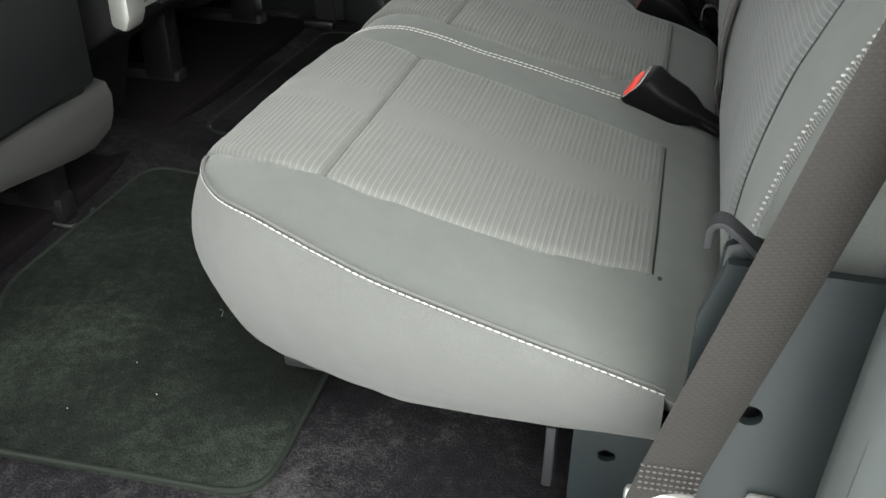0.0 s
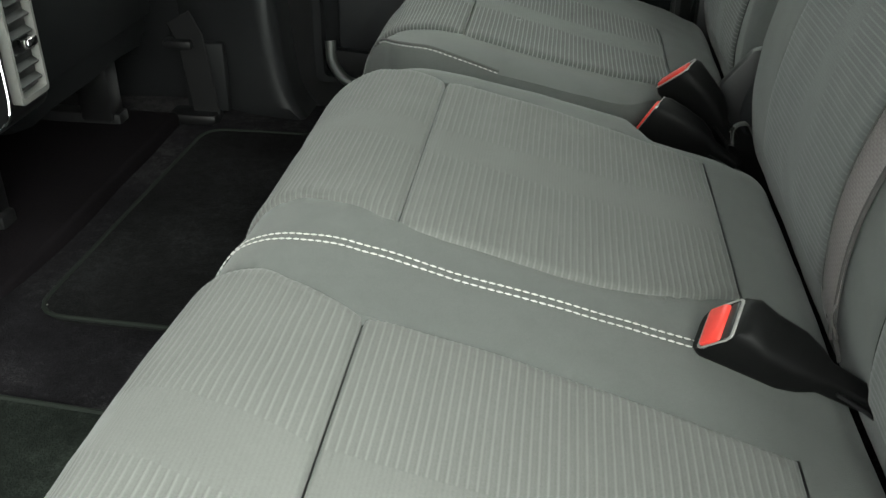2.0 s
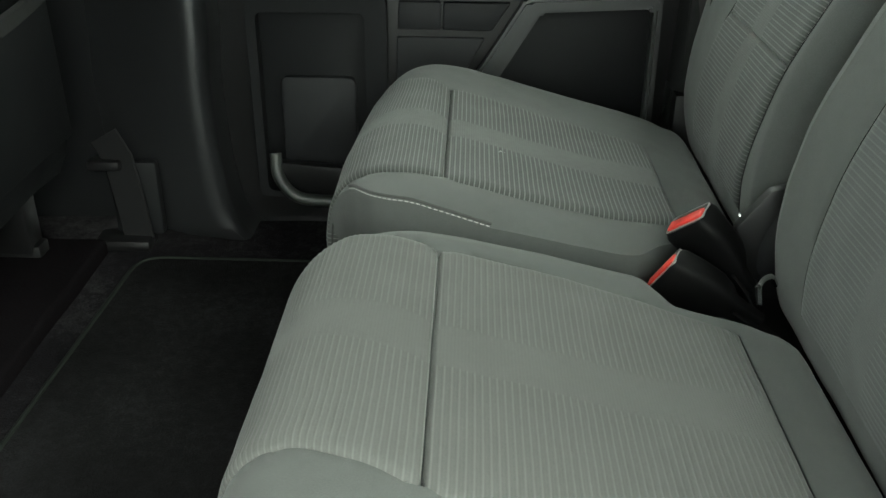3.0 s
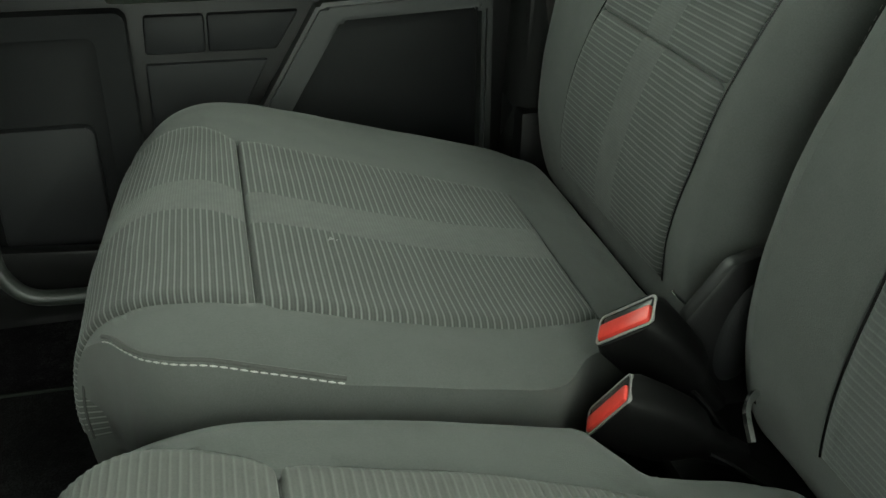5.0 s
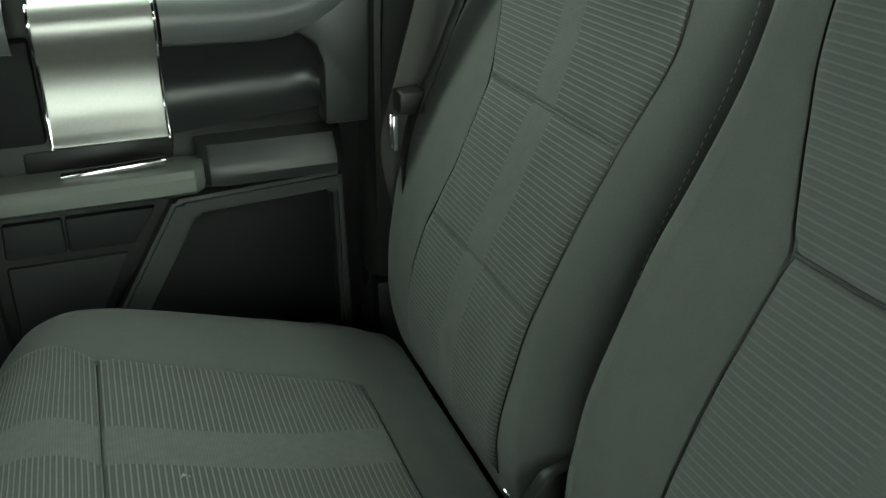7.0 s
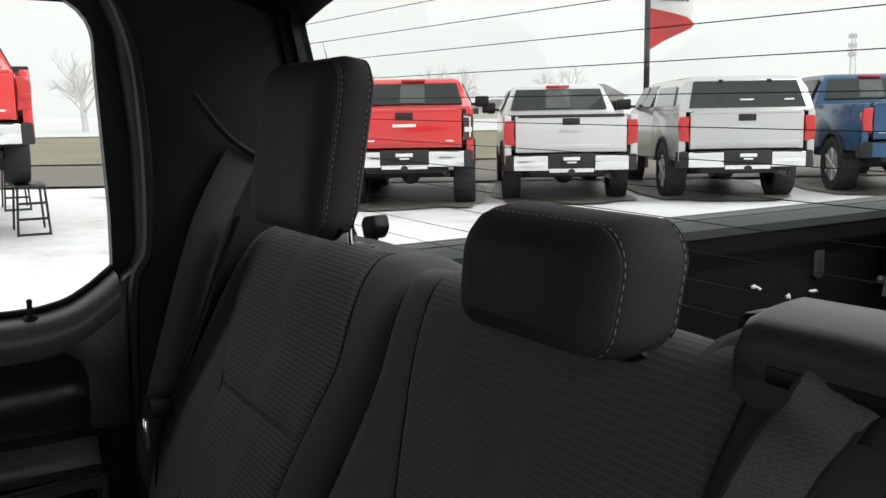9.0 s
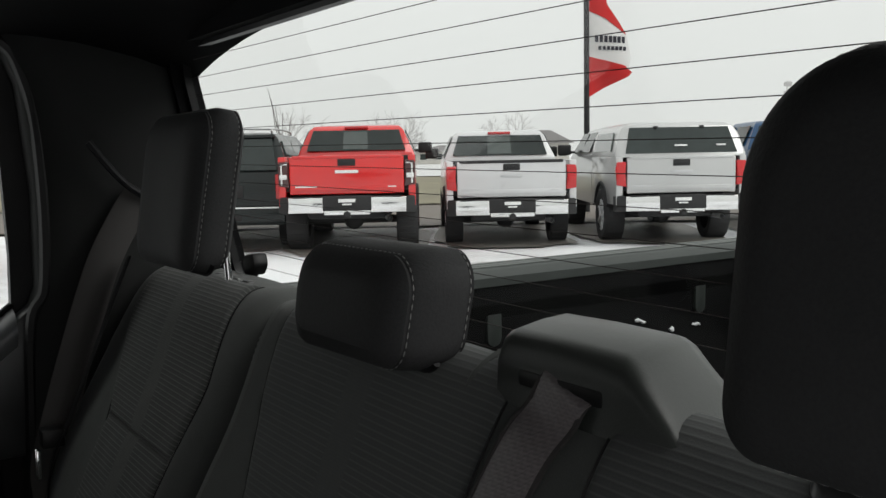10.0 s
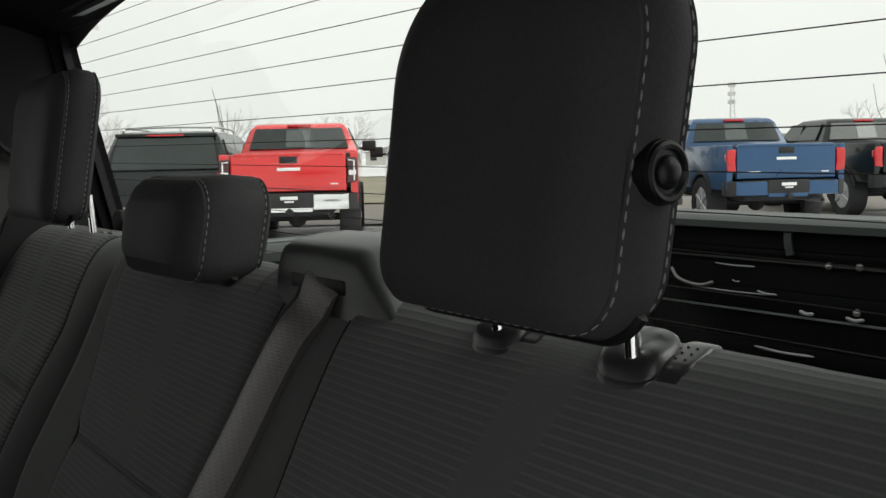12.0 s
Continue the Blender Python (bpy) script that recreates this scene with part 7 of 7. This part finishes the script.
    for s in (-1, 1):
        for ya, yb, xa, xb in ((2.45, 3.18, 0, 0), (3.26, 3.95, 0, 0)):
            vehicle_glass("side_window", t, ((s * 0.975, ya, 1.44 + H), (s * 0.975, yb + 0.18, 1.44 + H), (s * 0.815, yb - 0.12, 1.79 + H), (s * 0.815, ya + 0.02, 1.79 + H)), off=0.018 * s)
        bm = bmesh.new()
        box(bm, s * 1.04, s * 1.30, 4.10, 4.22, 1.40 + H, 1.60 + H, 0.035, 3)
        box(bm, s * 0.96, s * 1.10, 4.13, 4.18, 1.43 + H, 1.48 + H, 0.01)
        part("door_mirror", bm, M["under"], t, "black door mirror")
    # nose
    bm = bmesh.new()
    rows = []
    for y, zt2, hw in ((4.4, 1.36, 0.985), (4.7, 1.34, 0.985), (5.4, 1.30, 0.98), (5.72, 1.24, 0.955), (5.78, 1.14, 0.94)):
        rows.append([(-hw, y, 0.70 + H), (-hw, y, zt2 - 0.12 + H), (-hw * 0.93, y, zt2 - 0.03 + H), (-hw * 0.5, y, zt2 + 0.02 + H), (hw * 0.5, y, zt2 + 0.02 + H), (hw * 0.93, y, zt2 - 0.03 + H), (hw, y, zt2 - 0.12 + H), (hw, y, 0.70 + H)])
    vs = sheet(bm, rows)
    bm.faces.new(vs[-1])
    part("bonnet", bm, P, t)
    if front:
        bm = bmesh.new()
        prism(bm, rrect(-0.56, 0.56, 0.84 + H, 1.20 + H, 0.04, 4), "y", 5.76, 5.82, 0.01)
        gr = part("grille", bm, M["under"], t, "dark grille with bright bars")
        for k in range(3):
            bm = bmesh.new()
            box(bm, -0.54, 0.54, 5.81, 5.84, 0.89 + 0.11 * k + H, 0.925 + 0.11 * k + H, 0.008)
            part("grille_bar", bm, M["chrome"], gr)
        for s in (-1, 1):
            bm = bmesh.new()
            box(bm, s * 0.58, s * 0.94, 5.70, 5.80, 0.98 + H, 1.18 + H, 0.03)
            part("headlight", bm, M["lens_clear"], t, "clear headlight")
            bm = bmesh.new()
            box(bm, s * 0.62, s * 0.80, 5.86, 5.885, 0.62 + H, 0.70 + H, 0.02)
            part("fog_light", bm, M["under"], t)
        bm = bmesh.new()
        prism(bm, [(-0.98, 5.6), (-0.90, 5.80), (-0.5, 5.88), (0.5, 5.88), (0.90, 5.80), (0.98, 5.6)], "z", 0.32 + H, 0.80 + H, 0.03)
        fb = part("front_bumper", bm, P, t)
        bm = bmesh.new()
        box(bm, -0.45, 0.45, 5.875, 5.90, 0.56 + H, 0.66 + H, 0.01)
        part("air_intake", bm, M["under"], fb)
        bm = bmesh.new()
        box(bm, -0.15, 0.15, 5.885, 5.905, 0.69 + H, 0.78 + H, 0.004)
        part("number_plate", bm, M["plate"], fb, "blank pale plate")
    for s in (-1, 1):
        wheel(t, s * 0.86, 1.28, wheel_r, 0.29 if not lift else 0.34)
        wheel(t, s * 0.86, 4.85, wheel_r, 0.29 if not lift else 0.34)
    if cap:
        bm = bmesh.new()
        rows = []
        for z, y0, y1, hw in ((1.355, 0.10, 2.16, 1.0), (1.40, 0.105, 2.17, 1.0), (1.70, 0.24, 2.20, 0.93), (1.82, 0.30, 2.22, 0.86), (1.875, 0.42, 2.24, 0.76), (1.895, 0.65, 2.2, 0.60)):
            rows.append([(hw * a, (y0 + y1) / 2 + (y1 - y0) / 2 * b, z + H) for a, b in ((-0.94, -1), (0, -1.0), (0.94, -1), (1, -0.96), (1, 0.97), (0.95, 1), (-0.95, 1), (-1, 0.97), (-1, -0.96))])
        vs = sheet(bm, rows, close_v=True)
        bm.faces.new(vs[-1])
        cp = part("bed_cap", bm, P, t, "silver fibreglass bed cap", 32)
        hatch = vehicle_glass("hatch_glass", cp, ((-0.86, 0.11, 1.41 + H), (0.86, 0.11, 1.41 + H), (0.765, 0.285, 1.80 + H), (-0.765, 0.285, 1.80 + H)), off=0.018)
        for s in (-1, 1):
            vehicle_glass("cap_window", cp, ((s * 0.995, 0.50, 1.45 + H), (s * 0.995, 1.90, 1.45 + H), (s * 0.925, 1.86, 1.74 + H), (s * 0.925, 0.60, 1.74 + H)), "pane_light", 0.016 * s)
            bm = bmesh.new()
            box(bm, s * 0.36 - 0.03, s * 0.36 + 0.03, 0.24, 0.30, 1.79 + H, 1.83 + H, 0.008)
            part("hatch_hinge", bm, M["under"], cp)
        for bx, bw, mm in ((0.0, 0.10, "plate"), (0.62, 0.07, "plate")):
            bm = bmesh.new()
            box(bm, bx - bw, bx + bw, 0.122, 0.14, 1.515 + H, 1.54 + H, 0.004)
            part("badge", bm, M[mm], hatch, "pale badge bar")
        bm = bmesh.new()
        box(bm, -0.05, 0.05, 0.125, 0.143, 1.47 + H, 1.51 + H, 0.008)
        part("hatch_latch", bm, M["under"], hatch)
    t.matrix_basis = m
    return t


pickup("bright red lifted pickup with chrome bumper, parked on the snow", "p_red", lot(13.4, -1.06), 0.12, 0.47, lamp="lens_dark", badge="plate")
pickup("white pickup with red tail lights, parked on the snow", "p_white", lot(14.0, 1.42), 0.0, 0.40, tail_trim=True, badge="rim")
pickup("silver pickup with a glazed bed cap, parked on the snow", "p_silver", lot(13.9, 4.02), 0.02, 0.43, cap=True, badge="rim")
pickup("deep blue lifted pickup parked on the snow", "p_blue", lot(14.5, 6.97), 0.10, 0.46, bumper="p_blue", badge="plate")
pickup("black lifted pickup parked beside the blue one", "p_black", lot(16.2, 10.45), 0.10, 0.46, bumper="p_black", badge="plate")
pickup("white pickup facing the lot with dark grille", "p_white", LOT @ pose(-10.5, 12.2, 0, 0, 0, 180 + 48), 0.0, 0.40, front=True)


def suv(label, m):
    """A large estate car seen from behind: bumper at the origin, nose along +y."""
    t = thing("suv", label, "car", (0, 0, 0))
    P = M["p_black"]
    bm = bmesh.new()
    rows = []
    for z, y0, y1, hw in ((0.42, 0.14, 5.0, 0.95), (0.60, 0.08, 5.1, 0.995), (1.0, 0.06, 5.15, 1.005), (1.22, 0.10, 5.0, 0.99), (1.27, 0.13, 4.0, 0.97)):
        rows.append([(hw * a, (y0 + y1) / 2 + (y1 - y0) / 2 * b, z) for a, b in ((-0.93, -1), (0, -1.0), (0.93, -1), (1, -0.96), (1, 0.96), (0.93, 1), (-0.93, 1), (-1, 0.96), (-1, -0.96))])
    for z, y0, y1, hw in ((1.55, 0.24, 3.6, 0.90), (1.76, 0.36, 3.1, 0.82), (1.85, 0.42, 2.9, 0.76), (1.88, 0.60, 2.7, 0.62)):
        rows.append([(hw * a, (y0 + y1) / 2 + (y1 - y0) / 2 * b, z) for a, b in ((-0.93, -1), (0, -1.0), (0.93, -1), (1, -0.96), (1, 0.96), (0.93, 1), (-0.93, 1), (-1, 0.96), (-1, -0.96))])
    vs = sheet(bm, rows, close_v=True)
    bm.faces.new(vs[-1])
    part("body", bm, P, t, "", 32)
    rg = vehicle_glass("rear_window", t, ((-0.82, 0.125, 1.27), (0.82, 0.125, 1.27), (0.735, 0.365, 1.76), (-0.735, 0.365, 1.76)), off=0.04)
    bm = bmesh.new()
    box(bm, -0.78, 0.78, 0.30, 0.52, 1.79, 1.845, 0.02)
    sp = part("roof_spoiler", bm, P, t)
    bm = bmesh.new()
    box(bm, -0.28, 0.28, 0.292, 0.302, 1.80, 1.825, 0.004)
    part("high_brake_light", bm, M["lens"], sp)
    for s in (-1, 1):
        bm = bmesh.new()
        box(bm, s * 0.80, s * 1.012, 0.045, 0.22, 0.83, 1.22, 0.025)
        part("tail_light", bm, M["lens"], t, "red tail light")
        bm = bmesh.new()
        tube(bm, smooth_line([(s * 0.70, 0.55, 1.865), (s * 0.70, 0.65, 1.93), (s * 0.70, 1.8, 1.945), (s * 0.70, 2.6, 1.93), (s * 0.70, 2.7, 1.88)], 6), 0.018, 8)
        part("roof_rail", bm, M["rim"], t, "grey roof rail")
        for ya, yb in ((0.60, 1.5), (1.6, 2.5)):
            vehicle_glass("side_window", t, ((s * 0.978, ya - 0.2, 1.29), (s * 0.978, yb, 1.29), (s * 0.835, yb, 1.74), (s * 0.835, ya, 1.74)), off=0.018 * s)
        wheel(t, s * 0.85, 1.15, 0.39, 0.27)
        wheel(t, s * 0.85, 4.2, 0.39, 0.27)
        bm = bmesh.new()
        box(bm, s * 1.02, s * 1.26, 3.55, 3.66, 1.22, 1.38, 0.03)
        part("door_mirror", bm, M["under"], t)
    bm = bmesh.new()
    tube(bm, smooth_line([(-0.72, 0.62, 1.93), (0, 0.60, 1.945), (0.72, 0.62, 1.93)], 5), 0.016, 8)
    part("cross_rail", bm, M["rim"], t)
    bm = bmesh.new()
    box(bm, -0.97, 0.97, 0.0, 0.25, 0.45, 0.71, 0.04, 3)
    bp = part("rear_bumper", bm, P, t)
    bm = bmesh.new()
    box(bm, -0.86, 0.86, -0.008, 0.02, 0.69, 0.715, 0.006)
    part("bumper_strip", bm, M["chrome"], bp, "chrome bumper strip")
    bm = bmesh.new()
    box(bm, -0.28, 0.28, -0.006, 0.01, 0.50, 0.60, 0.01)
    part("bumper_recess", bm, M["under"], bp)
    bm = bmesh.new()
    box(bm, -0.30, 0.30, 0.045, 0.062, 0.86, 1.05, 0.008)
    pr = part("plate_recess", bm, M["under"], t)
    for zz, ww, hh in ((0.965, 0.15, 0.05), (0.925, 0.11, 0.02), (0.895, 0.06, 0.02)):
        bm = bmesh.new()
        box(bm, -ww, ww, 0.036, 0.046, zz - hh / 2, zz + hh / 2, 0.003)
        part("plate_bar", bm, M["plate"], pr, "pale unreadable bar")
    bm = bmesh.new()
    prism(bm, [(-0.12, 1.115), (0.08, 1.115), (0.10, 1.135), (0.12, 1.165), (-0.08, 1.165), (-0.10, 1.14)], "y", 0.04, 0.055, 0.004)
    part("badge", bm, M["gold"], t, "gold badge bar")
    t.matrix_basis = m


suv("black large estate car with roof rails, parked on the snow", lot(14.3, -3.05))

# display stands with wheels set on them
def stand(m):
    t = thing("display_stand", "black steel display stand with rungs on the snow", "display stand", (0, 0, 0), "display stands")
    for s in (-1, 1):
        bm = bmesh.new()
        tube(bm, [(s * 0.34, -0.30, 0.0), (s * 0.28, -0.26, 0.84), (s * 0.28, 0.60, 0.84), (s * 0.34, 0.64, 0.0)], 0.028, 6)
        part("side_frame", bm, M["steel_black"], t)
    for z, w in ((0.03, 0.335), (0.30, 0.32), (0.57, 0.30)):
        bm = bmesh.new()
        tube(bm, [(-w, -0.29, z), (w, -0.29, z)], 0.024, 6)
        part("rung", bm, M["steel_black"], t)
    bm = bmesh.new()
    box(bm, -0.31, 0.31, -0.29, 0.63, 0.83, 0.88, 0.01)
    part("deck", bm, M["steel_black"], t)
    t.matrix_basis = m


for f, r in ((11.4, -5.64), (10.6, -6.99), (14.5, -7.39), (13.7, -8.79)):
    stand(lot(f, r, 0, 30) @ Matrix.Diagonal((0.55, 0.9, 0.72, 1)))
raised = pickup("red pickup set up on black display stands", "p_red", LOT @ pose(-5.90, 9.9, 0.634, 0, 0, 30), 0.0, 0.40)
bm = bmesh.new()
rod(bm, (0, 0, 0), (0, 0, 1.9), 0.05, 0.05, 12)
rod(bm, (0, 0, 1.9), (0, 0, 1.94), 0.05, 0.02, 12)
post = whole("orange_post", bm, M["orange"], "orange marker post at the lot's edge", "post", group="marker posts")
post.matrix_basis = lot(13.8, -5.08)
copy_thing(post, lot(14.3, -4.95))

# flag pole
flag = thing("flag_pole", "tall dark pole with a red and white pennant", "flag", (0, 0, 0))
bm = bmesh.new()
rod(bm, (0, 0, 0), (0, 0, 8.5), 0.07, 0.06, 14)
part("pole", bm, M["under"], flag)


def cloth_piece(name, mat, outline, y, label=""):
    bm = bmesh.new()
    f = bm.faces.new([bm.verts.new((x, y, z)) for x, z in outline])
    bmesh.ops.triangulate(bm, faces=[f])
    bmesh.ops.subdivide_edges(bm, edges=bm.edges[:], cuts=3, use_grid_fill=True)
    for v in bm.verts:
        v.co.y += 0.06 * math.sin(v.co.x * 5 + v.co.z * 2.0)
    ext = bmesh.ops.extrude_face_region(bm, geom=bm.faces[:])
    bmesh.ops.translate(bm, verts=[e for e in ext["geom"] if isinstance(e, bmesh.types.BMVert)], vec=(0, 0.006, 0))
    return part(name, bm, M[mat], flag, label)


cloth_piece("pennant", "flag_white", [(0.05, 3.40), (1.00, 3.42), (1.06, 3.70), (0.98, 4.10), (0.94, 4.27), (0.55, 4.60), (0.40, 5.10), (0.05, 5.15)], 0.0, "white pennant cloth")
cloth_piece("lower_panel", "flag_red", [(0.06, 2.78), (0.40, 2.98), (0.98, 3.24), (1.08, 3.34), (0.90, 3.50), (0.50, 3.62), (0.06, 3.74)], -0.012, "red lower corner")
cloth_piece("upper_panel", "flag_red", [(0.06, 4.78), (0.44, 4.60), (0.95, 4.22), (0.78, 4.52), (0.50, 4.90), (0.40, 5.30), (0.06, 5.40)], -0.012, "red upper sweep")
for zc, x0, x1, hh in ((4.14, 0.20, 0.94, 0.15), (3.93, 0.28, 0.96, 0.09)):
    bm = bmesh.new()
    n = 7
    for k in range(n):
        a, b = x0 + (x1 - x0) * k / n, x0 + (x1 - x0) * (k + 0.72) / n
        yb = 0.06 * math.sin((a + b) / 2 * 5 + zc * 2.0)
        box(bm, a, b, yb - 0.02, yb - 0.008, zc - hh / 2 - 0.06 * (a - x0), zc + hh / 2 - 0.06 * (a - x0))
    part("print_bar", bm, M["flag_ink"], flag, "dark printed name drawn as bars")
flag.matrix_basis = LOT @ pose(4.0, 22.0, 0)

# lamp post with a banner at the lot's far edge
post = thing("lamp_post", "pale grey lamp post with a yellow and white banner", "lamp post", (0, 0, 0))
bm = bmesh.new()
rod(bm, (0, 0, 0), (0, 0, 7.5), 0.12, 0.10, 16)
part("pole", bm, M["post_grey"], post)
bm = bmesh.new()
prism(bm, [(0.03, 4.12), (0.59, 4.06), (0.59, 5.80), (0.03, 5.85)], "y", -0.012, 0.012, 0.004)
bn = part("banner", bm, M["plate"], post, "white banner cloth")
bm = bmesh.new()
prism(bm, [(0.27, 4.23), (0.555, 4.28), (0.555, 5.60), (0.27, 5.62)], "y", -0.020, -0.013, 0.002)
part("yellow_panel", bm, M["gold_paint"], bn, "yellow printed panel")
bm = bmesh.new()
box(bm, -0.5, 0.5, -0.16, 0.16, 7.45, 7.62, 0.03)
part("lamp_head", bm, M["post_grey"], post)
post.matrix_basis = Matrix.Translation((5.300, 19.694, GZ)) @ pose(0, 0, 0, 0, 0, -16)

# distance: cell mast, roofs, bare trees; mast and far trees carry haze in their tone
bm = bmesh.new()
for s in ((-1, -1), (1, -1), (0, 1)):
    tube(bm, [(s[0] * 1.0, s[1] * 1.0, 0), (s[0] * 0.35, s[1] * 0.35, 19)], 0.10, 5)
for k in range(12):
    z, w = 1.5 * k, 1.0 - 0.65 * k / 12
    tube(bm, [(-w, -w, z), (w, -w, z + 0.8), (0, w, z + 1.5), (-w, -w, z + 1.5)], 0.06, 4)
for z in (14.0, 16.0, 18.2):
    for a in range(3):
        box(bm, 0.55, 0.85, -0.5, 0.5, z - 0.5, z + 0.5, 0.02, 1, Matrix.Rotation(2.1 * a, 4, "Z"))
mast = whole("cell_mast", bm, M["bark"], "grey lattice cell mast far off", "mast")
mast.matrix_basis = lot(150, 59.8) @ Matrix.Scale(0.66, 4)


def house(m, w, d, h, rise, label):
    t = thing("house", label, "house", (0, 0, 0), "far houses")
    bm = bmesh.new()
    box(bm, -w / 2, w / 2, -d / 2, d / 2, 0, h)
    part("wall", bm, M["siding"], t)
    bm = bmesh.new()
    prism(bm, [(-w / 2 - 0.6, h - 0.1), (w / 2 + 0.6, h - 0.1), (w * 0.12, h + rise), (-w * 0.12, h + rise)], "y", -d / 2 - 0.6, d / 2 + 0.6)
    part("roof", bm, M["roofing"], t, "grey shingle roof")
    for k in range(4):
        bm = bmesh.new()
        x = -w / 2 + w * (k + 0.5) / 4
        box(bm, x - 0.5, x + 0.5, -d / 2 - 0.04, -d / 2 + 0.02, h * 0.4, h * 0.8)
        part("window", bm, M["car_glass"], t)
    t.matrix_basis = m


house(lot(120, 15.4), 6.4, 8, 2.9, 1.5, "low house with a grey roof beyond the road")
house(lot(150, 4.0), 10, 8, 2.2, 0.9, "long low house with a grey roof, far off")
house(lot(140, 62.0), 20, 8, 2.6, 1.0, "wide low building far off")


def tree(name, label, m, h, spread, mat, seed, depth=4, r0=0.16, group="bare trees"):
    rnd = random.Random(seed)
    t = thing(name, label, "tree", (0, 0, 0), group)
    bm, bt = bmesh.new(), bmesh.new()

    def limb(p, d, length, r, level):
        mid = p + d * length * 0.5 + Vector((rnd.uniform(-1, 1), rnd.uniform(-1, 1), rnd.uniform(-0.3, 0.6))) * length * 0.06
        end = p + d * length
        target = bm if level <= 1 else bt
        tube(target, [p, mid, end], [r, r * 0.82, r * 0.62], 6 if level < 2 else 4)
        if level >= depth:
            return
        for k in range(rnd.randint(3, 4) if level else rnd.randint(4, 6)):
            q = p + d * length * rnd.uniform(0.45, 1.0)
            a, tilt = rnd.uniform(0, 6.283), rnd.uniform(0.35, 0.85) * spread
            side = d.orthogonal().normalized()
            side.rotate(Matrix.Rotation(a, 3, d).to_quaternion())
            nd = (d * math.cos(tilt) + side * math.sin(tilt) + Vector((0, 0, 0.12))).normalized()
            limb(q, nd, length * rnd.uniform(0.5, 0.72), r * 0.5, level + 1)

    limb(Vector((0, 0, 0)), Vector((rnd.uniform(-0.05, 0.05), 0, 1)).normalized(), h * 0.42, r0, 0)
    part("trunk", bm, M[mat], t)
    part("crown", bt, M[mat], t, "bare twigs")
    t.matrix_basis = m
    return t


tree("bare_tree", "young bare tree behind the parked row", lot(26.0, -3.83), 5.2, 0.5, "bark_near", 3, 1, 0.026)
tree("bare_tree", "young bare tree near the black pickup", lot(34.0, 19.9), 7.4, 0.5, "bark_near", 5, 1, 0.032)
rnd = random.Random(11)
protos = [tree("far_tree", "bare tree in the distance, pale with haze", lot(72 + 4 * k, -52 + 9 * k), 9.5, 1.05, "bark", 20 + k, 4, 0.22, "far bare trees") for k in range(4)]
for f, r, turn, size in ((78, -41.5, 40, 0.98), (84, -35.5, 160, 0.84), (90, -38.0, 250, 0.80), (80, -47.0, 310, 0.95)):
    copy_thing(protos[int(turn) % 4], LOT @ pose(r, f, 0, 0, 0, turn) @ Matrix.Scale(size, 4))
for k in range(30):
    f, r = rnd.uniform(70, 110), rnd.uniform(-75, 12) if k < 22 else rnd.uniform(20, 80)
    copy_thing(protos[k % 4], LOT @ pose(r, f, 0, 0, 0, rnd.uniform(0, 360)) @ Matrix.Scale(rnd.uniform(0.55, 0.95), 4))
